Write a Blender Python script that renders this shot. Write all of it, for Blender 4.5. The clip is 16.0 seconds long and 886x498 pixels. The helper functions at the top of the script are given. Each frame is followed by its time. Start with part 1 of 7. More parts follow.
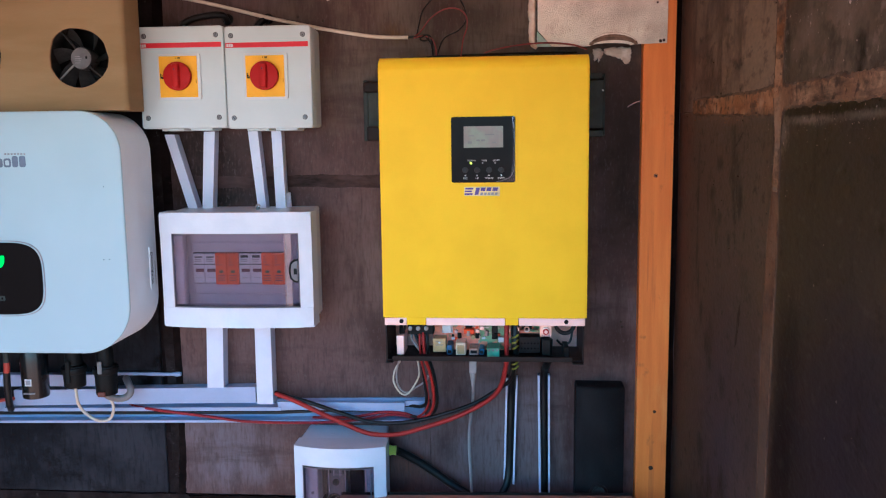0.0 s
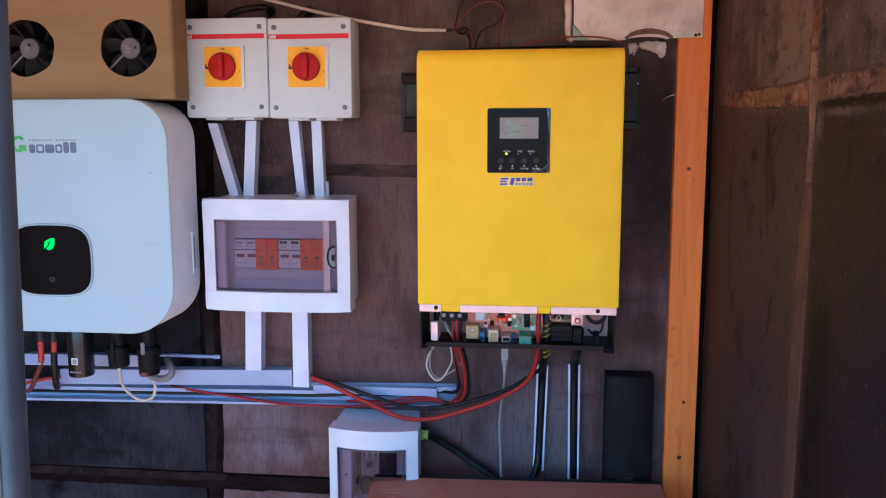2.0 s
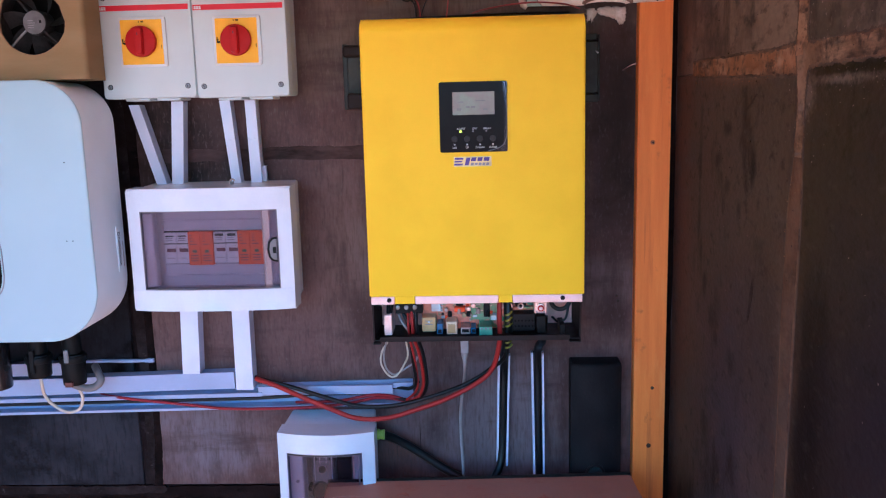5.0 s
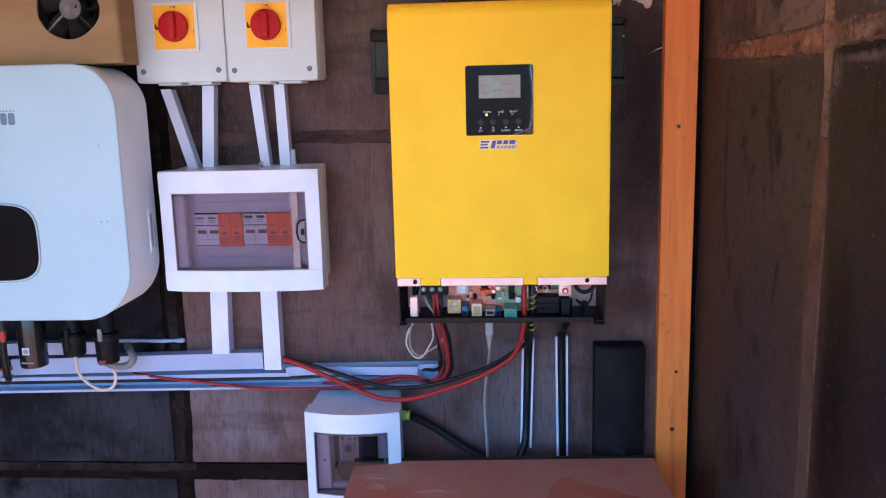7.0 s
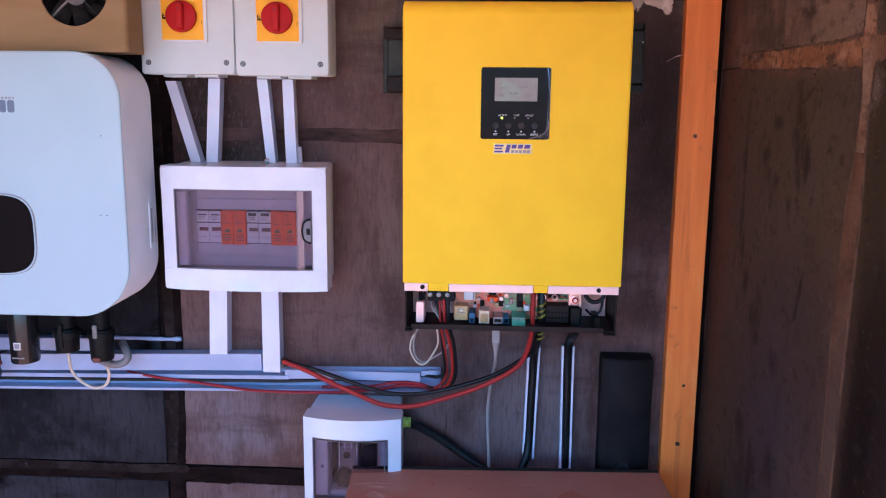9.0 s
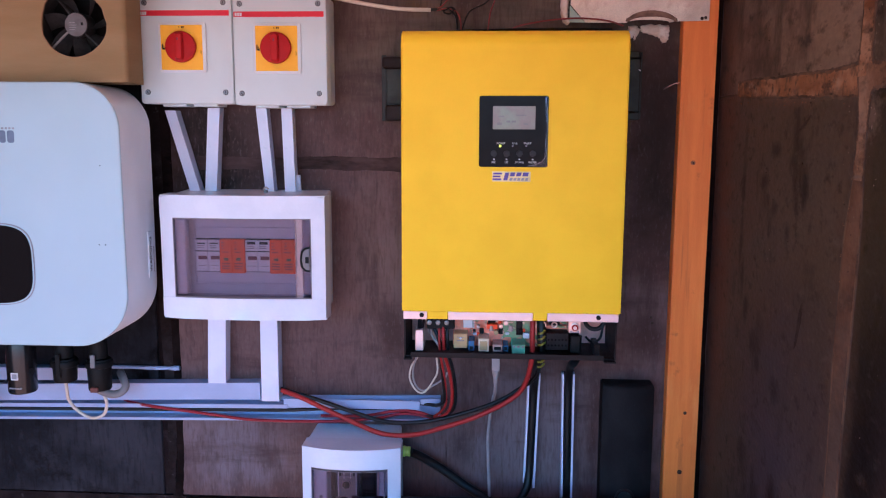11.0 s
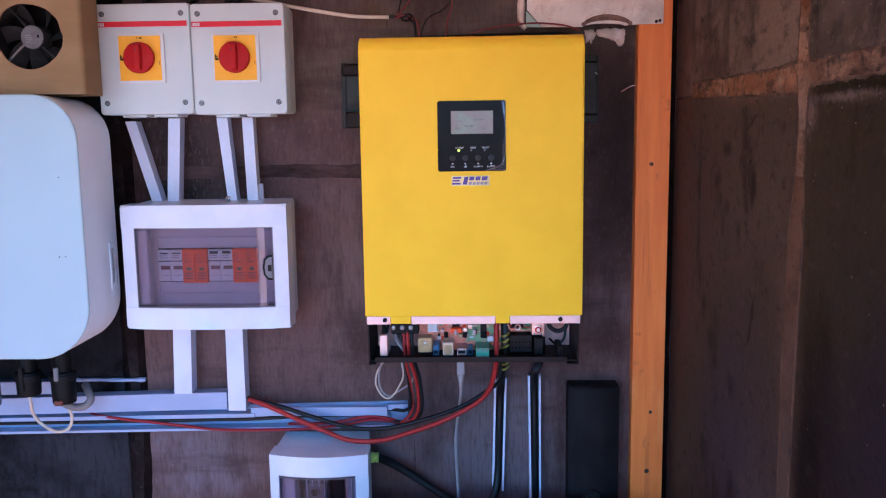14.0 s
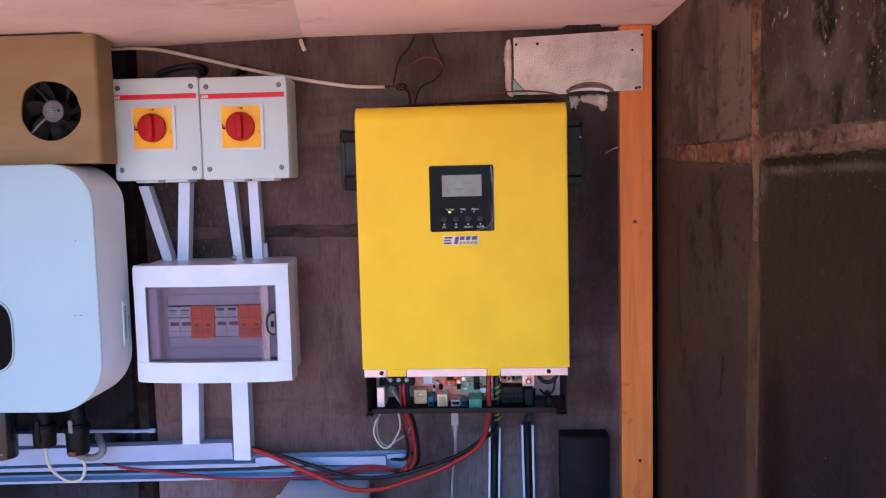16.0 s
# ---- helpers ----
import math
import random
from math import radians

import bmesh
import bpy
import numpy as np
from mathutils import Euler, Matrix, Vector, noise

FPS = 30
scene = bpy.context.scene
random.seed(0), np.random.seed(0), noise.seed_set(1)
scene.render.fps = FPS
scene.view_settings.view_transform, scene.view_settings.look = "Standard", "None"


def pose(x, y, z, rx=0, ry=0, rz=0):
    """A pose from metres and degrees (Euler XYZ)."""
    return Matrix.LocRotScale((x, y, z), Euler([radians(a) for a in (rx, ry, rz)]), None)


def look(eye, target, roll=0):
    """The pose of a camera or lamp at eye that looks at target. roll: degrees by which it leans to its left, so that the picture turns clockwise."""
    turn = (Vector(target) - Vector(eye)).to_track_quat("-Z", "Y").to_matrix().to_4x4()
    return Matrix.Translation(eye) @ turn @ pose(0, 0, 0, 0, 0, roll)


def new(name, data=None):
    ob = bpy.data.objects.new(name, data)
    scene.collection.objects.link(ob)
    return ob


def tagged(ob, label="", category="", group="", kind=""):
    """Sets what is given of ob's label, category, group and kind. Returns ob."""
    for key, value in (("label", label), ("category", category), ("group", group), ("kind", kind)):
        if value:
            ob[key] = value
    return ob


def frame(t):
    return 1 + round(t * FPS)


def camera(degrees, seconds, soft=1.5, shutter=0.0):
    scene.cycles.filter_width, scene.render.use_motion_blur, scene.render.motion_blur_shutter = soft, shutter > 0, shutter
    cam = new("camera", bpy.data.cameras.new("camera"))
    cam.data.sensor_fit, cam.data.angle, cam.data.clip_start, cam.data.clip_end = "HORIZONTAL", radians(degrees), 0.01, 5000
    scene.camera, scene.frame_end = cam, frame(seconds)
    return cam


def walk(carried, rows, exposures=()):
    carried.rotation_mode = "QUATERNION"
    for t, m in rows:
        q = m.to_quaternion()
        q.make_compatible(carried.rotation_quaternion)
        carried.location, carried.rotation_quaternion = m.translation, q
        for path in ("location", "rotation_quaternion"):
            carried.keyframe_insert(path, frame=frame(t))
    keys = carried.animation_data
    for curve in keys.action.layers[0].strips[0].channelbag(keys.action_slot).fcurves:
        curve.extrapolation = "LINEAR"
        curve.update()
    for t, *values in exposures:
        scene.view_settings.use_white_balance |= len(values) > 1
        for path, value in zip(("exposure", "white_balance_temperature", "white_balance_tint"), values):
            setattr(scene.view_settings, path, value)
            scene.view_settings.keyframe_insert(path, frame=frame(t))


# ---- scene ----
cam = camera(56.8, 16.0, soft=1.15)
PATH = [
    (0, (0.045, 0.014, 1.606), (-0.113, 1.991, 1.343), -0.7),
    (0.5, (0.039, 0.015, 1.602), (-0.128, 1.99, 1.333), -0.5),
    (1, (0.024, 0.025, 1.61), (-0.148, 2.0, 1.345), -0.6),
    (1.5, (0.03, 0.016, 1.604), (-0.16, 1.99, 1.339), -0.5),
    (2, (0.035, -0.015, 1.597), (-0.187, 1.954, 1.327), -0.1),
    (2.5, (0.024, -0.011, 1.604), (-0.201, 1.951, 1.286), -0.3),
    (3, (-0.002, 0.044, 1.609), (-0.168, 2.015, 1.313), -0.7),
    (3.5, (-0.026, 0.104, 1.612), (-0.09, 2.081, 1.316), -0.9),
    (3.7, (-0.023, 0.113, 1.61), (-0.049, 2.089, 1.302), -1.2),
    (5.8, (0.021, 0.063, 1.59), (-0.101, 2.029, 1.244), -1.9),
    (6, (0.018, 0.082, 1.586), (-0.105, 2.047, 1.233), -2.1),
    (6.5, (0.015, 0.077, 1.589), (-0.104, 2.04, 1.225), -2.0),
    (7, (0.009, 0.064, 1.591), (-0.131, 2.027, 1.239), -1.4),
    (7.5, (0.004, 0.058, 1.589), (-0.148, 2.021, 1.236), -0.6),
    (8, (-0.001, 0.054, 1.586), (-0.14, 2.017, 1.229), 0.1),
    (8.5, (-0.004, 0.067, 1.588), (-0.13, 2.031, 1.233), 0.2),
    (9, (-0.024, 0.091, 1.592), (-0.132, 2.057, 1.241), 0.5),
    (9.2, (-0.033, 0.092, 1.589), (-0.131, 2.057, 1.232), 0.6),
    (11.3, (-0.022, 0.094, 1.599), (-0.131, 2.072, 1.317), 0.2),
    (11.5, (-0.027, 0.104, 1.6), (-0.122, 2.082, 1.322), 0.2),
    (12, (-0.022, 0.095, 1.599), (-0.101, 2.074, 1.32), 0.7),
    (12.5, (0.003, 0.053, 1.597), (-0.097, 2.031, 1.317), 0.6),
    (13, (0.005, 0.054, 1.599), (-0.099, 2.036, 1.345), 0.2),
    (13.5, (0.012, 0.068, 1.595), (-0.084, 2.05, 1.34), -0.5),
    (14, (0.009, 0.088, 1.592), (-0.062, 2.068, 1.32), -0.8),
    (14.5, (0.02, 0.07, 1.595), (-0.038, 2.048, 1.3), -1.2),
    (15, (0.035, 0.035, 1.6), (-0.044, 2.012, 1.311), -1.1),
    (15.5, (0.035, 0.014, 1.605), (-0.072, 1.997, 1.367), -1.1),
    (16, (0.046, 0.03, 1.619), (-0.064, 2.02, 1.451), -1.4),
]
# the camera's white balance drifts slowly
EXPOSURES = [(0.0, 2.07, 4310, -20), (0.5, 2.19, 4590, -26), (1.0, 2.12, 4340, -11), (1.5, 2.07, 4360, -16), (2.0, 1.96, 4380, -11), (2.5, 1.97, 4540, -16), (3.0, 1.97, 4390, -12), (3.5, 1.97, 4240, -10),
             (6.0, 2.14, 4300, -7), (7.0, 2.15, 4340, -9), (8.0, 2.11, 4370, -10), (9.0, 2.12, 4440, -2), (11.5, 1.98, 4370, 0), (13.0, 2.0, 4240, -3), (14.5, 2.05, 4110, -3), (15.0, 2.09, 4200, -6), (16.0, 2.03, 4230, -7)]
walk(cam, [(t, look(eye, target, roll)) for t, eye, target, roll in PATH], EXPOSURES)

# world and sun: the sun stands high in front of the open shed and lights the red clay floor
ELEV, AZIM = 50.0, -150.0
world = bpy.data.worlds.new("sky")
scene.world = world
world.use_nodes = True
wn = world.node_tree.nodes
sky = wn.new("ShaderNodeTexSky")
sky.sky_type, sky.sun_disc = "NISHITA", False
sky.ozone_density, sky.dust_density = 3.0, 0.3
sky.sun_elevation, sky.sun_rotation = radians(ELEV), radians(AZIM)
world.node_tree.links.new(sky.outputs[0], wn["Background"].inputs[0])
wn["Background"].inputs[1].default_value = 0.12
sun = new("sun", bpy.data.lights.new("sun", "SUN"))
sun.data.energy, sun.data.angle, sun.data.color = 4.5, radians(0.5), (1.0, 0.93, 0.84)
sun_way = Vector((math.sin(radians(AZIM)) * math.cos(radians(ELEV)), math.cos(radians(AZIM)) * math.cos(radians(ELEV)), math.sin(radians(ELEV))))
sun.matrix_world = look(sun_way * 10, (0, 0, 0))

W = 1.325  # face of the back wall
R = 0.311  # face of the right wall

# ---- materials ----
def mat(name, c, rough=0.5, metal=0.0, vary=0.12, scale=30.0, stretch=(1, 1, 1), bump=0.0, bscale=200.0, c2=None, spec=0.5, coat=0.0, island=0.0):
    """A surface of colour c, worn towards c2, with variation at a large and a fine scale."""
    m = bpy.data.materials.new(name)
    m.use_nodes = True
    nt = m.node_tree
    n, l = nt.nodes, nt.links
    b = n["Principled BSDF"]
    co = n.new("ShaderNodeTexCoord")
    mp = n.new("ShaderNodeMapping")
    mp.inputs["Scale"].default_value = stretch
    l.new(co.outputs["Object"], mp.inputs[0])
    big = n.new("ShaderNodeTexNoise")
    big.inputs["Scale"].default_value, big.inputs["Detail"].default_value = scale, 5
    fine = n.new("ShaderNodeTexNoise")
    fine.inputs["Scale"].default_value, fine.inputs["Detail"].default_value = bscale, 3
    l.new(mp.outputs[0], big.inputs[0])
    l.new(mp.outputs[0], fine.inputs[0])
    ramp = n.new("ShaderNodeValToRGB")
    ramp.color_ramp.elements[0].position, ramp.color_ramp.elements[1].position = 0.41, 0.60
    d = c2 or tuple(v * (1 - 2 * vary) for v in c)
    ramp.color_ramp.elements[0].color = (*c, 1)
    ramp.color_ramp.elements[1].color = (*d, 1)
    l.new(big.outputs[0], ramp.inputs[0])
    hsv = n.new("ShaderNodeHueSaturation")
    mr = n.new("ShaderNodeMapRange")
    mr.inputs[3].default_value, mr.inputs[4].default_value = 1 - vary, 1 + vary
    l.new(fine.outputs[0], mr.inputs[0])
    l.new(mr.outputs[0], hsv.inputs["Value"])
    l.new(ramp.outputs[0], hsv.inputs["Color"])
    l.new(hsv.outputs[0], b.inputs["Base Color"])
    rr = n.new("ShaderNodeMapRange")
    rr.inputs[3].default_value, rr.inputs[4].default_value = max(0.03, rough - 0.08), min(1, rough + 0.1)
    l.new(big.outputs[0], rr.inputs[0])
    l.new(rr.outputs[0], b.inputs["Roughness"])
    b.inputs["Metallic"].default_value = metal
    b.inputs["Specular IOR Level"].default_value = spec
    b.inputs["Coat Weight"].default_value = coat
    if bump:
        bp = n.new("ShaderNodeBump")
        bp.inputs["Strength"].default_value, bp.inputs["Distance"].default_value = bump, 0.002
        l.new(fine.outputs[0], bp.inputs["Height"])
        l.new(bp.outputs[0], b.inputs["Normal"])
    return m


def stained(m, colour, scale, low, high, stretch=(1, 1, 1), seed=0.0, rough=None):
    """Lays stains of another colour over a surface, where a noise lies between low and high."""
    nt = m.node_tree
    n, l = nt.nodes, nt.links
    b = n["Principled BSDF"]
    old = b.inputs["Base Color"].links[0].from_socket
    co = n.new("ShaderNodeTexCoord")
    mp = n.new("ShaderNodeMapping")
    mp.inputs["Scale"].default_value, mp.inputs["Location"].default_value = stretch, (seed, seed * 1.7, seed * 0.6)
    l.new(co.outputs["Object"], mp.inputs[0])
    ns = n.new("ShaderNodeTexNoise")
    ns.inputs["Scale"].default_value, ns.inputs["Detail"].default_value, ns.inputs["Roughness"].default_value = scale, 6, 0.62
    l.new(mp.outputs[0], ns.inputs[0])
    mr = n.new("ShaderNodeMapRange")
    mr.inputs[1].default_value, mr.inputs[2].default_value = low, high
    l.new(ns.outputs[0], mr.inputs[0])
    mx = n.new("ShaderNodeMix")
    mx.data_type = "RGBA"
    l.new(mr.outputs[0], mx.inputs[0])
    l.new(old, mx.inputs[6])
    mx.inputs[7].default_value = (*colour, 1)
    l.new(mx.outputs[2], b.inputs["Base Color"])
    return m


def bloom(m, colour, centre, radii, seed, most=0.8, grain=14):
    """Lays one cloudy patch of another colour with ragged edges round a place on a surface."""
    nt = m.node_tree
    n, l = nt.nodes, nt.links
    b = n["Principled BSDF"]
    old = b.inputs["Base Color"].links[0].from_socket
    co = n.new("ShaderNodeTexCoord")
    mp = n.new("ShaderNodeMapping")
    mp.inputs["Scale"].default_value = [1 / r for r in radii]
    mp.inputs["Location"].default_value = [-c / r for c, r in zip(centre, radii)]
    l.new(co.outputs["Object"], mp.inputs[0])
    far = n.new("ShaderNodeVectorMath")
    far.operation = "LENGTH"
    l.new(mp.outputs[0], far.inputs[0])
    ns = n.new("ShaderNodeTexNoise")
    ns.noise_dimensions = "4D"
    ns.inputs["W"].default_value, ns.inputs["Scale"].default_value, ns.inputs["Detail"].default_value, ns.inputs["Roughness"].default_value = seed, grain, 7, 0.65
    l.new(co.outputs["Object"], ns.inputs[0])
    add = n.new("ShaderNodeMath")
    add.operation = "MULTIPLY_ADD"
    l.new(ns.outputs[0], add.inputs[0])
    add.inputs[1].default_value = 1.9
    l.new(far.outputs["Value"], add.inputs[2])
    mr = n.new("ShaderNodeMapRange")
    mr.inputs[1].default_value, mr.inputs[2].default_value, mr.inputs[3].default_value, mr.inputs[4].default_value = 1.15, 1.95, most, 0.0
    l.new(add.outputs[0], mr.inputs[0])
    mx = n.new("ShaderNodeMix")
    mx.data_type = "RGBA"
    l.new(mr.outputs[0], mx.inputs[0])
    l.new(old, mx.inputs[6])
    mx.inputs[7].default_value = (*colour, 1)
    l.new(mx.outputs[2], b.inputs["Base Color"])
    return m


def glow(name, c, strength):
    m = bpy.data.materials.new(name)
    m.use_nodes = True
    b = m.node_tree.nodes["Principled BSDF"]
    b.inputs["Base Color"].default_value = (*c, 1)
    b.inputs["Emission Color"].default_value = (*c, 1)
    b.inputs["Emission Strength"].default_value = strength
    return m


def tinted(name, c, ior=1.45, rough=0.05):
    """Thin smoked plastic: tinted straight through, with gloss by Fresnel."""
    m = bpy.data.materials.new(name)
    m.use_nodes = True
    n, l = m.node_tree.nodes, m.node_tree.links
    n.remove(n["Principled BSDF"])
    tr = n.new("ShaderNodeBsdfTransparent")
    tr.inputs[0].default_value = (*c, 1)
    gl = n.new("ShaderNodeBsdfGlossy")
    gl.inputs["Roughness"].default_value = rough
    lw = n.new("ShaderNodeLayerWeight")
    lw.inputs["Blend"].default_value = 0.5
    po = n.new("ShaderNodeMath")
    po.operation = "POWER"
    l.new(lw.outputs["Facing"], po.inputs[0])
    po.inputs[1].default_value = 5.0
    f0 = ((ior - 1) / (ior + 1)) ** 2
    fr = n.new("ShaderNodeMath")
    fr.operation = "MULTIPLY_ADD"
    l.new(po.outputs[0], fr.inputs[0])
    fr.inputs[1].default_value, fr.inputs[2].default_value = 1 - f0, f0
    mx = n.new("ShaderNodeMixShader")
    l.new(fr.outputs[0], mx.inputs[0])
    l.new(tr.outputs[0], mx.inputs[1])
    l.new(gl.outputs[0], mx.inputs[2])
    l.new(mx.outputs[0], n["Material Output"].inputs[0])
    return m


M_PANEL = mat("brown_film_plywood", (0.0763, 0.0429, 0.0376), 0.42, 0, 0.20, 5, (1, 1, 0.7), 0.15, 240, (0.1124, 0.0678, 0.0625), 0.07)
stained(M_PANEL, (0.1431, 0.0975, 0.0912), 5.0, 0.50, 0.68, (1.0, 1, 1.0), 4.6)
# violet-grey sky sheen low on the wall, put into the colour
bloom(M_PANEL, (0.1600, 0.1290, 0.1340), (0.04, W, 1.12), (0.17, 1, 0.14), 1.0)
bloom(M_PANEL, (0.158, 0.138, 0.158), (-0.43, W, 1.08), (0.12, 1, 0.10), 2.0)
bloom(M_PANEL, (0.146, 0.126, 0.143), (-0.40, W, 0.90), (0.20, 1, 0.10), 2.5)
bloom(M_PANEL, (0.1484, 0.0700, 0.0509), (-0.115, W, 1.055), (0.05, 1, 0.05), 8.0, 0.9)
bloom(M_PANEL, (0.1463, 0.1060, 0.1018), (0.215, W, 1.33), (0.05, 1, 0.06), 3.0)
bloom(M_PANEL, (0.155, 0.108, 0.095), (-0.19, W, 1.36), (0.065, 1, 0.16), 4.0)
bloom(M_PANEL, (0.0901, 0.0615, 0.0477), (-0.20, W, 1.70), (0.06, 1, 0.10), 9.0, 0.8)
bloom(M_PANEL, (0.128, 0.103, 0.079), (-0.04, W, 1.78), (0.42, 1, 0.20), 9.5, 1.0)
bloom(M_PANEL, (0.1113, 0.0700, 0.0318), (-0.135, W, 1.772), (0.026, 1, 0.022), 9.9, 0.9, 40)
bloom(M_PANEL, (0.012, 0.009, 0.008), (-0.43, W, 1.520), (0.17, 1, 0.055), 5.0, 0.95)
# the inverter's shade on the wall to its right, painted in
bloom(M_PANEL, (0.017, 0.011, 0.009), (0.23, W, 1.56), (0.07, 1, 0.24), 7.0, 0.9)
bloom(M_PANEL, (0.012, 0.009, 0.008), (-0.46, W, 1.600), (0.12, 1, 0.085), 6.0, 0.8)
bloom(M_PANEL, (0.0477, 0.0371, 0.0297), (-0.03, W, 1.80), (0.12, 1, 0.04), 6.6, 0.7)
stained(M_PANEL, (0.0445, 0.0244, 0.0212), 8, 0.54, 0.76, (1.6, 1, 0.7), 2.3)
stained(M_PANEL, (0.0466, 0.0254, 0.0223), 14, 0.54, 0.80, (0.35, 1, 1.6), 1.3)
stained(M_PANEL, (0.0600, 0.0335, 0.0290), 9, 0.52, 0.74, (2.4, 1, 0.5), 7.7)
# dark brown patches; those beside the inverter hold its shade in colour
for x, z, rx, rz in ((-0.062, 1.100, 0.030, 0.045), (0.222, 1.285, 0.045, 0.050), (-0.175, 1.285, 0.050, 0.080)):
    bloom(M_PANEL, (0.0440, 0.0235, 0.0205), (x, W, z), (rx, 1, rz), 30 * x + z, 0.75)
stained(M_PANEL, (0.1145, 0.0795, 0.0721), 160, 0.58, 0.80, (1.0, 1, 0.5), 7.5)
stained(M_PANEL, (0.0572, 0.0350, 0.0307), 250, 0.48, 0.86, (1.2, 1, 0.16), 2.5)
stained(M_PANEL, (0.1219, 0.0890, 0.0848), 240, 0.56, 0.76, (1.0, 1, 0.30), 8.5)
# deepens the painted shade between inverter and batten
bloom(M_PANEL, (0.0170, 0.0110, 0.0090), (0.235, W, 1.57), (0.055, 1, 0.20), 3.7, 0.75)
M_JOINT = mat("dark_joint", (0.006, 0.0042, 0.0043), 0.7, 0, 0.25, 25, (1, 1, 1), 0.4, 180, (0.012, 0.008, 0.0083), 0.02)
M_SMEAR = mat("tar_smear", (0.046, 0.027, 0.024), 0.5, 0, 0.3, 22, (0.4, 1, 1), 0.3, 200, (0.072, 0.044, 0.039), 0.06)
stained(M_SMEAR, (0.020, 0.012, 0.010), 20, 0.50, 0.66, (0.4, 1, 1.4), 3.0)
M_SIDE = mat("weathered_brown_plywood", (0.0490, 0.0335, 0.0240), 0.48, 0, 0.22, 4, (1, 0.6, 1), 0.25, 180, (0.0630, 0.0450, 0.0335), 0.05)
stained(M_SIDE, (0.0800, 0.0590, 0.0440), 5, 0.52, 0.70, (1, 0.8, 0.8), 1.4)
# purplish sky sheen of the lower board, painted as a patch
bloom(M_SIDE, (0.0450, 0.0335, 0.0385), (R, 1.03, 1.20), (1, 0.20, 0.28), 3.3, 1.0, 8)
bloom(M_SIDE, (0.0400, 0.0250, 0.0150), (R, 1.22, 1.04), (1, 0.06, 0.07), 2.9, 0.8, 24)
stained(M_SIDE, (0.0186, 0.0124, 0.0099), 10, 0.56, 0.70, (1, 0.9, 0.6), 6.6)
stained(M_SIDE, (0.0174, 0.0112, 0.0099), 24, 0.58, 0.70, (1, 0.8, 0.35), 3.6)
# red light off the batten, painted into the corner and raised against its shade
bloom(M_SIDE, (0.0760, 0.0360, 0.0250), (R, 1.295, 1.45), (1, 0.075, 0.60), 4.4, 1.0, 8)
for y, z, ry, rz, most in ((1.185, 1.50, 0.010, 0.13, 0.8), (1.172, 1.405, 0.010, 0.035, 0.8), (1.152, 1.365, 0.013, 0.026, 0.9), (1.120, 1.332, 0.017, 0.022, 0.9), (1.095, 1.308, 0.013, 0.016, 0.8), (1.030, 1.297, 0.024, 0.022, 0.9), (1.135, 1.182, 0.022, 0.034, 0.9), (0.979, 1.537, 0.011, 0.032, 0.9), (1.072, 1.573, 0.020, 0.012, 0.8), (1.107, 1.534, 0.018, 0.012, 0.8), (1.066, 1.505, 0.014, 0.012, 0.7), (1.023, 1.482, 0.011, 0.016, 0.8)):
    bloom(M_SIDE, (0.0120, 0.0085, 0.0085), (R, y, z), (1, ry, rz), 10 * y + z, most, 34)
bloom(M_SIDE, (0.0620, 0.0390, 0.0270), (R, 0.885, 1.46), (1, 0.022, 0.30), 5.9, 0.7, 45)
bloom(M_SIDE, (0.1050, 0.0620, 0.0390), (R, 1.03, 1.634), (1, 0.19, 0.016), 6.9, 0.75, 60)
stained(M_SIDE, (0.0720, 0.0530, 0.0430), 75, 0.57, 0.76, (1, 0.45, 0.8), 4.2)
stained(M_SIDE, (0.0186, 0.0124, 0.0099), 120, 0.55, 0.74, (1, 0.45, 0.6), 8.2)
# darker copy of M_SIDE: the near lower board's shade is in its colour
M_SIDE_DARK = mat("shaded_weathered_plywood", (0.0225, 0.0152, 0.0108), 0.48, 0, 0.25, 4, (1, 0.5, 1), 0.25, 180, (0.0310, 0.0222, 0.0165), 0.05)
stained(M_SIDE_DARK, (0.0420, 0.0305, 0.0235), 6, 0.53, 0.72, (1, 0.8, 0.5), 2.4)
# the same purple sheen, put into the near board's colour
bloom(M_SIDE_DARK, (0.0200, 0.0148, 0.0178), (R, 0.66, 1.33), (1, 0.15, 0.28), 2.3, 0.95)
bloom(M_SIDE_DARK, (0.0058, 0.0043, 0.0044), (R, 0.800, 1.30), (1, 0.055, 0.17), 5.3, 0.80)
stained(M_SIDE_DARK, (0.0098, 0.0066, 0.0053), 20, 0.56, 0.70, (1, 0.8, 0.35), 5.4)
bloom(M_SIDE_DARK, (0.0085, 0.0062, 0.0048), (R, 0.73, 1.628), (1, 0.15, 0.009), 1.9, 0.9, 60)
bloom(M_SIDE_DARK, (0.1150, 0.0880, 0.0700), (R, 0.770, 1.6200), (1, 0.070, 0.0055), 8.9, 0.9, 180)
bloom(M_SIDE_DARK, (0.0900, 0.0680, 0.0540), (R, 0.640, 1.6215), (1, 0.080, 0.0050), 2.9, 0.8, 180)
bloom(M_SIDE_DARK, (0.0480, 0.0300, 0.0205), (R, 0.842, 1.40), (1, 0.016, 0.34), 7.9, 0.8, 45)
bloom(M_SIDE_DARK, (0.1150, 0.0840, 0.0640), (R, 0.838, 1.608), (1, 0.020, 0.024), 4.1, 0.85, 170)
stained(M_SIDE_DARK, (0.0480, 0.0360, 0.0290), 80, 0.58, 0.78, (1, 0.5, 0.8), 7.4)
stained(M_SIDE_DARK, (0.0122, 0.0079, 0.0066), 120, 0.55, 0.74, (1, 0.5, 0.6), 3.4)
stained(M_SIDE_DARK, (0.15, 0.115, 0.10), 90, 0.73, 0.77, (1, 0.5, 0.8), 2.2)
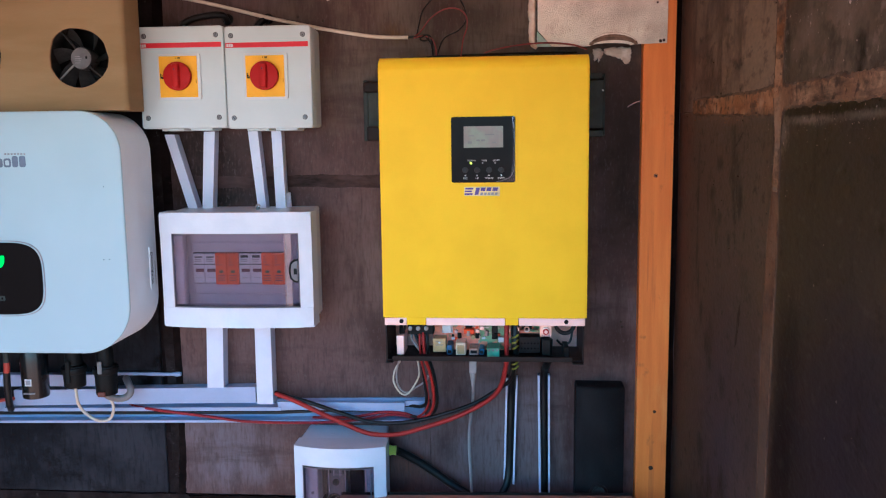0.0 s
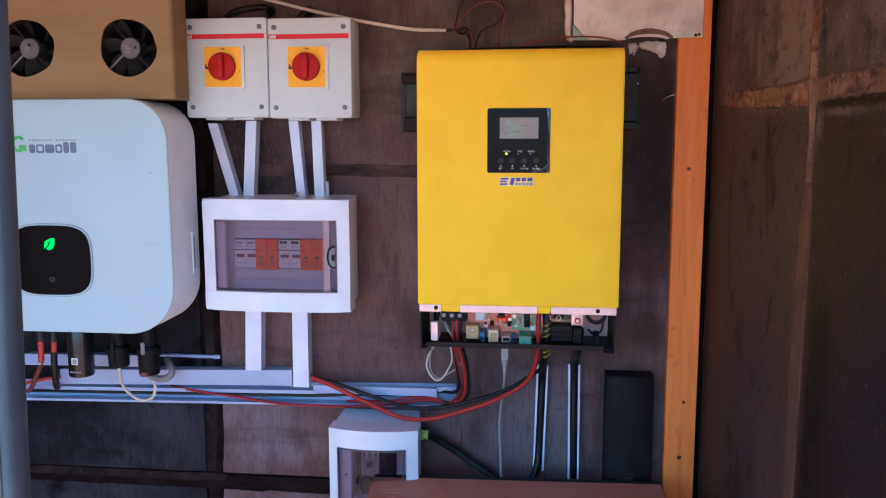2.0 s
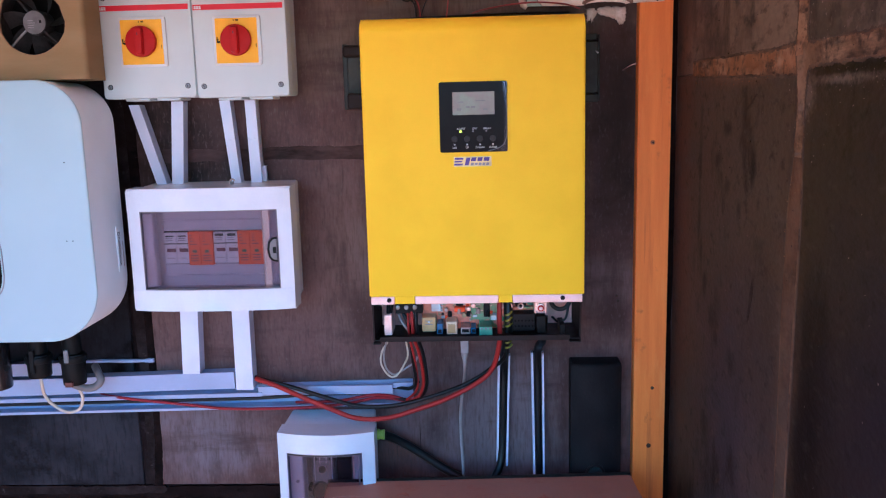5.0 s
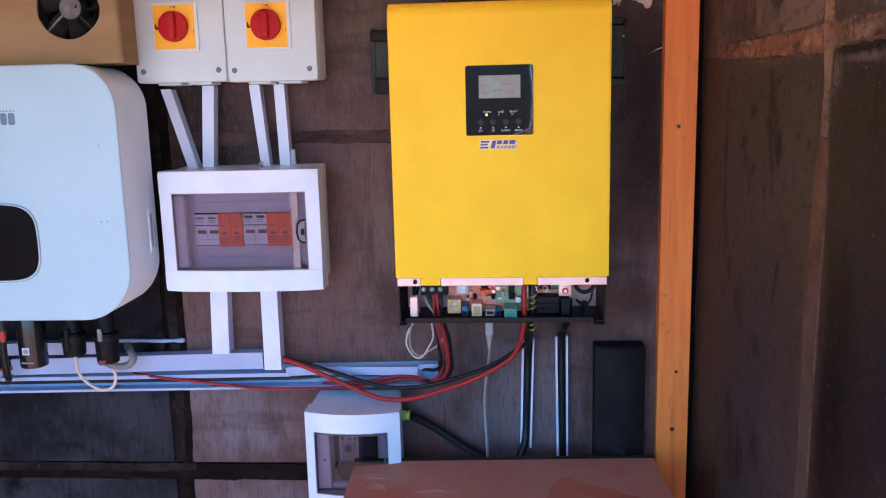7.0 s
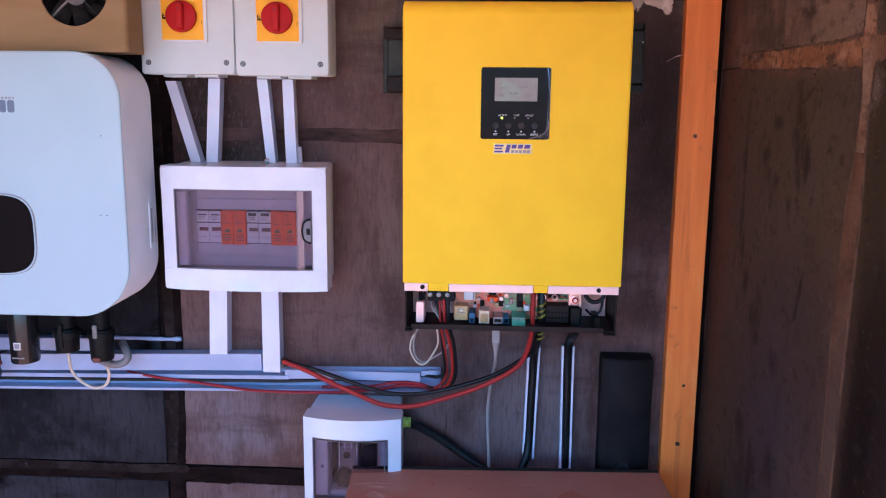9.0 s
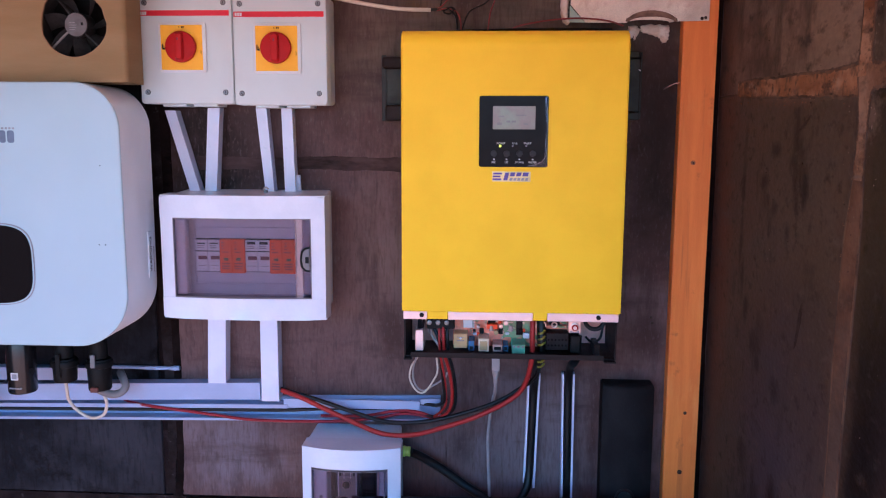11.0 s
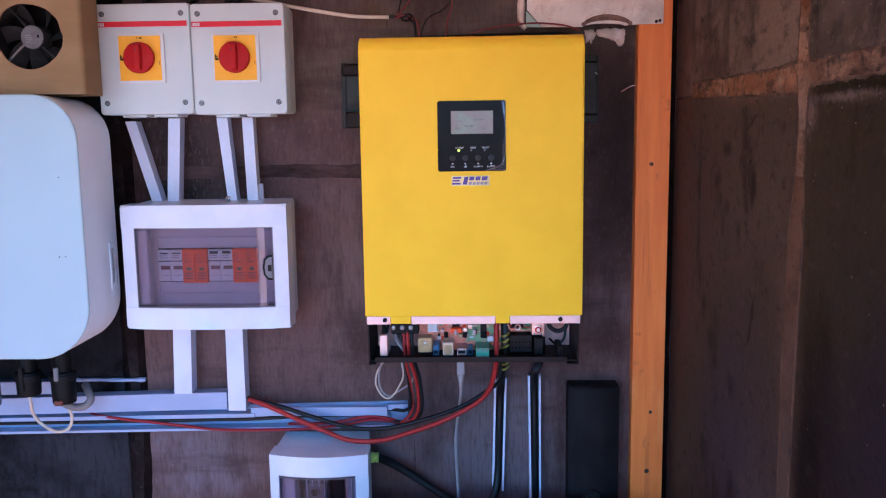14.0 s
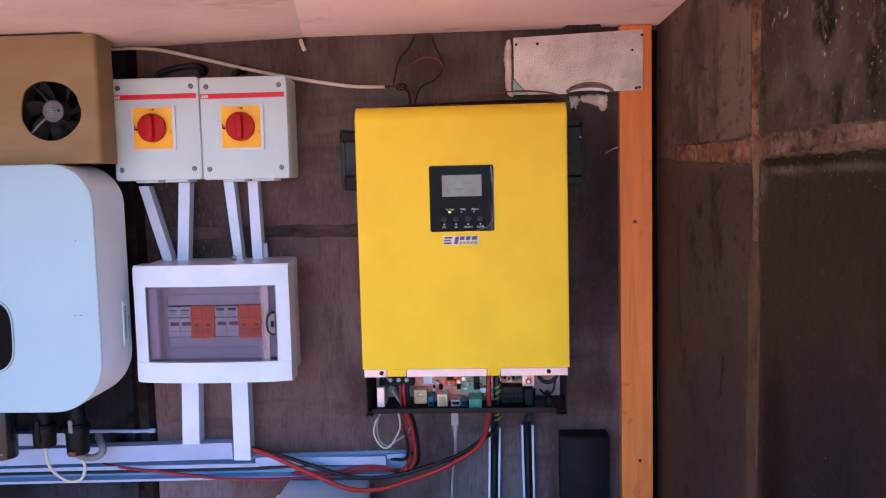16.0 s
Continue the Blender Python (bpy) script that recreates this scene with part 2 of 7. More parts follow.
M_PANEL_DARK = mat("dark_film_plywood", (0.0092, 0.0090, 0.0108), 0.42, 0, 0.25, 6, (1, 1, 0.8), 0.15, 240, (0.0165, 0.0160, 0.0190), 0.025)
stained(M_PANEL_DARK, (0.0330, 0.0325, 0.0385), 6, 0.48, 0.66, (0.8, 1, 1.0), 2.1)
stained(M_PANEL_DARK, (0.0028, 0.0022, 0.0022), 18, 0.54, 0.68, (0.8, 1, 0.9), 6.3)
stained(M_PANEL_DARK, (0.0260, 0.0245, 0.0290), 60, 0.56, 0.74, (1.0, 1, 0.5), 3.3)
stained(M_PANEL_DARK, (0.0052, 0.0046, 0.0048), 140, 0.50, 0.86, (1.0, 1, 0.15), 4.3)
M_SEAM = mat("dark_brown_seam", (0.0070, 0.0043, 0.0040), 0.6, 0, 0.3, 30, (1, 1, 1), 0.4, 180, (0.012, 0.0075, 0.0070), 0.02)
stained(M_SEAM, (0.004, 0.003, 0.003), 45, 0.52, 0.66, (0.5, 1, 1), 3.0)
M_SEAM_PALE = mat("pale_brown_seam", (0.024, 0.018, 0.0175), 0.6, 0, 0.3, 30, (1, 1, 1), 0.4, 180, (0.013, 0.0095, 0.009), 0.02)
stained(M_SEAM_PALE, (0.010, 0.007, 0.007), 34, 0.52, 0.66, (0.5, 1, 0.7), 6.0)
stained(M_SEAM_PALE, (0.070, 0.058, 0.055), 110, 0.64, 0.76, (1, 1, 1), 2.0)
# upper board, lightened in colour to stand in for brighter light
M_SIDE_PALE = mat("lit_brown_plywood", (0.1420, 0.0990, 0.0680), 0.6, 0, 0.25, 5, (1, 0.5, 1), 0.25, 180, (0.180, 0.125, 0.087), 0.08)
# batten's red light painted into the upper corner as well
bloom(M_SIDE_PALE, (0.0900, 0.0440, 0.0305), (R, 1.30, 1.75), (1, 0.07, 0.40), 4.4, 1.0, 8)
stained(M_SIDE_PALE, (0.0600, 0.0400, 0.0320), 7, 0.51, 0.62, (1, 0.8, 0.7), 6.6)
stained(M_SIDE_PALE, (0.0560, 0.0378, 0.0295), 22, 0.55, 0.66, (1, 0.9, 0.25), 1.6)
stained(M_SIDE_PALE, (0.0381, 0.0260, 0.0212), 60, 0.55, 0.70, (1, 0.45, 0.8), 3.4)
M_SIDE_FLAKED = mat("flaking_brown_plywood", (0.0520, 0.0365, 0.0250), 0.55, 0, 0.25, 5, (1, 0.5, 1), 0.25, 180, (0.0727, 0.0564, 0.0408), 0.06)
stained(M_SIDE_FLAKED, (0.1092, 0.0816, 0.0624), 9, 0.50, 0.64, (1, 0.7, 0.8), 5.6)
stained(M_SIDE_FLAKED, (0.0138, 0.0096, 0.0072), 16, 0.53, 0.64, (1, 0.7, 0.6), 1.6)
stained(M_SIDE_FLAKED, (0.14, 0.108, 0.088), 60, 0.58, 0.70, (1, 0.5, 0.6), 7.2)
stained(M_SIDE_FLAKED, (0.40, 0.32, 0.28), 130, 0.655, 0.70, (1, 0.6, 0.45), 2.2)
stained(M_JOINT, (0.036, 0.026, 0.028), 40, 0.56, 0.70, (0.6, 1, 0.6), 2.0)
M_FILL = mat("rusty_joint_filler", (0.265, 0.152, 0.086), 0.85, 0, 0.28, 26, (1, 1, 1), 0.5, 160, (0.210, 0.096, 0.039), 0.2)
stained(M_FILL, (0.125, 0.045, 0.014), 16, 0.50, 0.64, (1, 0.4, 1), 1.0)
stained(M_FILL, (0.050, 0.030, 0.020), 20, 0.50, 0.66, (1, 0.4, 1), 4.0)
stained(M_FILL, (0.24, 0.175, 0.120), 55, 0.60, 0.72, (1, 0.4, 1), 9.0)
stained(M_FILL, (0.028, 0.017, 0.012), 90, 0.57, 0.68, (1, 0.4, 1), 6.0)
stained(M_FILL, (0.062, 0.036, 0.024), 38, 0.51, 0.66, (1, 0.6, 0.8), 7.0)
bloom(M_FILL, (0.200, 0.092, 0.036), (R, 1.03, 1.648), (1, 0.14, 0.009), 2.2, 0.8, 60)
stained(M_FILL, (0.048, 0.029, 0.020), 130, 0.53, 0.68, (1, 0.7, 0.55), 5.5)
M_FILL_PALE = mat("flaked_joint_filler", (0.215, 0.132, 0.078), 0.85, 0, 0.28, 26, (1, 1, 1), 0.5, 160, (0.145, 0.079, 0.043), 0.1)
stained(M_FILL_PALE, (0.026, 0.018, 0.013), 18, 0.50, 0.62, (1, 0.4, 1.6), 2.0)
stained(M_FILL_PALE, (0.130, 0.098, 0.076), 24, 0.56, 0.68, (1, 0.4, 2.0), 8.0)
stained(M_FILL_PALE, (0.25, 0.20, 0.16), 90, 0.64, 0.74, (1, 0.4, 0.6), 5.0)
stained(M_FILL_PALE, (0.050, 0.030, 0.020), 42, 0.51, 0.66, (1, 0.6, 0.8), 6.5)
stained(M_FILL_PALE, (0.040, 0.026, 0.019), 130, 0.54, 0.68, (1, 0.7, 0.6), 3.5)
bloom(M_FILL_PALE, (0.230, 0.150, 0.098), (R, 0.862, 1.615), (1, 0.030, 0.050), 6.2, 0.65, 150)
M_FILL_DARK = mat("brown_joint_filler", (0.110, 0.058, 0.032), 0.85, 0, 0.28, 22, (1, 1, 1), 0.5, 160, (0.075, 0.038, 0.020), 0.2)
stained(M_FILL_DARK, (0.020, 0.012, 0.008), 24, 0.50, 0.64, (1, 0.4, 0.6), 4.0)
bloom(M_FILL_DARK, (0.064, 0.044, 0.033), (R, 0.865, 1.24), (1, 0.2, 0.22), 3.1, 0.9, 30)
stained(M_FILL_DARK, (0.13, 0.080, 0.050), 60, 0.62, 0.74, (1, 0.4, 1), 3.0)
M_FILL_EDGE = mat("stained_joint_edge", (0.120, 0.070, 0.042), 0.8, 0, 0.28, 40, (1, 1, 1), 0.4, 160, (0.075, 0.040, 0.023), 0.2)
stained(M_FILL_EDGE, (0.036, 0.022, 0.016), 60, 0.52, 0.66, (1, 0.4, 1), 4.0)
M_FILL_RIM = mat("faint_joint_edge", (0.078, 0.050, 0.034), 0.7, 0, 0.28, 40, (1, 1, 1), 0.3, 160, (0.050, 0.033, 0.024), 0.18)
M_SCRATCH = mat("dark_scratch", (0.027, 0.018, 0.014), 0.6, 0, 0.2, 60, (1, 1, 1), 0.2, 200, None, 0.1)
M_FLECK = mat("pale_paint_fleck", (0.22, 0.165, 0.135), 0.8, 0, 0.25, 160, (1, 1, 1), 0.2, 300, (0.11, 0.083, 0.068))
M_BATTEN = mat("orange_pine", (0.76, 0.235, 0.036), 0.5, 0, 0.08, 9, (7, 7, 0.5), 0.15, 300, (0.68, 0.190, 0.028), 0.3)
stained(M_BATTEN, (0.54, 0.150, 0.028), 18, 0.58, 0.72, (6, 1, 0.25), 3.4)
stained(M_BATTEN, (0.33, 0.10, 0.03), 26, 0.64, 0.76, (1, 1, 0.8), 2.0)
stained(M_BATTEN, (0.76, 0.28, 0.060), 12, 0.55, 0.70, (2, 1, 0.4), 5.0)
M_NAIL = mat("orange_rusted_nail", (0.40, 0.135, 0.040), 0.6, 0.2, 0.2, 300, (1, 1, 1), 0.3, 500, (0.16, 0.06, 0.03))
M_CEIL = mat("pinkish_board", (0.92, 0.72, 0.64), 0.75, 0, 0.05, 4, (1, 1, 1), 0.25, 90, (0.87, 0.66, 0.58))
stained(M_CEIL, (0.86, 0.78, 0.70), 30, 0.66, 0.75, (0.4, 1, 1), 2.7)
stained(M_CEIL, (0.50, 0.33, 0.27), 9, 0.60, 0.75, (1, 1, 1), 7.7)
M_CEIL2 = mat("cream_board", (0.74, 0.60, 0.49), 0.75, 0, 0.08, 4, (1, 1, 1), 0.25, 90, (0.62, 0.50, 0.40))
stained(M_CEIL2, (0.50, 0.37, 0.27), 12, 0.58, 0.74, (0.6, 1, 1), 4.7)
stained(M_CEIL2, (0.80, 0.72, 0.62), 30, 0.66, 0.75, (0.4, 1, 1), 2.7)
M_YELLOW = mat("yellow_powder_coat", (0.93, 0.62, 0.001), 0.42, 0, 0.025, 12, (1, 1, 1), 0.10, 900, (0.88, 0.58, 0.001), 0.12)
# steel with the ground's pink bounce light put into its colour
M_FLANGE = mat("pink_lit_flange", (0.88, 0.62, 0.56), 0.45, 0.25, 0.04, 30, (1, 1, 1), 0.05, 300)
M_CHASSIS = mat("black_powder_coat", (0.016, 0.0105, 0.0098), 0.5, 0, 0.1, 40, (1, 1, 1), 0.15, 700, None, 0.16)
# bay metals, also tinted pink to stand in for bounce light
M_ZINC = mat("zinc_sheet", (0.60, 0.42, 0.37), 0.45, 0.5, 0.12, 60, (1, 1, 1), 0.1, 300, (0.44, 0.33, 0.30))
M_BAYSHEET = mat("pink_lit_steel_sheet", (0.86, 0.52, 0.44), 0.45, 0.2, 0.10, 60, (1, 1, 1), 0.1, 300, (0.70, 0.43, 0.36))
M_GREYBRK = mat("grey_bracket", (0.036, 0.043, 0.039), 0.55, 0, 0.15, 60, (1, 1, 1), 0.2, 300, None, 0.25)
M_PANELBLK = mat("black_gloss_panel", (0.010, 0.008, 0.009), 0.20, 0, 0.1, 40, (1, 1, 1), 0, 200, None, 0.07)
# green is the glass itself; the pinkish tone is a painted reflection
M_LCD = mat("lcd_glass", (0.25, 0.275, 0.215), 0.16, 0, 0.10, 45, (1, 1, 1), 0, 200, (0.25, 0.215, 0.195), 0.3)
M_LCDSEG = mat("lcd_segments", (0.18, 0.175, 0.16), 0.3)
M_BUTTON = mat("black_rubber", (0.012, 0.012, 0.013), 0.6)
M_INK = mat("white_print", (0.80, 0.80, 0.80), 0.5)
M_SLEEVE = mat("orange_red_sleeve", (0.36, 0.035, 0.020), 0.5, 0, 0.1, 40)
M_STRING = mat("dark_red_solar_cable", (0.110, 0.030, 0.020), 0.5, 0, 0.1, 40)
M_THICKGREY = mat("dull_grey_cable", (0.17, 0.165, 0.165), 0.45, 0, 0.06, 30)
M_FAINT = mat("faint_print", (0.17, 0.165, 0.175), 0.4)
M_INNER = mat("grey_inner_plastic", (0.60, 0.575, 0.61), 0.45, 0, 0.03, 40)
M_LATCH = mat("grey_latch", (0.16, 0.15, 0.165), 0.4, 0, 0.03, 40)
M_DIMINK = mat("grey_print", (0.28, 0.27, 0.30), 0.5)
M_BLUE = mat("blue_violet_print", (0.075, 0.035, 0.25), 0.4)
M_STICK = mat("cream_sticker", (0.84, 0.66, 0.30), 0.4)
M_WHITE = mat("white_painted_alloy", (0.398, 0.522, 0.578), 0.34, 0, 0.015, 8, (1, 1, 1), 0.06, 900)
# lighter than the front shell: light on the side is put into the colour
M_WHITEBACK = mat("side_lit_alloy", (0.80, 0.88, 0.95), 0.45, 0, 0.03, 10, (1, 1, 1), 0.06, 600)
M_PVC = mat("white_pvc", (0.665, 0.690, 0.760), 0.22, 0, 0.03, 20, (1, 1, 1), 0.05, 300, (0.615, 0.645, 0.720))
M_DUCT = mat("white_mini_trunking", (0.64, 0.66, 0.79), 0.30, 0, 0.03, 20, (1, 1, 1), 0.05, 300, (0.59, 0.61, 0.74))
# white pvc darkened and blued: the low trunking's shade is in its colour
M_TRUNK = mat("shaded_white_trunking", (0.335, 0.388, 0.560), 0.34, 0, 0.03, 20, (1, 1, 1), 0.05, 300, (0.305, 0.355, 0.515))
M_BOXGREY = mat("light_grey_plastic", (0.560, 0.630, 0.635), 0.42, 0, 0.02, 20, (1, 1, 1), 0.10, 700)
M_BEZEL = mat("white_bezel_plastic", (0.63, 0.66, 0.66), 0.4, 0, 0.02, 20)
M_RED = mat("red_plastic", (0.38, 0.006, 0.007), 0.45, 0, 0.05, 30, (1, 1, 1), 0, 200, None, 0.15)
M_REDBAND = mat("red_print", (0.56, 0.012, 0.030), 0.4, 0, 0.03, 30, (1, 1, 1), 0, 200, None, 0.25)
M_SWYEL = mat("yellow_plate", (0.88, 0.47, 0.004), 0.4, 0, 0.03, 30, (1, 1, 1), 0, 200, None, 0.2)
M_BLACK = mat("black_plastic", (0.007, 0.007, 0.007), 0.5, 0, 0.1, 40, (1, 1, 1), 0.1, 500, None, 0.14)
M_BLACKGLOSS = mat("black_glass", (0.003, 0.003, 0.004), 0.12, 0, 0.05, 30, (1, 1, 1), 0, 200, None, 0.05)
M_SHEEN = mat("glossy_black_plastic", (0.010, 0.010, 0.011), 0.24, 0, 0.1, 40, (1, 1, 1), 0, 200, None, 0.5)
M_ORANGE = mat("orange_plastic", (0.86, 0.080, 0.011), 0.45, 0, 0.04, 40, (1, 1, 1), 0, 200, None, 0.25)
M_MODULE = mat("white_module", (0.72, 0.72, 0.74), 0.45, 0, 0.03, 40)
M_DKRED = mat("dark_red_window", (0.11, 0.010, 0.028), 0.3)
M_OLIVE = mat("dark_green_window", (0.06, 0.07, 0.02), 0.3)
M_SCREW = mat("steel_screw", (0.24, 0.24, 0.25), 0.4, 0.8, 0.1, 200)
M_RUST = mat("dark_rusty_steel", (0.05, 0.028, 0.018), 0.7, 0.3, 0.2, 200)
M_WIRERED = mat("red_cable", (0.30, 0.021, 0.018), 0.45, 0, 0.06, 30, (1, 1, 1), 0, 200, None, 0.25)
M_CRIMSON = mat("crimson_wire", (0.24, 0.012, 0.020), 0.45, 0, 0.06, 30, (1, 1, 1), 0, 200, None, 0.25)
M_THINRED = mat("thin_red_wire", (0.24, 0.018, 0.018), 0.45)
M_WIREBLK = mat("black_cable", (0.009, 0.009, 0.010), 0.38, 0, 0.1, 30, (1, 1, 1), 0, 200, None, 0.25)
M_WIREWHITE = mat("cream_cable", (0.58, 0.51, 0.40), 0.45, 0, 0.05, 30)
M_WIREGREY = mat("grey_cable", (0.29, 0.26, 0.255), 0.5, 0, 0.05, 30)
M_STRIPE = mat("yellow_green_sleeve", (0.25, 0.23, 0.02), 0.5, 0, 0.05, 40)
M_GLAND = mat("green_gland", (0.46, 0.62, 0.10), 0.4, 0, 0.06, 60)
M_GREENPCB = mat("green_connector", (0.17, 0.44, 0.28), 0.4)
M_BLUECON = mat("blue_connector", (0.05, 0.14, 0.30), 0.4)
# board reddened and brightened in colour for the warm bounce light
M_PCB = mat("circuit_board", (0.95, 0.31, 0.19), 0.30, 0, 0.15, 60, (1, 1, 1), 0.1, 300, (0.66, 0.23, 0.14))
stained(M_PCB, (0.16, 0.28, 0.12), 40, 0.55, 0.58, (1, 1, 1), 5.0)
stained(M_PCB, (0.62, 0.50, 0.42), 140, 0.62, 0.66, (1, 1, 1), 3.0)
M_PCBGREEN = mat("green_circuit_board", (0.24, 0.40, 0.20), 0.3, 0, 0.15, 80, (1, 1, 1), 0.1, 300, (0.36, 0.30, 0.16))
M_OCHRE = mat("ochre_relay", (0.60, 0.40, 0.17), 0.4, 0, 0.1, 60)
M_CREAMCON = mat("cream_connector", (0.82, 0.66, 0.45), 0.4)
M_COPPER = mat("tinned_copper", (0.88, 0.58, 0.50), 0.32, 0.6, 0.1, 100)
M_CARD = mat("brown_cardboard", (0.280, 0.200, 0.098), 0.8, 0, 0.05, 5, (1, 1, 6), 0.12, 160, (0.245, 0.170, 0.079), 0.2)
M_CARDEDGE = mat("cut_cardboard_edge", (0.30, 0.17, 0.09), 0.9, 0, 0.1, 80)
M_FAN = mat("dusty_black_fan", (0.021, 0.021, 0.022), 0.6, 0, 0.25, 60, (1, 1, 1), 0.2, 300, (0.034, 0.033, 0.032), 0.14)
stained(M_FAN, (0.048, 0.046, 0.042), 45, 0.56, 0.72, (1, 1, 1), 3.0)
M_BOXBLACK = mat("dusty_black_plastic", (0.0165, 0.0140, 0.0145), 0.6, 0, 0.2, 30, (1, 1, 0.5), 0.2, 400, (0.0120, 0.0102, 0.0107), 0.08)
stained(M_BOXBLACK, (0.06, 0.05, 0.05), 150, 0.70, 0.76, (1, 1, 1), 3.0)
M_FANLABEL = mat("grey_fan_label", (0.115, 0.115, 0.12), 0.6, 0.0, 0.12, 90)
M_PLATE = mat("hammered_alloy_sheet", (0.82, 0.74, 0.63), 0.30, 0.6, 0.20, 12, (1, 1, 1), 0.60, 820, (0.56, 0.48, 0.40))
stained(M_PLATE, (0.48, 0.34, 0.25), 18, 0.58, 0.76, (1, 1, 1), 2.0)
M_FOAM = mat("dried_foam", (0.80, 0.71, 0.63), 0.85, 0, 0.1, 60, (1, 1, 1), 0.7, 220, (0.62, 0.50, 0.40))
M_DIRT = mat("brown_grime", (0.20, 0.12, 0.08), 0.85, 0, 0.2, 80, (1, 1, 1), 0.5, 200)
M_MINT = mat("mint_backing", (0.42, 0.56, 0.48), 0.6, 0, 0.06, 60)
M_DESK = mat("dusty_red_brown_paint", (0.395, 0.190, 0.130), 0.5, 0, 0.10, 6, (1, 1, 1), 0.10, 400, (0.350, 0.162, 0.108), 0.3)
stained(M_DESK, (0.40, 0.205, 0.145), 9, 0.50, 0.68, (0.6, 1, 1), 1.0)
stained(M_DESK, (0.36, 0.130, 0.078), 13, 0.58, 0.70, (0.8, 1, 1), 5.0)
for colour, x, y, rx, ry, seed, most, grain in (((0.36, 0.098, 0.052), -0.165, 1.135, 0.070, 0.060, 4.0, 0.95, 20), ((0.36, 0.105, 0.058), -0.060, 1.100, 0.060, 0.030, 5.0, 0.8, 20), ((0.47, 0.285, 0.215), -0.175, 1.185, 0.022, 0.007, 1.0, 0.7, 60), ((0.50, 0.31, 0.24), -0.090, 1.147, 0.035, 0.005, 2.0, 0.8, 90), ((0.48, 0.29, 0.22), -0.172, 1.158, 0.020, 0.012, 3.0, 0.7, 110)):
    bloom(M_DESK, colour, (x - 0.01, y - 1.05, 1.047), (rx, ry, 1), seed, most, grain)
M_WIPED = mat("wiped_red_brown_paint", (0.375, 0.118, 0.066), 0.42, 0, 0.10, 9, (1, 1, 1), 0.10, 400, (0.345, 0.135, 0.082), 0.3)
stained(M_WIPED, (0.39, 0.185, 0.125), 18, 0.54, 0.70, (0.6, 1, 1), 2.0)
M_SCUFF = mat("scuffed_dark_red", (0.37, 0.125, 0.078), 0.5, 0, 0.12, 60, (1, 1, 1), 0.1, 300, (0.45, 0.19, 0.12), 0.25)
M_DUST = mat("pale_dust", (0.56, 0.36, 0.30), 0.8, 0, 0.12, 60, (1, 1, 1), 0.2, 300)
M_FRAME = mat("blue_grey_steel", (0.033, 0.036, 0.043), 0.5, 0, 0.2, 30, (1, 1, 0.3), 0.15, 300, (0.020, 0.023, 0.031), 0.2)
M_BEIGE = mat("worn_beige_paint", (0.215, 0.175, 0.135), 0.7, 0, 0.10, 30, (1, 1, 0.4), 0.4, 200, (0.165, 0.13, 0.10), 0.2)
stained(M_BEIGE, (0.23, 0.095, 0.035), 34, 0.58, 0.72, (1, 1, 0.35), 2.0)
stained(M_BEIGE, (0.28, 0.26, 0.245), 60, 0.60, 0.72, (1, 1, 0.4), 6.0)
stained(M_FRAME, (0.065, 0.073, 0.092), 26, 0.60, 0.72, (1, 1, 0.35), 1.0)
M_WORN = mat("worn_white_paint", (0.235, 0.235, 0.25), 0.6, 0, 0.10, 30, (1, 1, 0.4), 0.3, 200, (0.20, 0.195, 0.20))
stained(M_WORN, (0.20, 0.14, 0.09), 38, 0.62, 0.72, (1, 1, 0.5), 3.0)
M_GROUND = mat("red_earth", (0.48, 0.215, 0.135), 0.9, 0, 0.12, 1.2, (1, 1, 1), 0.4, 60, (0.42, 0.18, 0.115))
M_FLOOR = mat("red_clay_floor", (0.52, 0.245, 0.17), 0.85, 0, 0.12, 3, (1, 1, 1), 0.3, 80)
M_SMOKE = tinted("smoked_clear_plastic", (0.72, 0.68, 0.74), 1.34)
M_DOOREDGE = tinted("clear_door_edge", (0.78, 0.73, 0.78), 2.0, 0.07)
M_CLEAR = tinted("clear_plastic", (0.72, 0.68, 0.74), 1.3)
M_FILM = tinted("protective_film", (0.90, 0.90, 0.90), 1.35, 0.15)
M_LEAF = glow("green_light", (0.01, 0.75, 0.06), 0.16)
M_LED = glow("yellow_green_light", (0.75, 0.85, 0.05), 0.5)
M_LOGOGREEN = mat("green_print", (0.13, 0.50, 0.10), 0.4)
M_LOGOGREY = mat("slate_print", (0.13, 0.17, 0.25), 0.4)


# ---- building tools ----
def thing(name, at, label, category, group="", kind=""):
    e = new(name)
    e.location = at
    e.empty_display_size = 0.02
    return tagged(e, label, category, group, kind)


def root_of(ob):
    while ob.parent:
        ob = ob.parent
    return ob


def part(name, bm, material, parent, label=""):
    """One mesh under a thing or a part; bm is in world places."""
    bmesh.ops.translate(bm, verts=bm.verts, vec=-root_of(parent).location)
    ob = solo(name, bm, material)
    ob.parent = parent
    if label:
        ob["label"] = label
    return ob


def solo(name, bm, material, label="", category="", group="", kind="", at=None):
    if at is not None:
        bmesh.ops.translate(bm, verts=bm.verts, vec=-Vector(at))
    bmesh.ops.recalc_face_normals(bm, faces=bm.faces)
    me = bpy.data.meshes.new(name)
    bm.to_mesh(me)
    bm.free()
    me.materials.append(material)
    ob = new(name, me)
    if at is not None:
        ob.location = at
    return tagged(ob, label, category, group, kind)


def smooth(ob, angle=35):
    me = ob.data
    me.polygons.foreach_set("use_smooth", [True] * len(me.polygons))
    me.set_sharp_from_angle(angle=radians(angle))
    return ob


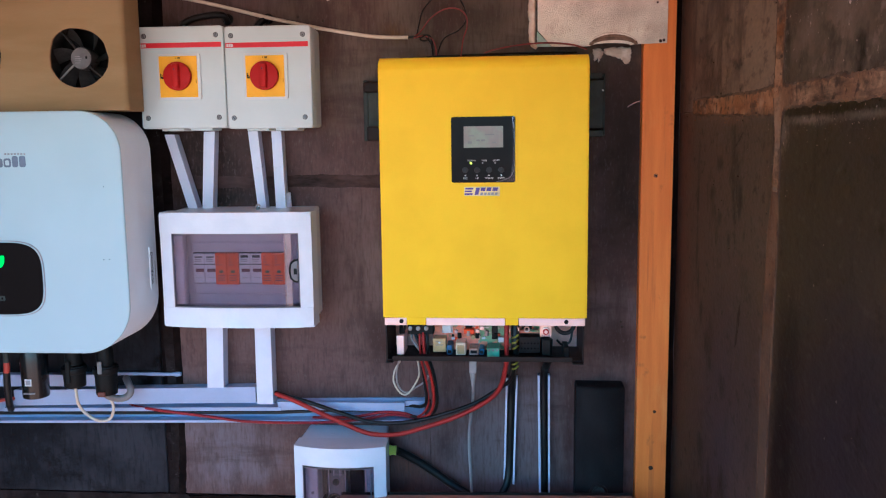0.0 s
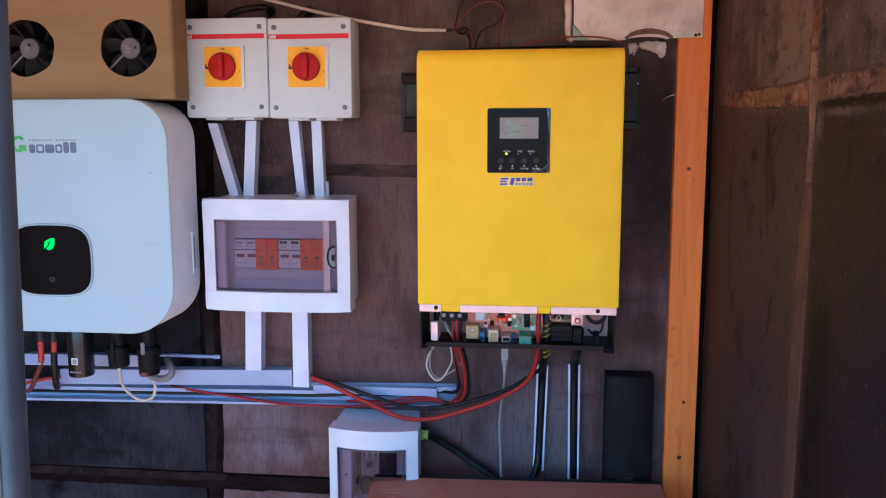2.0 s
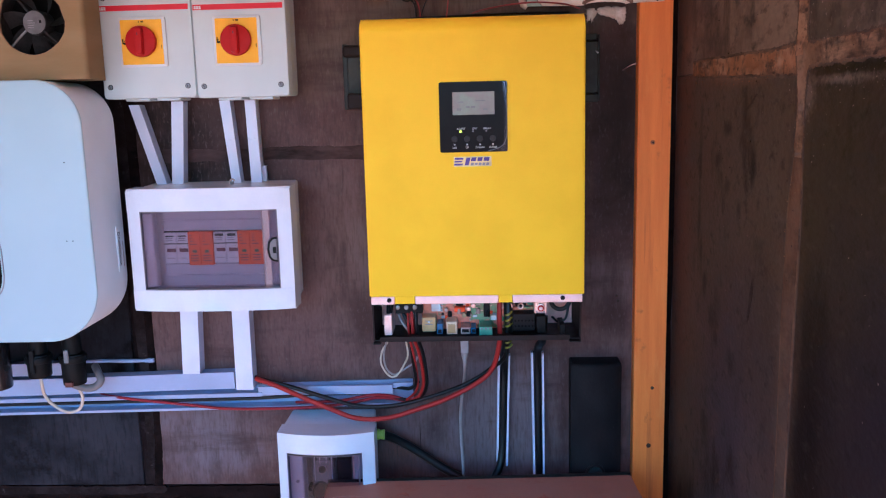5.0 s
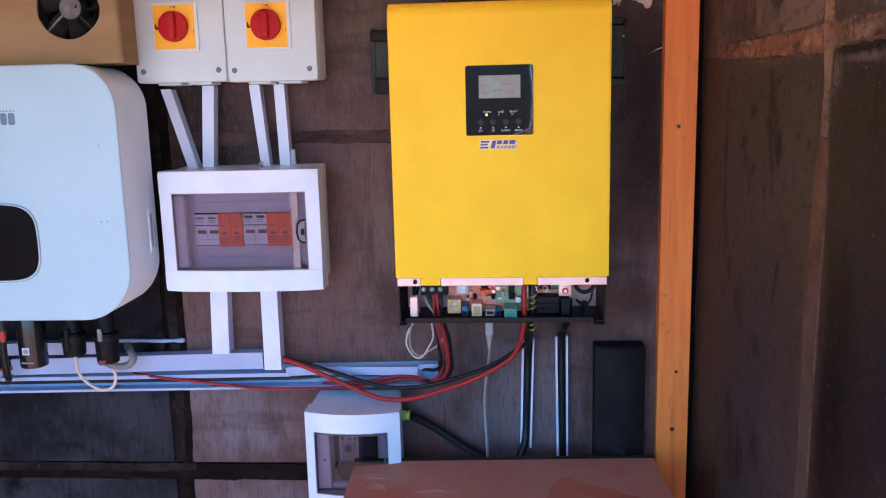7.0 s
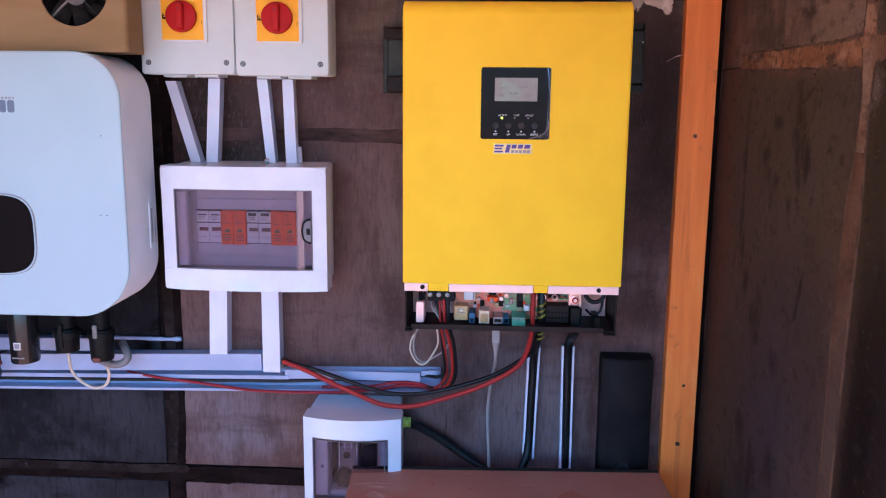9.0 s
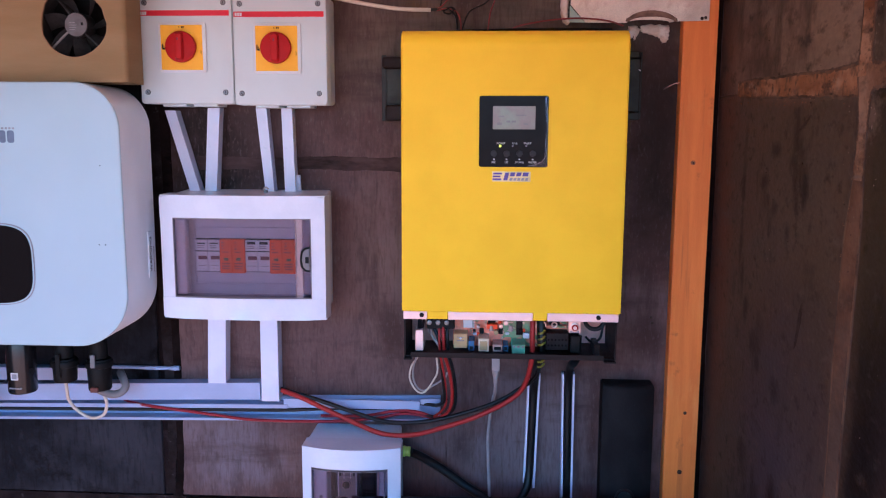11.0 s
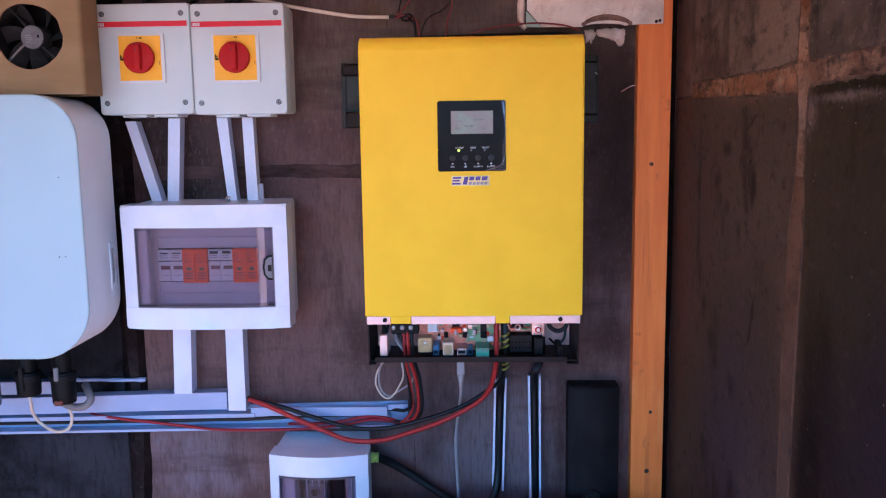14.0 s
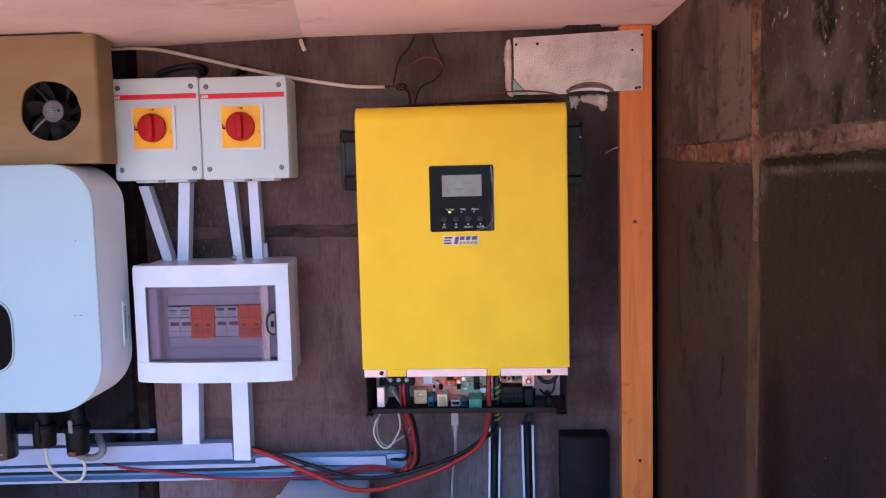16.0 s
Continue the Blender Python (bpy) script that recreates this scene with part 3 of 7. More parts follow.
def block(x0, x1, y0, y1, z0, z1, bevel=0.0, segs=2, bm=None):
    bm = bm or bmesh.new()
    g = bmesh.ops.create_cube(bm, size=1.0, matrix=Matrix.Translation(((x0 + x1) / 2, (y0 + y1) / 2, (z0 + z1) / 2)) @ Matrix.Diagonal((x1 - x0, y1 - y0, z1 - z0, 1)))
    if bevel:
        vs = set(g["verts"])
        es = [e for e in bm.edges if e.verts[0] in vs]
        bmesh.ops.bevel(bm, geom=es, offset=bevel, segments=segs, affect="EDGES", profile=0.5)
    return bm


def drum(c, r, h, axis="y", n=24, r2=None, bm=None, bevel=0.0):
    """A cylinder or cone centred at c, its length h along an axis."""
    bm = bm or bmesh.new()
    turn = {"x": pose(0, 0, 0, 0, 90, 0), "y": pose(0, 0, 0, 90, 0, 0), "z": Matrix()}[axis]
    g = bmesh.ops.create_cone(bm, cap_ends=True, segments=n, radius1=r, radius2=r if r2 is None else r2, depth=h, matrix=Matrix.Translation(c) @ turn)
    if bevel:
        vs = set(g["verts"])
        es = [e for e in bm.edges if e.verts[0] in vs and e.verts[1] in vs and len([f for f in e.link_faces if len(f.verts) > 4]) == 1]
        bmesh.ops.bevel(bm, geom=es, offset=bevel, segments=2, affect="EDGES", profile=0.5)
    return bm


def loft(rings, bm=None, caps=True):
    """A skin over rings of equally many points."""
    bm = bm or bmesh.new()
    vs = [[bm.verts.new(p) for p in r] for r in rings]
    n = len(vs[0])
    for a, b in zip(vs, vs[1:]):
        for i in range(n):
            bm.faces.new((a[i], a[(i + 1) % n], b[(i + 1) % n], b[i]))
    if caps:
        bm.faces.new(vs[0])
        bm.faces.new(vs[-1][::-1])
    return bm


def rrect(x0, x1, z0, z1, r, y, n=8, power=2.0):
    """A rounded rectangle in the plane y."""
    pts = []
    for cx, cz, a0 in ((x1 - r, z1 - r, 0), (x0 + r, z1 - r, 90), (x0 + r, z0 + r, 180), (x1 - r, z0 + r, 270)):
        for i in range(n + 1):
            a = radians(a0 + 90 * i / n)
            c, s = math.cos(a), math.sin(a)
            pts.append((cx + r * math.copysign(abs(c) ** (2 / power), c), y, cz + r * math.copysign(abs(s) ** (2 / power), s)))
    return pts


def extruded(pts_yz, x0, x1, bm=None):
    return loft([[(x0, y, z) for y, z in pts_yz], [(x1, y, z) for y, z in pts_yz]], bm)


def flat(pts_xz, y0, y1, bm=None):
    """A plate with an outline in x and z, between two depths."""
    return loft([[(x, y0, z) for x, z in pts_xz], [(x, y1, z) for x, z in pts_xz]], bm)


def spline(pts, res=7):
    """A smooth line through the points."""
    p = [Vector(q) for q in pts]
    p = [2 * p[0] - p[1]] + p + [2 * p[-1] - p[-2]]
    out = []
    for i in range(1, len(p) - 2):
        a, b, c, d = p[i - 1 : i + 3]
        for k in range(res):
            t = k / res
            out.append(0.5 * (2 * b + (c - a) * t + (2 * a - 5 * b + 4 * c - d) * t * t + (3 * b - a - 3 * c + d) * t**3))
    return out + [p[-2]]


def tube(pts, r, n=10, res=7, bm=None):
    line = spline(pts, res)
    up = Vector((0.31, 0.87, 0.38))
    rings = []
    for i, q in enumerate(line):
        way = (line[min(i + 1, len(line) - 1)] - line[max(i - 1, 0)]).normalized()
        side = way.cross(up).normalized()
        up = side.cross(way).normalized()
        rings.append([q + r * (math.cos(a) * side + math.sin(a) * up) for a in (2 * math.pi * k / n for k in range(n))])
    return loft(rings, bm)


def cable(name, pts, r, material, label, category="cable", parent=None, n=10):
    bm = tube(pts, r, n)
    ob = part(name, bm, material, parent) if parent else solo(name, bm, material, label, category, at=Vector(pts[0]))
    return smooth(ob, 60)


def words(name, text, at, size, material, parent, turn=(90, 0, 0), label=""):
    """Lettering as a thin mesh, centred."""
    cu = bpy.data.curves.new(name, "FONT")
    cu.body, cu.size, cu.extrude, cu.align_x, cu.align_y = text, size, 0.00012, "CENTER", "CENTER"
    tmp = new(name, cu)
    me = bpy.data.meshes.new_from_object(tmp.evaluated_get(bpy.context.evaluated_depsgraph_get()))
    bpy.data.objects.remove(tmp)
    me.transform(pose(*(Vector(at) - root_of(parent).location), *turn))
    me.materials.clear()
    me.materials.append(material)
    ob = new(name, me)
    ob.parent = parent
    if label:
        ob["label"] = label
    return ob


def screw(c, r, parent, material=None):
    bm = drum(c, r, 0.002, "y", 16, bevel=0.0006)
    ob = part("screw", bm, material or M_SCREW, parent)
    slot = block(c[0] - r * 0.7, c[0] + r * 0.7, c[1] - 0.0014, c[1] - 0.0008, c[2] - r * 0.12, c[2] + r * 0.12)
    bmesh.ops.rotate(slot, verts=slot.verts, cent=c, matrix=Matrix.Rotation(c[0] * 90, 3, "Y"))
    part("slot", slot, M_BLACK, ob)
    return ob



# ---- the shed ----
ground = solo("ground", block(-400, 400, -400, 400, -0.5, -0.02), M_GROUND, "bare reddish earth outside the shed", "ground", kind="structure")
floor = solo("floor", block(-1.64, 0.36, -0.10, 1.37, -0.02, 0.0), M_FLOOR, "plain red clay shed floor", "floor", kind="structure")
wall_north = solo("wall_north", block(-1.64, 0.36, W + 0.006, W + 0.04, 0.0, 1.95), M_JOINT, "dark brown film-faced plywood back wall with joints", "wall", kind="structure")
wall_east = solo("wall_east", block(R + 0.006, R + 0.04, 0.49, W + 0.006, 0.0, 1.95), M_JOINT, "weathered dark brown plywood side wall with rusty joints", "wall", kind="structure")
# out of view; added to close the shed and hold back sky light
wall_west = solo("wall_west", block(-1.64, -1.60, -0.10, W + 0.006, 0.0, 1.95), M_SIDE, "unseen plywood side wall added to limit the sky light", "wall", kind="structure")

# ceiling: two boards with a ragged back edge, meeting in a broken joint
def board(x0, x1, x0f, x1f, z, seed, name_bm, rise=0.0):
    rnd = random.Random(seed)
    n = 90
    back = []
    for i in range(n + 1):
        u = i / n
        back.append((x0 + (x1 - x0) * u, W - 0.004 - abs(rnd.gauss(0, 0.0012)) - ((0.020 + 0.008 * rnd.random()) if 0.74 < u < 0.835 and seed == 2 else 0), z + rise * u))
    low = back + [(x1f, 0.12, z + rise), (x0f, 0.12, z)]
    return loft([low, [(x, y, zz + 0.018) for x, y, zz in low]], name_bm)


ceil_bm = board(-0.236, R, -0.02, R, 1.846, 2, None)
ceiling = solo("ceiling", ceil_bm, M_CEIL, "pinkish ceiling board with a ragged back edge", "ceiling", kind="structure")
ceil_left = board(-0.5475, -0.2362, -0.3052, -0.0202, 1.8385, 5, None, 0.0072)
solo("ceiling", ceil_left, M_CEIL2, "cream ceiling board with a broken corner", "ceiling", kind="structure")
solo("ceiling", board(-1.60, -0.548, -1.60, -0.306, 1.842, 9, None), M_CEIL2, "cream ceiling board over the cardboard box", "ceiling", kind="structure")
# added out of view; its front edge sets how much sky and sun enters
roof = solo("roof", block(-1.66, 0.38, 0.11, 1.39, 1.95, 1.99), M_SIDE, "unseen flat roof, its front edge set for the light", "roof", kind="structure")
solo("torn_board_flake", tube([(-0.240, W - 0.006, 1.842), (-0.236, W - 0.012, 1.832), (-0.233, W - 0.010, 1.825)], 0.0032, 7), M_FOAM, "torn cream flake hanging from the ceiling board", "flake")

# front posts of the open door
post = thing("door_frame", (-0.16, 0.25, 0.0), "dark blue-grey steel door edge with worn white paint", "door frame", kind="structure")
JX, JY = -0.146, 0.255
bm = loft([[(JX - 0.0039 + 0.0039 * math.cos(a) - 0.026 * (1.66 - z), JY + 0.0060 * math.sin(a), z) for a in (2 * math.pi * k / 24 for k in range(24))] for z in (0.0, 1.84)])
smooth(part("door_edge", bm, M_FRAME, post, "rounded dark blue-grey steel edge"))
rnd = random.Random(4)
strip_rings, face_rings = [], []
e = f = 0.0
for i in range(260):
    z = 1.84 * i / 259
    e, f = 0.8 * e + rnd.gauss(0, 0.00016), 0.8 * f + rnd.gauss(0, 0.00010)
    g = -0.026 * (1.66 - z)
    strip_rings.append([(JX - 0.0066 + e + g, JY - 0.0045, z), (JX - 0.0068 + e + g, JY - 0.0064, z), (JX - 0.0150 + f + g, JY - 0.0110, z), (JX - 0.0150 + f + g, JY - 0.0060, z)])
    face_rings.append([(JX - 0.0146 + g, JY - 0.0080, z), (JX - 0.0146 + g, JY - 0.0100, z), (JX - 0.0440 + g, JY - 0.0340, z), (JX - 0.0440 + g, JY - 0.0290, z)])
part("worn_strip", loft(strip_rings), M_BEIGE, post, "worn beige strip with rust marks")
part("door_face", loft(face_rings), M_WORN, post, "worn white painted face")

# ---- back wall fittings ----
batten = thing("wooden_batten", (0.275, W, 0.0), "orange-stained pine batten nailed in the wall corner", "batten")
bm = extruded([(1.3042, 0.0), (1.303, 0.001), (1.303, 1.8445), (W, 1.8445), (W, 0.0)], 0.2505, 0.2985)
bmesh.ops.bevel(bm, geom=[e for e in bm.edges if abs(e.verts[0].co.z - e.verts[1].co.z) > 1 and e.verts[0].co.y < 1.31], offset=0.0015, segments=2, affect="EDGES")
part("board", bm, M_BATTEN, batten)
for x, z, r in ((0.2725, 1.548, 0.0034), (0.2785, 1.171, 0.0026), (0.2745, 1.077, 0.0036)):
    bm = drum((x, 1.3025, z), r, 0.002, "y", 14, bevel=0.0007)
    part("nail", bm, M_NAIL if z > 1.4 else M_FILL_DARK, batten, "rusty nail head")
    ob = part("nail_hole", drum((x + 0.0003, 1.3018, z), r * 0.42, 0.0012, "y", 10), M_RUST, batten)

plate = thing("metal_sheet", (0.19, 1.30, 1.74), "hammered alloy sheet screwed over the batten, grimy below", "metal sheet")
arc = [(0.170 + 0.030 * (1 - math.cos(a)) , 1.7450 + 0.004 * math.sin(a)) for a in (math.pi * k / 10 for k in range(11))]
outline = [(0.0905, 1.831), (0.0905, 1.770), (0.112, 1.7455), (0.160, 1.7445)] + arc + [(0.236, 1.7465), (0.2845, 1.7475), (0.2850, 1.8375)]
bm = flat(outline, 1.2995, 1.3010)
part("sheet", bm, M_PLATE, plate)
for x, z, r in ((0.0945, 1.821, 0.0030), (0.1265, 1.821, 0.0034), (0.2690, 1.807, 0.0026), (0.2745, 1.7505, 0.0036), (0.2795, 1.7515, 0.0034), (0.2835, 1.829, 0.0034)):
    part("screw", drum((x, 1.2992, z), r * 0.66, 0.0018, "y", 12, bevel=0.0008), M_RUST, plate, "dark screw head")
rim = [(0.1705 + 0.034 * (1 - math.cos(a)), 1.2985, 1.7462 + 0.0135 * math.sin(a)) for a in (math.pi * k / 12 for k in range(13))]
for k, (rad, dz, yy) in enumerate(((0.0030, 0.0, 1.3000), (0.0022, 0.0035, 1.2998), (0.0026, -0.0040, 1.2994))):
    bm = tube([(x, yy, z + dz * math.sin(math.pi * i / 12)) for i, (x, y, z) in enumerate(rim)], rad, 8, 3)
    bmesh.ops.scale(bm, verts=bm.verts, vec=(1, 0.35, 1), space=Matrix.Translation((0, -yy, 0)))
    smooth(part("grime_rim", bm, (M_DIRT, M_FOAM, M_DIRT)[k], plate, "curved rim of brown grime"), 60)
part("backing", flat([(0.0895, 1.7690), (0.0895, 1.7460), (0.1115, 1.7455)], 1.3015, 1.3030), M_MINT, plate, "mint-coloured backing under the cut corner")


def blob(pts, y0, y1, seed):
    """A lumpy bead of foam along points (x, z, radius)."""
    rnd = random.Random(seed)
    line = spline([(x, (y0 + y1) / 2, z) for x, z, r in pts], 5)
    rad = [r for x, z, r in pts]
    rings = []
    for i, q in enumerate(line):
        u = i / (len(line) - 1) * (len(rad) - 1)
        k = min(int(u), len(rad) - 2)
        r = (rad[k] + (rad[k + 1] - rad[k]) * (u - k)) * rnd.uniform(0.88, 1.12)
        way = (line[min(i + 1, len(line) - 1)] - line[max(i - 1, 0)]).normalized()
        side = way.cross(Vector((0, 1, 0))).normalized()
        rings.append([q + r * math.cos(a) * side + (y1 - y0) / 2 * math.sin(a) * Vector((0, 1, 0)) for a in (2 * math.pi * j / 10 for j in range(10))])
    return loft(rings)


foam = solo("foam_bead", blob([(0.084, 1.829, 0.003), (0.083, 1.815, 0.0065), (0.0825, 1.800, 0.0066), (0.0835, 1.785, 0.0058), (0.083, 1.768, 0.0060), (0.084, 1.752, 0.0050), (0.090, 1.7455, 0.003)], 1.302, W, 3), M_FOAM, "dried cream foam squeezed out beside the metal sheet", "foam")
smooth(foam, 70)
def foam_patch(line, seed):
    """A flat ragged smear of dried foam on the back wall."""
    rnd = random.Random(seed)
    ring = [(q.x + rnd.gauss(0, 0.0007), q.z + rnd.gauss(0, 0.0007)) for q in spline([(x, 0, z) for x, z in line + line[:1]], 6)][:-1]
    cx, cz = sum(x for x, z in ring) / len(ring), sum(z for x, z in ring) / len(ring)
    return loft([[(cx + (x - cx) * k, y, cz + (z - cz) * k) for x, z in ring] for k, y in ((1.0, W + 0.0005), (0.97, W - 0.0022), (0.80, W - 0.0040), (0.45, W - 0.0048))])
for line, sd in (([(0.1930, 1.7440), (0.2130, 1.7450), (0.2330, 1.7440), (0.2350, 1.7320), (0.2320, 1.7215), (0.2260, 1.7190), (0.2210, 1.7260), (0.2130, 1.7300), (0.2030, 1.7320), (0.1950, 1.7350)], 6), ([(0.1760, 1.7430), (0.1880, 1.7435), (0.1930, 1.7370), (0.1890, 1.7290), (0.1855, 1.7230), (0.1840, 1.7300), (0.1790, 1.7250), (0.1770, 1.7340)], 7)):
    smooth(solo("foam_smear", foam_patch(line, sd), M_FOAM, "dried cream foam smear on the wall", "foam"), 70)

# trunking
def duct(x0t, x1t, zt, x0b, x1b, zb, y0, label="white pvc mini trunking on the wall"):
    """A closed piece of trunking between two levels: channel and snap-on lid."""
    d = thing("cable_duct", ((x0b + x1b) / 2, W, zb), label, "cable duct", "wall trunking")
    i = 0.0012
    bm = loft([[(x0b + i, y0 + 0.003, zb), (x1b - i, y0 + 0.003, zb), (x1b - i, W, zb), (x0b + i, W, zb)], [(x0t + i, y0 + 0.003, zt), (x1t - i, y0 + 0.003, zt), (x1t - i, W, zt), (x0t + i, W, zt)]])
    part("channel", bm, M_DUCT, d)
    bm = loft([[(x0b, y0, zb), (x1b, y0, zb), (x1b, y0 + 0.006, zb), (x1b - 0.001, y0 + 0.006, zb), (x1b - 0.001, y0 + 0.0028, zb), (x0b + 0.001, y0 + 0.0028, zb), (x0b + 0.001, y0 + 0.006, zb), (x0b, y0 + 0.006, zb)],
               [(x0t, y0, zt), (x1t, y0, zt), (x1t, y0 + 0.006, zt), (x1t - 0.001, y0 + 0.006, zt), (x1t - 0.001, y0 + 0.0028, zt), (x0t + 0.001, y0 + 0.0028, zt), (x0t + 0.001, y0 + 0.006, zt), (x0t, y0 + 0.006, zt)]])
    part("lid", bm, M_DUCT, d)
    return d


duct(-0.5040, -0.4880, 1.6205, -0.4705, -0.4550, 1.5005, 1.302, "white pvc mini trunking, hung aslant above the breaker box")
duct(-0.4390, -0.4210, 1.6245, -0.4475, -0.4300, 1.5005, 1.302)
duct(-0.3670, -0.3510, 1.6240, -0.3555, -0.3420, 1.5005, 1.302)
duct(-0.3290, -0.3130, 1.6240, -0.3260, -0.3100, 1.5005, 1.302)
duct(-0.3125, -0.3060, 1.5250, -0.3120, -0.3050, 1.5005, 1.314, "short bluish offcut of pvc trunking")
duct(-0.4490, -0.4215, 1.3190, -0.4530, -0.4255, 1.2035, 1.298, "white pvc trunking dropping from the breaker box")
duct(-0.3680, -0.3415, 1.3190, -0.3690, -0.3420, 1.1770, 1.296, "white pvc trunking dropping from the breaker box")


def long_duct(name, x0, x1, z0a, z0b, h, y0, label):
    d = thing(name, ((x0 + x1) / 2, W, z0a), label, "cable duct", "wall trunking")
    def ring(x, z):
        return [(x, y0 + 0.003, z + 0.001), (x, W, z + 0.001), (x, W, z + h - 0.001), (x, y0 + 0.003, z + h - 0.001)]
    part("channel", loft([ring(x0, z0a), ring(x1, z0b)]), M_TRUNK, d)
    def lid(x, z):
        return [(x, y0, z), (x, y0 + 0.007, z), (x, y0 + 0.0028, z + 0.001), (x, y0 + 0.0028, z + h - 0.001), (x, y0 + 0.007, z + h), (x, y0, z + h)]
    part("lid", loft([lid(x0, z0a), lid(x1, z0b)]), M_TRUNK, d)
    return d


long_duct("cable_duct", -0.792, -0.3725, 1.1675, 1.1785, 0.0265, 1.300, "long white pvc trunking below the white inverter")
long_duct("cable_duct", -0.860, -0.6250, 1.1990, 1.2020, 0.020, 1.304, "white pvc trunking behind the cable plugs")

# open tray: back, two lips and its half-open lid
tray = thing("cable_tray", (-0.45, W, 1.14), "open white pvc cable channel with wires lying in it", "cable tray")
def slab(x0, x1, z0a, z1a, z0b, z1b, y0, y1):
    return loft([[(x0, y0, z0a), (x0, y1, z0a), (x0, y1, z1a), (x0, y0, z1a)], [(x1, y0, z0b), (x1, y1, z0b), (x1, y1, z1b), (x1, y0, z1b)]])
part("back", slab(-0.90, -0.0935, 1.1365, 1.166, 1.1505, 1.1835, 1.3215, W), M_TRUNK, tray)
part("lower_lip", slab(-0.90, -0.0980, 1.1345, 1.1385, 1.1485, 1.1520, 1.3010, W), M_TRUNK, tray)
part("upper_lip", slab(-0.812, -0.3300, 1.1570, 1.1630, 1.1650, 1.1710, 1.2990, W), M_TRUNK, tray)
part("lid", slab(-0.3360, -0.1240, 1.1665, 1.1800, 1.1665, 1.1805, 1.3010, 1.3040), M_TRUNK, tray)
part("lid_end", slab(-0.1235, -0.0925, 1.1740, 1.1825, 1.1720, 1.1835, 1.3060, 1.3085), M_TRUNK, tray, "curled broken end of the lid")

foamline = solo("foam_strip", blob([(-0.66, 1.2185, 0.0034), (-0.62, 1.219, 0.0034), (-0.58, 1.2192, 0.0028), (-0.55, 1.2187, 0.0032), (-0.525, 1.2188, 0.0026), (-0.514, 1.2190, 0.0046), (-0.5065, 1.2193, 0.0030)], 1.318, W + 0.001, 11), M_TRUNK, "thin line of dried white foam along the wall", "foam")
smooth(foamline, 70)

# ---- yellow inverter ----
inv = thing("solar_inverter", (0.01, W, 1.28), "yellow powder-coated solar inverter with open cable bay", "inverter")
X0, X1 = -0.1405, 0.1600
prof = [(1.200, 1.3455)] + [(1.200 + 0.020 * (1 - math.cos(a)), 1.7050 + 0.020 * math.sin(a)) for a in (radians(90 * k / 8) for k in range(9))] + [(1.312, 1.7262), (1.312, 1.3455)]
bm = extruded(prof, X0, X1)
bmesh.ops.bevel(bm, geom=[e for e in bm.edges if abs(e.verts[0].co.x - e.verts[1].co.x) < 1e-6 and e.verts[0].co.y < 1.24 and e.verts[1].co.y < 1.24], offset=0.0018, segments=2, affect="EDGES")
cover = smooth(part("cover", bm, M_YELLOW, inv, "yellow powder-coated steel cover with a rounded top edge"), 40)
for x0, x1 in ((-0.1385, -0.1055), (-0.0765, 0.0405), (0.0605, 0.1575)):
    part("flange", block(x0, x1, 1.2010, 1.2060, 1.3335, 1.3450, 0.0007, 1), M_FLANGE, inv, "bare steel lower flange")
for x0, x1 in ((-0.1050, -0.0770), (0.0410, 0.0600)):
    part("tab", block(x0, x1, 1.2000, 1.2040, 1.3345, 1.3456, 0.0006, 1), M_YELLOW, inv, "yellow cover tab")
for x in (-0.1130, 0.1300):
    ob = part("screw", drum((x, 1.2000, 1.3400), 0.0032, 0.003, "y", 14, bevel=0.0008), M_BLACK, inv, "black cover screw")
# chassis bay: back, bottom, cheeks, front lip
bay = part("chassis", block(X0 + 0.003, X1 - 0.003, 1.3050, 1.3240, 1.2800, 1.7200), M_CHASSIS, inv, "black steel chassis")
part("bay_floor", block(-0.1370, 0.1565, 1.2080, 1.3050, 1.2785, 1.2800), M_CHASSIS, inv)
part("bay_lip", block(-0.1290, 0.1400, 1.2060, 1.2080, 1.2775, 1.2850, 0.0005, 1), M_CHASSIS, inv)
for x in (-0.1375, 0.1560):
    part("cheek", extruded([(1.2060, 1.3450), (1.2100, 1.2760), (1.3240, 1.2760), (1.3240, 1.3450)], x - 0.001, x + 0.001), M_CHASSIS, inv)
for x0, x1 in ((-0.1380, -0.1270), (0.1400, 0.1560)):
    part("foot_flange", block(x0, x1, 1.2000, 1.2300, 1.2755, 1.2775, 0.0004, 1), M_CHASSIS, inv)
part("bay_ceiling", block(-0.1345, 0.1530, 1.2350, 1.2900, 1.3440, 1.3450), M_BAYSHEET, inv)
pcb = part("circuit_board", block(-0.0720, 0.0980, 1.2620, 1.2640, 1.2810, 1.3450), M_PCB, inv, "circuit board tinted red for the bounce light")
part("back_sheet", block(-0.1345, 0.1530, 1.2900, 1.2920, 1.2805, 1.3440), M_BAYSHEET, inv)
term = part("terminal_block", block(-0.1085, -0.0690, 1.2380, 1.2600, 1.3110, 1.3270, 0.001, 1), M_BLACK, inv, "black terminal block")
for x in (-0.1050, -0.0925, -0.0800):
    smooth(part("terminal_screw", drum((x, 1.2370, 1.3205), 0.0034, 0.003, "y", 14, bevel=0.0007), M_SCREW, term))
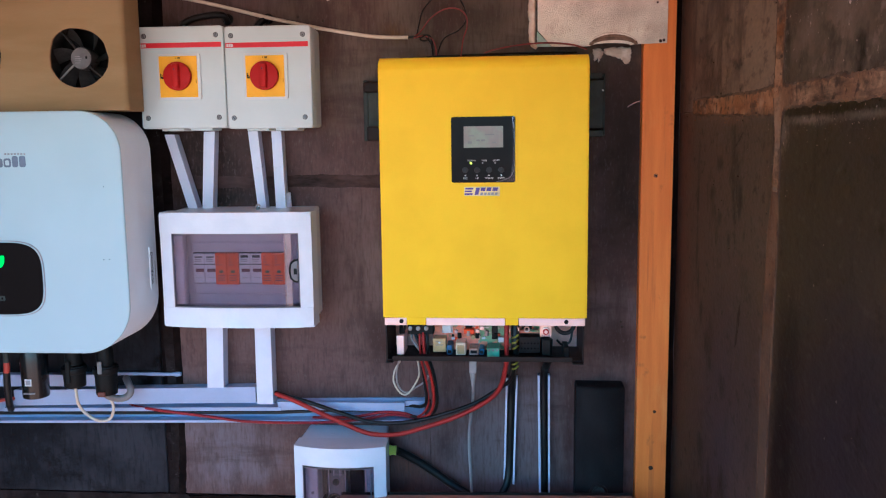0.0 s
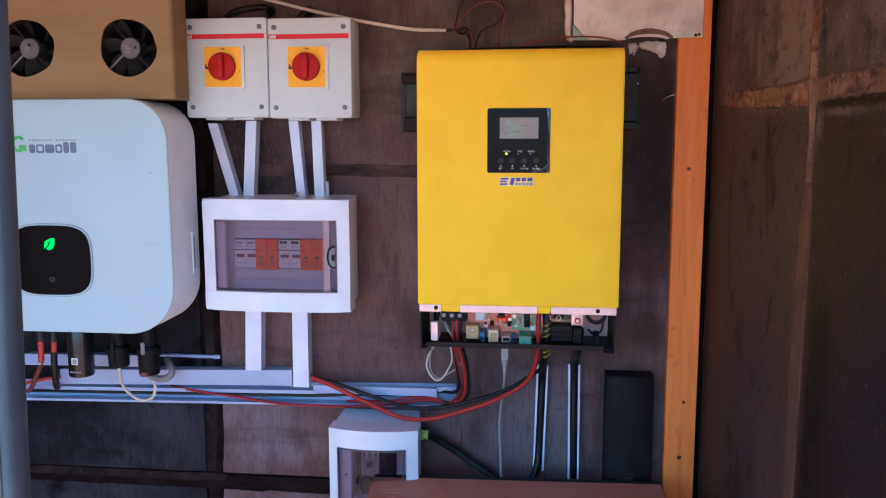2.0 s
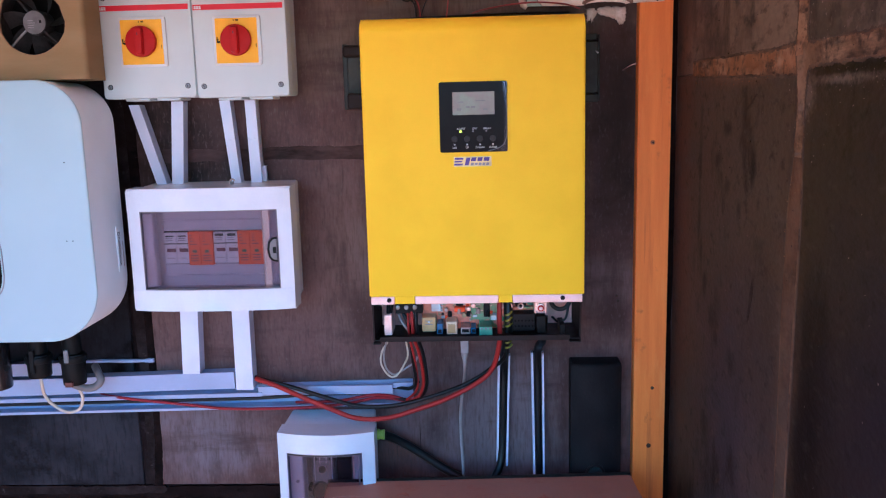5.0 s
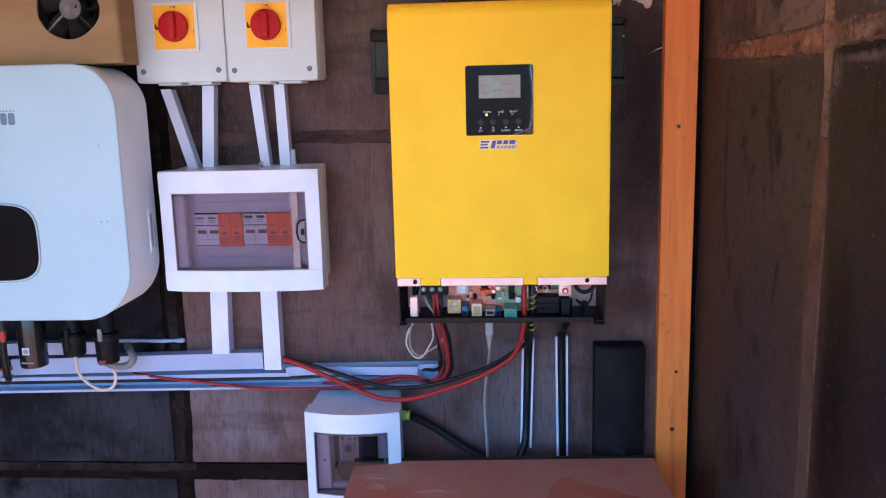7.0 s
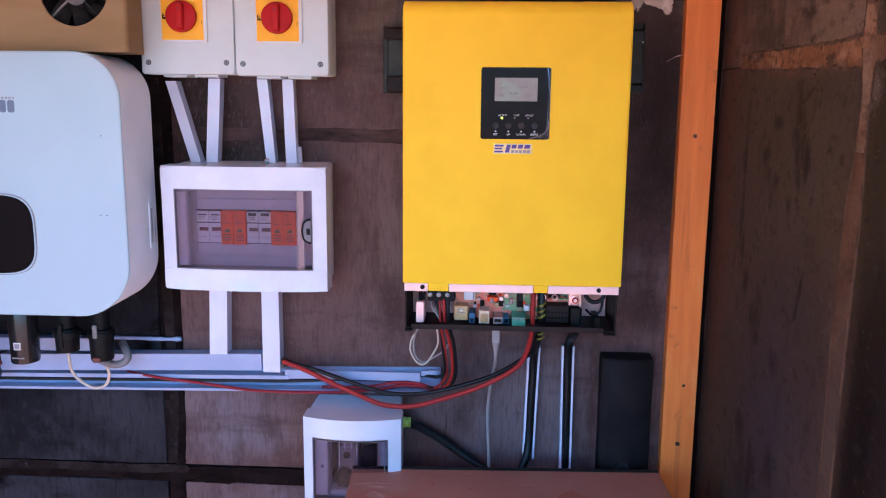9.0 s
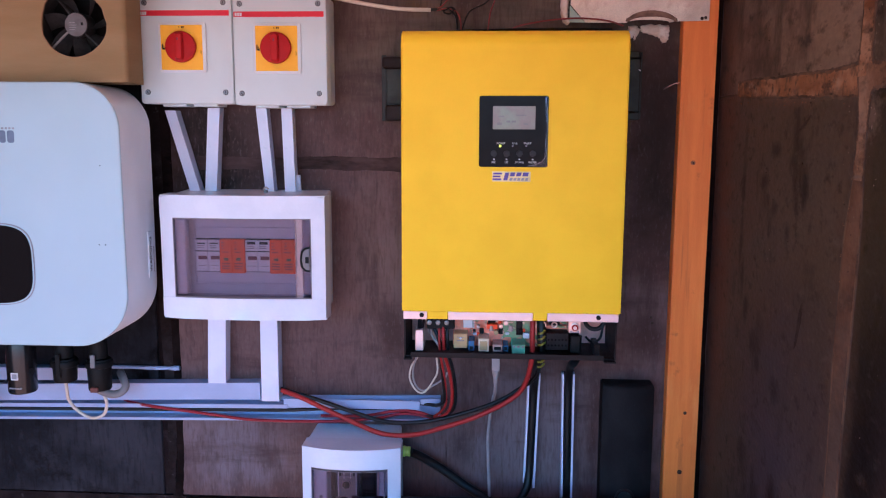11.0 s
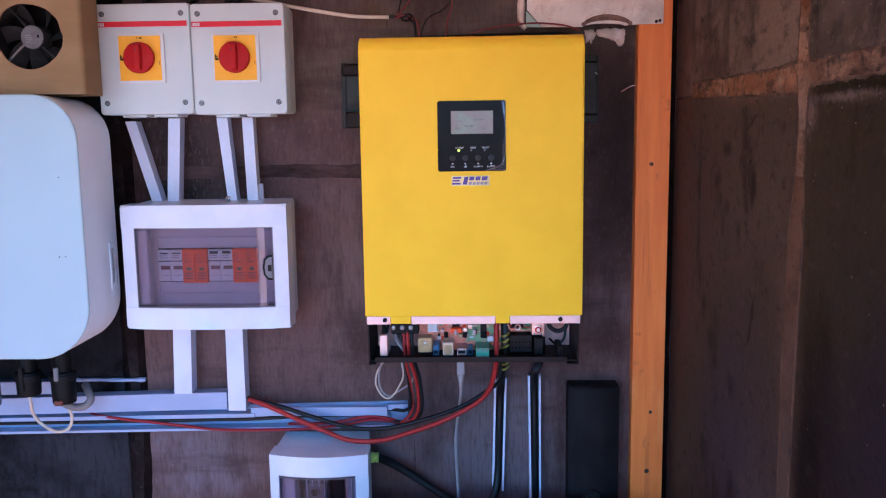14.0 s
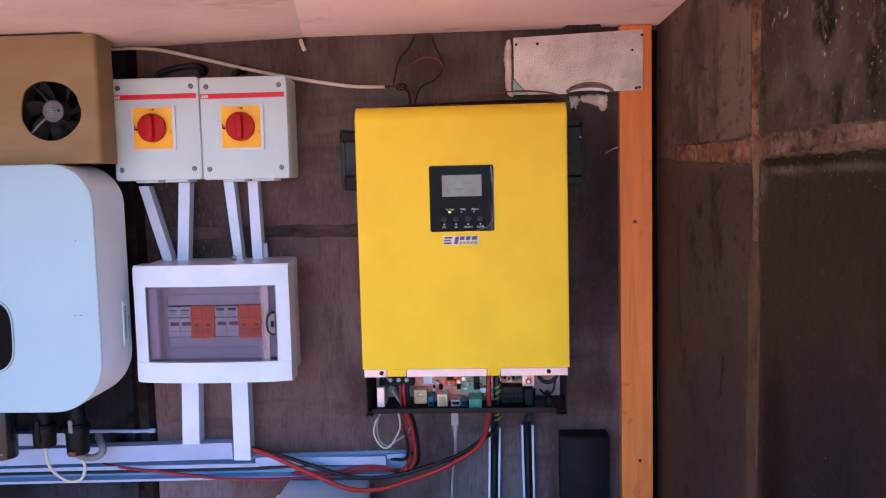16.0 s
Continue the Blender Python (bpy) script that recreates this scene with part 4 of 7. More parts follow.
for nm, x0, x1, y0, z0, z1, m, lb in (
    ("plug", -0.1240, -0.1125, 1.222, 1.2830, 1.3130, M_FLANGE, "white plug tinted pink for the bounce light"),
    ("relay", -0.0700, -0.0500, 1.236, 1.2840, 1.3050, M_OCHRE, "ochre relay"),
    ("socket", -0.0485, -0.0400, 1.232, 1.2810, 1.2960, M_BLUECON, "blue socket"),
    ("socket", -0.0345, -0.0190, 1.230, 1.2810, 1.3000, M_CREAMCON, "cream data socket"),
    ("usb_socket", -0.0140, 0.0000, 1.230, 1.2810, 1.2915, M_ZINC, "metal data socket"),
    ("socket", 0.0010, 0.0085, 1.232, 1.2810, 1.2900, M_BLUECON, "blue socket"),
    ("terminal_plug", 0.0130, 0.0320, 1.226, 1.2790, 1.2930, M_GREENPCB, "green plug-in terminal"),
    ("dip_switch", -0.0570, -0.0430, 1.256, 1.3090, 1.3240, M_MODULE, "white switch block"),
    ("coil", -0.0230, -0.0070, 1.250, 1.3090, 1.3160, M_ORANGE, "orange coil"),
    ("chip", -0.0210, -0.0100, 1.252, 1.3180, 1.3290, M_BLACK, "black chip"),
    ("chip", 0.0200, 0.0290, 1.254, 1.3000, 1.3250, M_CHASSIS, "black chip"),
    ("connector", 0.0300, 0.0390, 1.250, 1.2960, 1.3040, M_MODULE, "white connector"),
    ("vent_box", 0.0620, 0.0940, 1.238, 1.2830, 1.3080, M_CHASSIS, "black vented box"),
    ("board_edge", 0.0600, 0.0980, 1.248, 1.3130, 1.3160, M_PCB, "board edge"),
    ("relay", 0.0660, 0.0820, 1.246, 1.3175, 1.3300, M_CHASSIS, "black relay"),
    ("cable_lug", 0.0930, 0.1110, 1.236, 1.3090, 1.3340, M_COPPER, "tinned copper cable lug"),
    ("cable_boot", 0.0955, 0.1090, 1.226, 1.2830, 1.3070, M_BLACK, "black rubber cable boot"),
    ("clip", 0.1280, 0.1360, 1.222, 1.2800, 1.2960, M_BLACK, "black cable clip"),
):
    part(nm, block(x0, x1, y0, 1.2620 if y0 < 1.2601 else 1.27, z0, z1, 0.0009, 1), m, inv, lb)
rnd = random.Random(21)
for i in range(26):
    x, z, s = rnd.uniform(-0.062, 0.056), rnd.uniform(1.298, 1.336), rnd.uniform(0.0012, 0.0030)
    part("component", block(x - s, x + s, 1.2575, 1.262, z - s * rnd.uniform(0.4, 1), z + s * 0.7, 0.0003, 1), (M_BLACK, M_CREAMCON, M_ZINC, M_MODULE, M_ORANGE, M_GREENPCB)[i % 6], pcb)
for i in range(5):
    part("capacitor", drum((-0.030 + 0.014 * i, 1.252, 1.306 + 0.004 * (i % 2)), 0.0032, 0.008, "z", 12, bevel=0.0006), (M_BLACK, M_ZINC)[i % 2], pcb)
for i in range(12):
    part("vent_hole", drum((0.0655 + 0.005 * (i % 6), 1.2378, 1.2900 + 0.008 * (i // 6)), 0.0014, 0.001, "y", 8), M_BLACKGLOSS, inv)
smooth(part("lug_bolt", drum((0.1020, 1.2345, 1.3175), 0.0066, 0.003, "y", 24, bevel=0.0008), M_COPPER, inv, "tinned lug bolt"))
# added red ring, stands in for red light reflected in the bolt
smooth(part("lug_washer", drum((0.1020, 1.2325, 1.3175), 0.0046, 0.003, "y", 24, bevel=0.0006), M_RED, inv, "ring coloured red for the light the bolt reflects"))
smooth(part("lug_nut", drum((0.1020, 1.2305, 1.3175), 0.0028, 0.003, "y", 6), M_FLANGE, inv))
for k in range(4):
    part("lug_print", block(0.0955 + 0.0034 * k, 0.0980 + 0.0034 * k, 1.2354, 1.2361, 1.3095, 1.3120), M_DIMINK, inv)
smooth(part("wire", tube([(-0.1180, 1.232, 1.311), (-0.1185, 1.238, 1.322), (-0.1175, 1.246, 1.338)], 0.0030, 8), M_WIREBLK, inv, "black wire above the plug"), 60)
smooth(part("wire", tube([(-0.1150, 1.234, 1.311), (-0.1130, 1.240, 1.324), (-0.1100, 1.250, 1.338)], 0.0020, 8), M_WIREBLK, inv), 60)
part("daughter_board", block(0.0010, 0.0400, 1.2606, 1.2618, 1.2950, 1.3360), M_PCBGREEN, inv, "green circuit board")
for k in range(7):
    part("solder_track", block(0.0030 + 0.004 * (k % 3), 0.0110 + 0.004 * (k % 3), 1.2600, 1.2606, 1.3000 + 0.0042 * k, 1.3008 + 0.0042 * k), M_FLANGE, inv)
for z in (1.2945, 1.2995):
    part("relay_print", block(-0.0655, -0.0545, 1.2354, 1.2361, z, z + 0.0008), M_DIMINK, inv)
diamond = flat([(-0.0600, 1.2965), (-0.0580, 1.2985), (-0.0600, 1.3005), (-0.0620, 1.2985)], 1.2350, 1.2354)
part("relay_mark", diamond, M_INK, inv, "white diamond mark")
for i in range(6):
    part("comb_tooth", block(-0.0428, -0.0405, 1.2535, 1.2560, 1.3095 + 0.0024 * i, 1.3107 + 0.0024 * i), M_MODULE, inv)
for x in (-0.0443, 0.0048):
    part("socket_mouth", block(x - 0.0026, x + 0.0026, 1.2312, 1.2322, 1.2830, 1.2880), M_BLACK, inv)
part("socket_mouth", block(-0.0320, -0.0215, 1.2292, 1.2302, 1.2830, 1.2960), M_OCHRE, inv, "ochre inside of the data socket")
part("socket_mouth", block(-0.0120, -0.0020, 1.2292, 1.2302, 1.2840, 1.2885), M_BLACK, inv)
for i in range(3):
    part("terminal_screw", drum((0.0165 + 0.0060 * i, 1.2258, 1.2900), 0.0019, 0.0012, "y", 10), M_SCREW, inv)
for x in (0.0445, 0.0575, 0.0735):
    ringt = [(x + 0.0036 * math.cos(a), 1.2400, 1.3195 + 0.0036 * math.sin(a)) for a in (2 * math.pi * k / 12 for k in range(13))]
    smooth(part("ring_terminal", tube(ringt, 0.0013, 6, 2), M_COPPER, inv, "tinned ring terminal"), 60)
for i, (x, z, m) in enumerate(((-0.0300, 1.3235, M_ORANGE), (-0.0020, 1.3130, M_COPPER), (0.0050, 1.3180, M_COPPER), (-0.0350, 1.3120, M_ZINC), (0.0120, 1.3090, M_MODULE), (-0.0090, 1.3040, M_OCHRE), (0.0000, 1.3050, M_ZINC))):
    smooth(part("capacitor", drum((x, 1.2545, z), 0.0026 + 0.0004 * (i % 3), 0.009, "y", 14, bevel=0.0006), m, pcb))
for i in range(9):
    part("track", block(-0.0240 + 0.0060 * (i % 4), -0.0215 + 0.0060 * (i % 4) + 0.004 * (i % 2), 1.2612, 1.2619, 1.3120 + 0.0028 * i, 1.3126 + 0.0028 * i), M_COPPER, pcb)
ring_pts = [(0.1315 + 0.0140 * math.cos(a), 1.248, 1.3270 + 0.0150 * math.sin(a)) for a in (2 * math.pi * k / 12 for k in range(13))]
smooth(part("grommet", tube(ring_pts, 0.0032, 8, 3), M_WIREBLK, inv, "black cable loop"), 60)
smooth(part("wire", tube([(0.120, 1.255, 1.299), (0.128, 1.246, 1.294), (0.1385, 1.242, 1.300), (0.1430, 1.246, 1.318)], 0.0017, 8), M_WIREBLK, inv), 60)

# control panel on the cover
panel = part("control_panel", loft([rrect(-0.0360, 0.0555, 1.5450, 1.6390, 0.003, 1.2000, 4), rrect(-0.0360, 0.0555, 1.5450, 1.6390, 0.003, 1.1988, 4)]), M_PANELBLK, inv, "black glossy control panel with peeling film")
screen = part("screen", block(-0.0180, 0.0385, 1.1981, 1.1990, 1.5950, 1.6255, 0.0004, 1), M_LCD, panel, "grey-green display")
for x0, x1, z0, z1 in ((-0.0120, -0.0060, 1.6010, 1.6040), (0.0000, 0.0050, 1.6040, 1.6066), (0.0070, 0.0125, 1.6040, 1.6066), (-0.0110, -0.0030, 1.6110, 1.6130), (0.0130, 0.0260, 1.6130, 1.6142), (0.0230, 0.0290, 1.6010, 1.6030)):
    part("segment", block(x0, x1, 1.1977, 1.1980, z0, z1), M_LCDSEG, screen)
for x, tx in ((-0.0160, "ESC"), (0.0010, "UP"), (0.0182, "DOWN"), (0.0358, "ENTER")):
    b = smooth(part("button", drum((x, 1.1975, 1.5630), 0.0042, 0.003, "y", 20, bevel=0.0008), M_BUTTON, panel, "round black push button"))
    words("lettering", tx, (x, 1.1985, 1.5512), 0.0036, M_INK, panel)
for x, r in ((-0.0160, 0), (0.0010, 1), (0.0182, 2), (0.0358, 3)):
    part("button_mark", loft([rrect(x - 0.0011, x + 0.0011, 1.5545, 1.5562, 0.0006, 1.1987, 2), rrect(x - 0.0011, x + 0.0011, 1.5545, 1.5562, 0.0006, 1.1984, 2)]), M_INK, panel)
for x, tx in ((-0.0070, "AC/INV"), (0.0115, "CHG"), (0.0285, "FAULT")):
    words("lettering", tx, (x, 1.1985, 1.5765), 0.0035, M_INK, panel)
part("indicator", drum((-0.0078, 1.1980, 1.5730), 0.0017, 0.0012, "y", 12), M_LED, panel, "lit yellow-green indicator")
for x in (0.0090, 0.0270):
    part("indicator", drum((x, 1.1985, 1.5730), 0.0011, 0.0010, "y", 10), M_DIMINK, panel, "unlit indicator")
part("peeling_film", loft([[(0.0500, 1.1978, 1.6385), (0.0560, 1.1978, 1.6385), (0.0560, 1.1978, 1.5455), (0.0260, 1.1978, 1.5455), (0.0500, 1.1972, 1.5540), (0.0535, 1.1970, 1.6000)], [(0.0500, 1.1981, 1.6385), (0.0560, 1.1981, 1.6385), (0.0560, 1.1981, 1.5455), (0.0260, 1.1981, 1.5455), (0.0500, 1.1976, 1.5540), (0.0535, 1.1974, 1.6000)]]), M_FILM, panel, "clear protective film lifting at the edge")
# pale tube along the film's edge stands in for its glare
smooth(part("film_edge", tube([(0.0515, 1.1972, 1.6380), (0.0545, 1.1968, 1.6150), (0.0552, 1.1966, 1.5900), (0.0545, 1.1966, 1.5680), (0.0510, 1.1966, 1.5560), (0.0430, 1.1968, 1.5500), (0.0290, 1.1972, 1.5460)], 0.00028, 6, 5), M_DIMINK, panel, "lifted film edge with its glare put in as a pale line"), 60)
# maker's mark drawn as plain slanted bars
badge = part("maker_badge", block(-0.0180, 0.0335, 1.1994, 1.1999, 1.5255, 1.5390), M_STICK, inv, "cream sticker with slanted violet bars")
def bar(x0, x1, z0, z1, y, lean=0.25):
    k = lean * (z1 - z0)
    return flat([(x0, z0), (x1, z0), (x1 + k, z1), (x0 + k, z1)], y, y + 0.0002)
for x0, x1, z0, z1 in ((-0.0165, -0.0050, 1.5350, 1.5375), (-0.0170, -0.0070, 1.5313, 1.5335), (-0.0176, -0.0060, 1.5272, 1.5297), (-0.0030, 0.0025, 1.5272, 1.5375), (0.0055, 0.0120, 1.5327, 1.5378), (0.0140, 0.0205, 1.5327, 1.5378), (0.0225, 0.0300, 1.5327, 1.5378)):
    part("mark_bar", bar(x0, x1, z0, z1, 1.1990), M_BLUE, badge)
for i in range(5):
    part("mark_bar", bar(0.0050 + 0.0052 * i, 0.0090 + 0.0052 * i, 1.5270, 1.5305, 1.1990), M_DIMINK, badge)
# wall brackets beside it
br = part("bracket", block(0.1600, 0.1895, 1.2850, 1.3240, 1.6205, 1.6940, 0.0015, 1), M_GREYBRK, inv, "dark grey-green mounting bracket")
part("bracket_tab", block(0.1600, 0.1870, 1.2820, 1.3240, 1.6955, 1.7040, 0.001, 1), M_GREYBRK, br)
part("bracket_tab", block(0.1600, 0.1885, 1.2780, 1.3240, 1.6085, 1.6190, 0.001, 1), M_GREYBRK, br)
part("bracket_lip", block(0.1897, 0.1925, 1.2900, 1.3240, 1.6100, 1.7035, 0.0008, 1), M_GREYBRK, br)
part("bracket_mark", flat([(0.1860, 1.6800), (0.1900, 1.6780), (0.1890, 1.6762), (0.1872, 1.6775)], 1.2843, 1.2849), M_INK, br, "small white chip")
br = part("bracket", block(-0.1720, -0.1400, 1.2900, 1.3240, 1.6200, 1.6900, 0.0020, 1), M_GREYBRK, inv, "dark grey-green mounting bracket")
part("bracket_knob", block(-0.1770, -0.1400, 1.2780, 1.3100, 1.6800, 1.6970, 0.0050, 3), M_CHASSIS, br, "rounded dark block")
part("bracket_knob", block(-0.1720, -0.1400, 1.2760, 1.3100, 1.6060, 1.6290, 0.0030, 2), M_CHASSIS, br, "dark block")
part("bracket_lip", block(-0.1790, -0.1722, 1.2960, 1.3240, 1.6060, 1.7000, 0.0010, 1), M_GREYBRK, br)

# ---- white inverter ----
wht = thing("white_solar_inverter", (-0.70, W, 1.29), "white rounded grid inverter with black oval display", "inverter")
GX0, GX1, GZ0, GZ1 = -0.8880, -0.5130, 1.2955, 1.6550
def soft_rect(d, y, n=14):
    """The inverter's outline, drawn in by d: wider corners below than above."""
    pts = []
    for cx, cz, r, a0 in ((GX1 - 0.061, GZ1 - 0.061, 0.061, 0), (GX0 + 0.061, GZ1 - 0.061, 0.061, 90), (GX0 + 0.075, GZ0 + 0.075, 0.075, 180), (GX1 - 0.075, GZ0 + 0.075, 0.075, 270)):
        for i in range(n + 1):
            a = radians(a0 + 90 * i / n)
            pts.append((cx + (r - d) * math.cos(a), y, cz + (r - d) * math.sin(a)))
    return pts
body = smooth(part("body", loft([soft_rect(0.0040, 1.2705), soft_rect(0.0012, 1.2690), soft_rect(0.0006, 1.2200), soft_rect(0.0003, 1.1690)]), M_WHITEBACK, wht, "smooth cast body, its side coloured lighter to look lit"), 40)
rings = [soft_rect(0.0004, 1.1690)]
for k in range(0, 7):
    a = radians(90 * k / 6)
    rings.append(soft_rect(0.0022 * (1 - math.cos(a)), 1.1672 - 0.0022 * math.sin(a)))
shell = smooth(part("front_shell", loft(rings), M_WHITE, wht, "smooth white front shell"), 50)
sink = part("heat_sink", block(GX0 + 0.040, GX1 - 0.045, 1.2705, 1.2760, GZ0 + 0.030, GZ1 - 0.040), M_GREYBRK, wht, "dark finned heat sink")
for k in range(14):
    part("fin", block(GX0 + 0.046 + 0.0215 * k, GX0 + 0.049 + 0.0215 * k, 1.2760, 1.3180, GZ0 + 0.032, GZ1 - 0.042), M_GREYBRK, sink)
part("wall_plate", block(GX0 + 0.060, GX1 - 0.065, 1.3180, W, 1.4200, 1.5600), M_GREYBRK, wht)
disp_c, disp_w, disp_h = (-0.7085, 1.4095), 0.0665, 0.0555
def oval(w, h, y, p=3.6, n=48):
    pts = []
    for k in range(n):
        a = 2 * math.pi * k / n
        c, s = math.cos(a), math.sin(a)
        pts.append((disp_c[0] + w * math.copysign(abs(c) ** (2 / p), c), y, disp_c[1] + h * math.copysign(abs(s) ** (2 / p), s)))
    return pts
smooth(part("display_ring", loft([oval(disp_w + 0.0018, disp_h + 0.0018, 1.1655), oval(disp_w + 0.0016, disp_h + 0.0016, 1.1640)]), M_DIMINK, wht, "thin grey rim"))
smooth(part("display_inner_ring", loft([oval(disp_w + 0.0006, disp_h + 0.0006, 1.1645), oval(disp_w + 0.0005, disp_h + 0.0005, 1.1634)]), M_WHITE, wht))
display = smooth(part("display", loft([oval(disp_w - 0.0008, disp_h - 0.0008, 1.1645), oval(disp_w - 0.0012, disp_h - 0.0012, 1.1628)]), M_BLACKGLOSS, wht, "black glass display"))
# leaf sign
leaf = [(-0.7180, 1.4265), (-0.7165, 1.4375), (-0.7110, 1.4420), (-0.7010, 1.4445), (-0.7005, 1.4355), (-0.7040, 1.4280), (-0.7110, 1.4255), (-0.7140, 1.4270)]
lp = [(q.x, q.z) for q in spline([(x, 0, z) for x, z in leaf] + [(leaf[0][0], 0, leaf[0][1])], 3)][:-1]
part("leaf_light", flat(lp, 1.1624, 1.1627), M_LEAF, display, "green glowing leaf sign")
part("leaf_vein", tube([(-0.7195, 1.1621, 1.4250), (-0.7130, 1.1621, 1.4300), (-0.7070, 1.1621, 1.4390)], 0.0009, 6), M_BLACKGLOSS, display)
part("touch_mark", loft([rrect(-0.7125, -0.7035, 1.3760, 1.3835, 0.0015, 1.1627, 3), rrect(-0.7125, -0.7035, 1.3760, 1.3835, 0.0015, 1.1625, 3)]), M_GREYBRK, display)
part("touch_mark_core", drum((-0.708, 1.1623, 1.3798), 0.0016, 0.0003, "y", 12), M_BLACKGLOSS, display)
# maker's mark as a green ring and slate bars
part("maker_ring", flat([(-0.7490 + 0.0118 * math.cos(a), 1.5880 + 0.0128 * math.sin(a)) for a in (radians(40 + 280 * k / 20) for k in range(21))] + [(-0.7490 + 0.0072 * math.cos(a), 1.5880 + 0.0078 * math.sin(a)) for a in (radians(320 - 280 * k / 20) for k in range(21))], 1.1644, 1.1647), M_LOGOGREEN, wht, "green open ring mark")
part("maker_tail", block(-0.7485, -0.7370, 1.1641, 1.1646, 1.5775, 1.5865), M_LOGOGREEN, wht)
for i, (x, w, h) in enumerate(((-0.7325, 0.0100, 0.013), (-0.7210, 0.0135, 0.013), (-0.7065, 0.0155, 0.013), (-0.6900, 0.0115, 0.013), (-0.6770, 0.0092, 0.0165), (-0.6660, 0.0100, 0.0165))):
    bm = flat([(q[0], q[2]) for q in rrect(x, x + w * 0.96, 1.5745, 1.5745 + h, 0.0030, 0, 3)], 1.1644, 1.1647)
    part("maker_bar", bm, M_LOGOGREY, wht)
    if i in (1, 3):
        part("maker_bar_eye", flat([(q[0], q[2]) for q in rrect(x + 0.0026, x + w * 0.96 - 0.0026, 1.5773, 1.5743 + h - 0.0025, 0.0018, 0, 3)], 1.1642, 1.1644), M_WHITE, wht)
for i in range(16):
    x = -0.7320 + 0.0049 * i
    if i != 8:
        part("small_print", block(x, x + 0.0028, 1.1644, 1.1647, 1.5925, 1.5950), M_DIMINK, wht)
for x, z in ((-0.5410, 1.5450), (-0.5395, 1.4380), (-0.5480, 1.4380)):
    part("speck", drum((x, 1.1648, z), 0.0008, 0.0008, "y", 8), M_BLACK, wht)
words("warning_lettering", "WARNING", (-0.51238, 1.2475, 1.4130), 0.0105, M_BLACK, wht, (90, -90, 90), "dark WARNING lettering down the side")
part("warning_label", block(-0.5140, -0.5126, 1.2410, 1.2620, 1.3800, 1.4460), M_WHITEBACK, wht, "pale warning label on the side")
part("label_line", block(-0.5130, -0.5124, 1.2575, 1.2590, 1.3850, 1.4230), M_DIMINK, wht)
part("bottom_plate", block(-0.8100, -0.5850, 1.1950, 1.2680, 1.2880, 1.2965, 0.002, 1), M_BLACK, wht, "dark underside plate")
bm = drum((-0.7146, 1.2400, 1.2468), 0.0202, 0.0864, "z", 32, 0.0212, bevel=0.003)
dongle = smooth(part("data_stick", bm, M_SHEEN, wht, "black cylindrical data stick"))
part("sticker", block(-0.7196, -0.7092, 1.2188, 1.2210, 1.2270, 1.2380), M_INK, dongle, "small pale square sticker")
part("sticker_core", block(-0.7180, -0.7108, 1.2184, 1.2188, 1.2287, 1.2363), M_DIMINK, dongle)
for k in range(5):
    part("print_bar", block(-0.7236 + 0.0038 * k, -0.7208 + 0.0038 * k, 1.2195, 1.2230, 1.2130, 1.2152), M_DIMINK, dongle)
for x, zb in ((-0.6510, 1.2200), (-0.5985, 1.2080)):
    pl = smooth(part("cable_plug", drum((x, 1.2450, (zb + 1.2560) / 2), 0.0165, 1.2560 - zb, "z", 28, 0.0178, bevel=0.002), M_BLACK, wht, "round black cable plug"))
    smooth(part("plug_collar", drum((x, 1.2450, 1.2480), 0.0198, 0.010, "z", 28, bevel=0.0015), M_BLACK, pl))
    smooth(part("plug_neck", drum((x, 1.2450, 1.2740), 0.0135, 0.034, "z", 20), M_BLACK, pl))
    part("plug_tab", block(x - 0.0035, x + 0.0035, 1.2240, 1.2275, 1.2460 if x > -0.62 else 1.2300, 1.2660, 0.001, 1), M_THICKGREY if x > -0.62 else M_BLACK, pl)
part("plug_sticker", block(-0.6050, -0.5930, 1.2255, 1.2300, 1.2080, 1.2160, 0.001, 1), M_STRING, wht, "red sticker band")
for x, low in ((-0.7915, 1.2220), (-0.7675, 1.2380)):
    c = smooth(part("solar_plug", drum((x, 1.2500, 1.2730), 0.0048, 0.036, "z", 14, bevel=0.001), M_GREYBRK, wht, "grey solar plug pin"))
    smooth(part("red_sleeve", tube([(x, 1.2500, 1.2570), (x - 0.0006, 1.2505, (1.2570 + low) / 2), (x - 0.0026, 1.2520, low)], 0.0050, 12), M_SLEEVE, c, "orange-red sleeve"), 60)

cable("white_cable", [(-0.6515, 1.245, 1.224), (-0.6520, 1.248, 1.204), (-0.6575, 1.262, 1.184), (-0.6500, 1.268, 1.1670), (-0.6295, 1.270, 1.1536), (-0.6096, 1.270, 1.1582), (-0.6005, 1.266, 1.1763), (-0.5990, 1.256, 1.1950), (-0.5985, 1.246, 1.2100)], 0.0024, M_WIREWHITE, "thin white cable looping below the white inverter")
cable("grey_cable", [(-0.6050, 1.245, 1.2100), (-0.6000, 1.254, 1.2010), (-0.5900, 1.262, 1.1945), (-0.5780, 1.266, 1.1960), (-0.5705, 1.268, 1.2050), (-0.5760, 1.274, 1.2150), (-0.5880, 1.290, 1.2210)], 0.0058, M_THICKGREY, "thick grey cable curling out of a plug")
cable("solar_cable", [(-0.7941, 1.252, 1.224), (-0.7990, 1.255, 1.212), (-0.8120, 1.262, 1.192), (-0.8230, 1.268, 1.174), (-0.8420, 1.284, 1.158)], 0.0040, M_STRING, "brown solar cable below the white inverter")
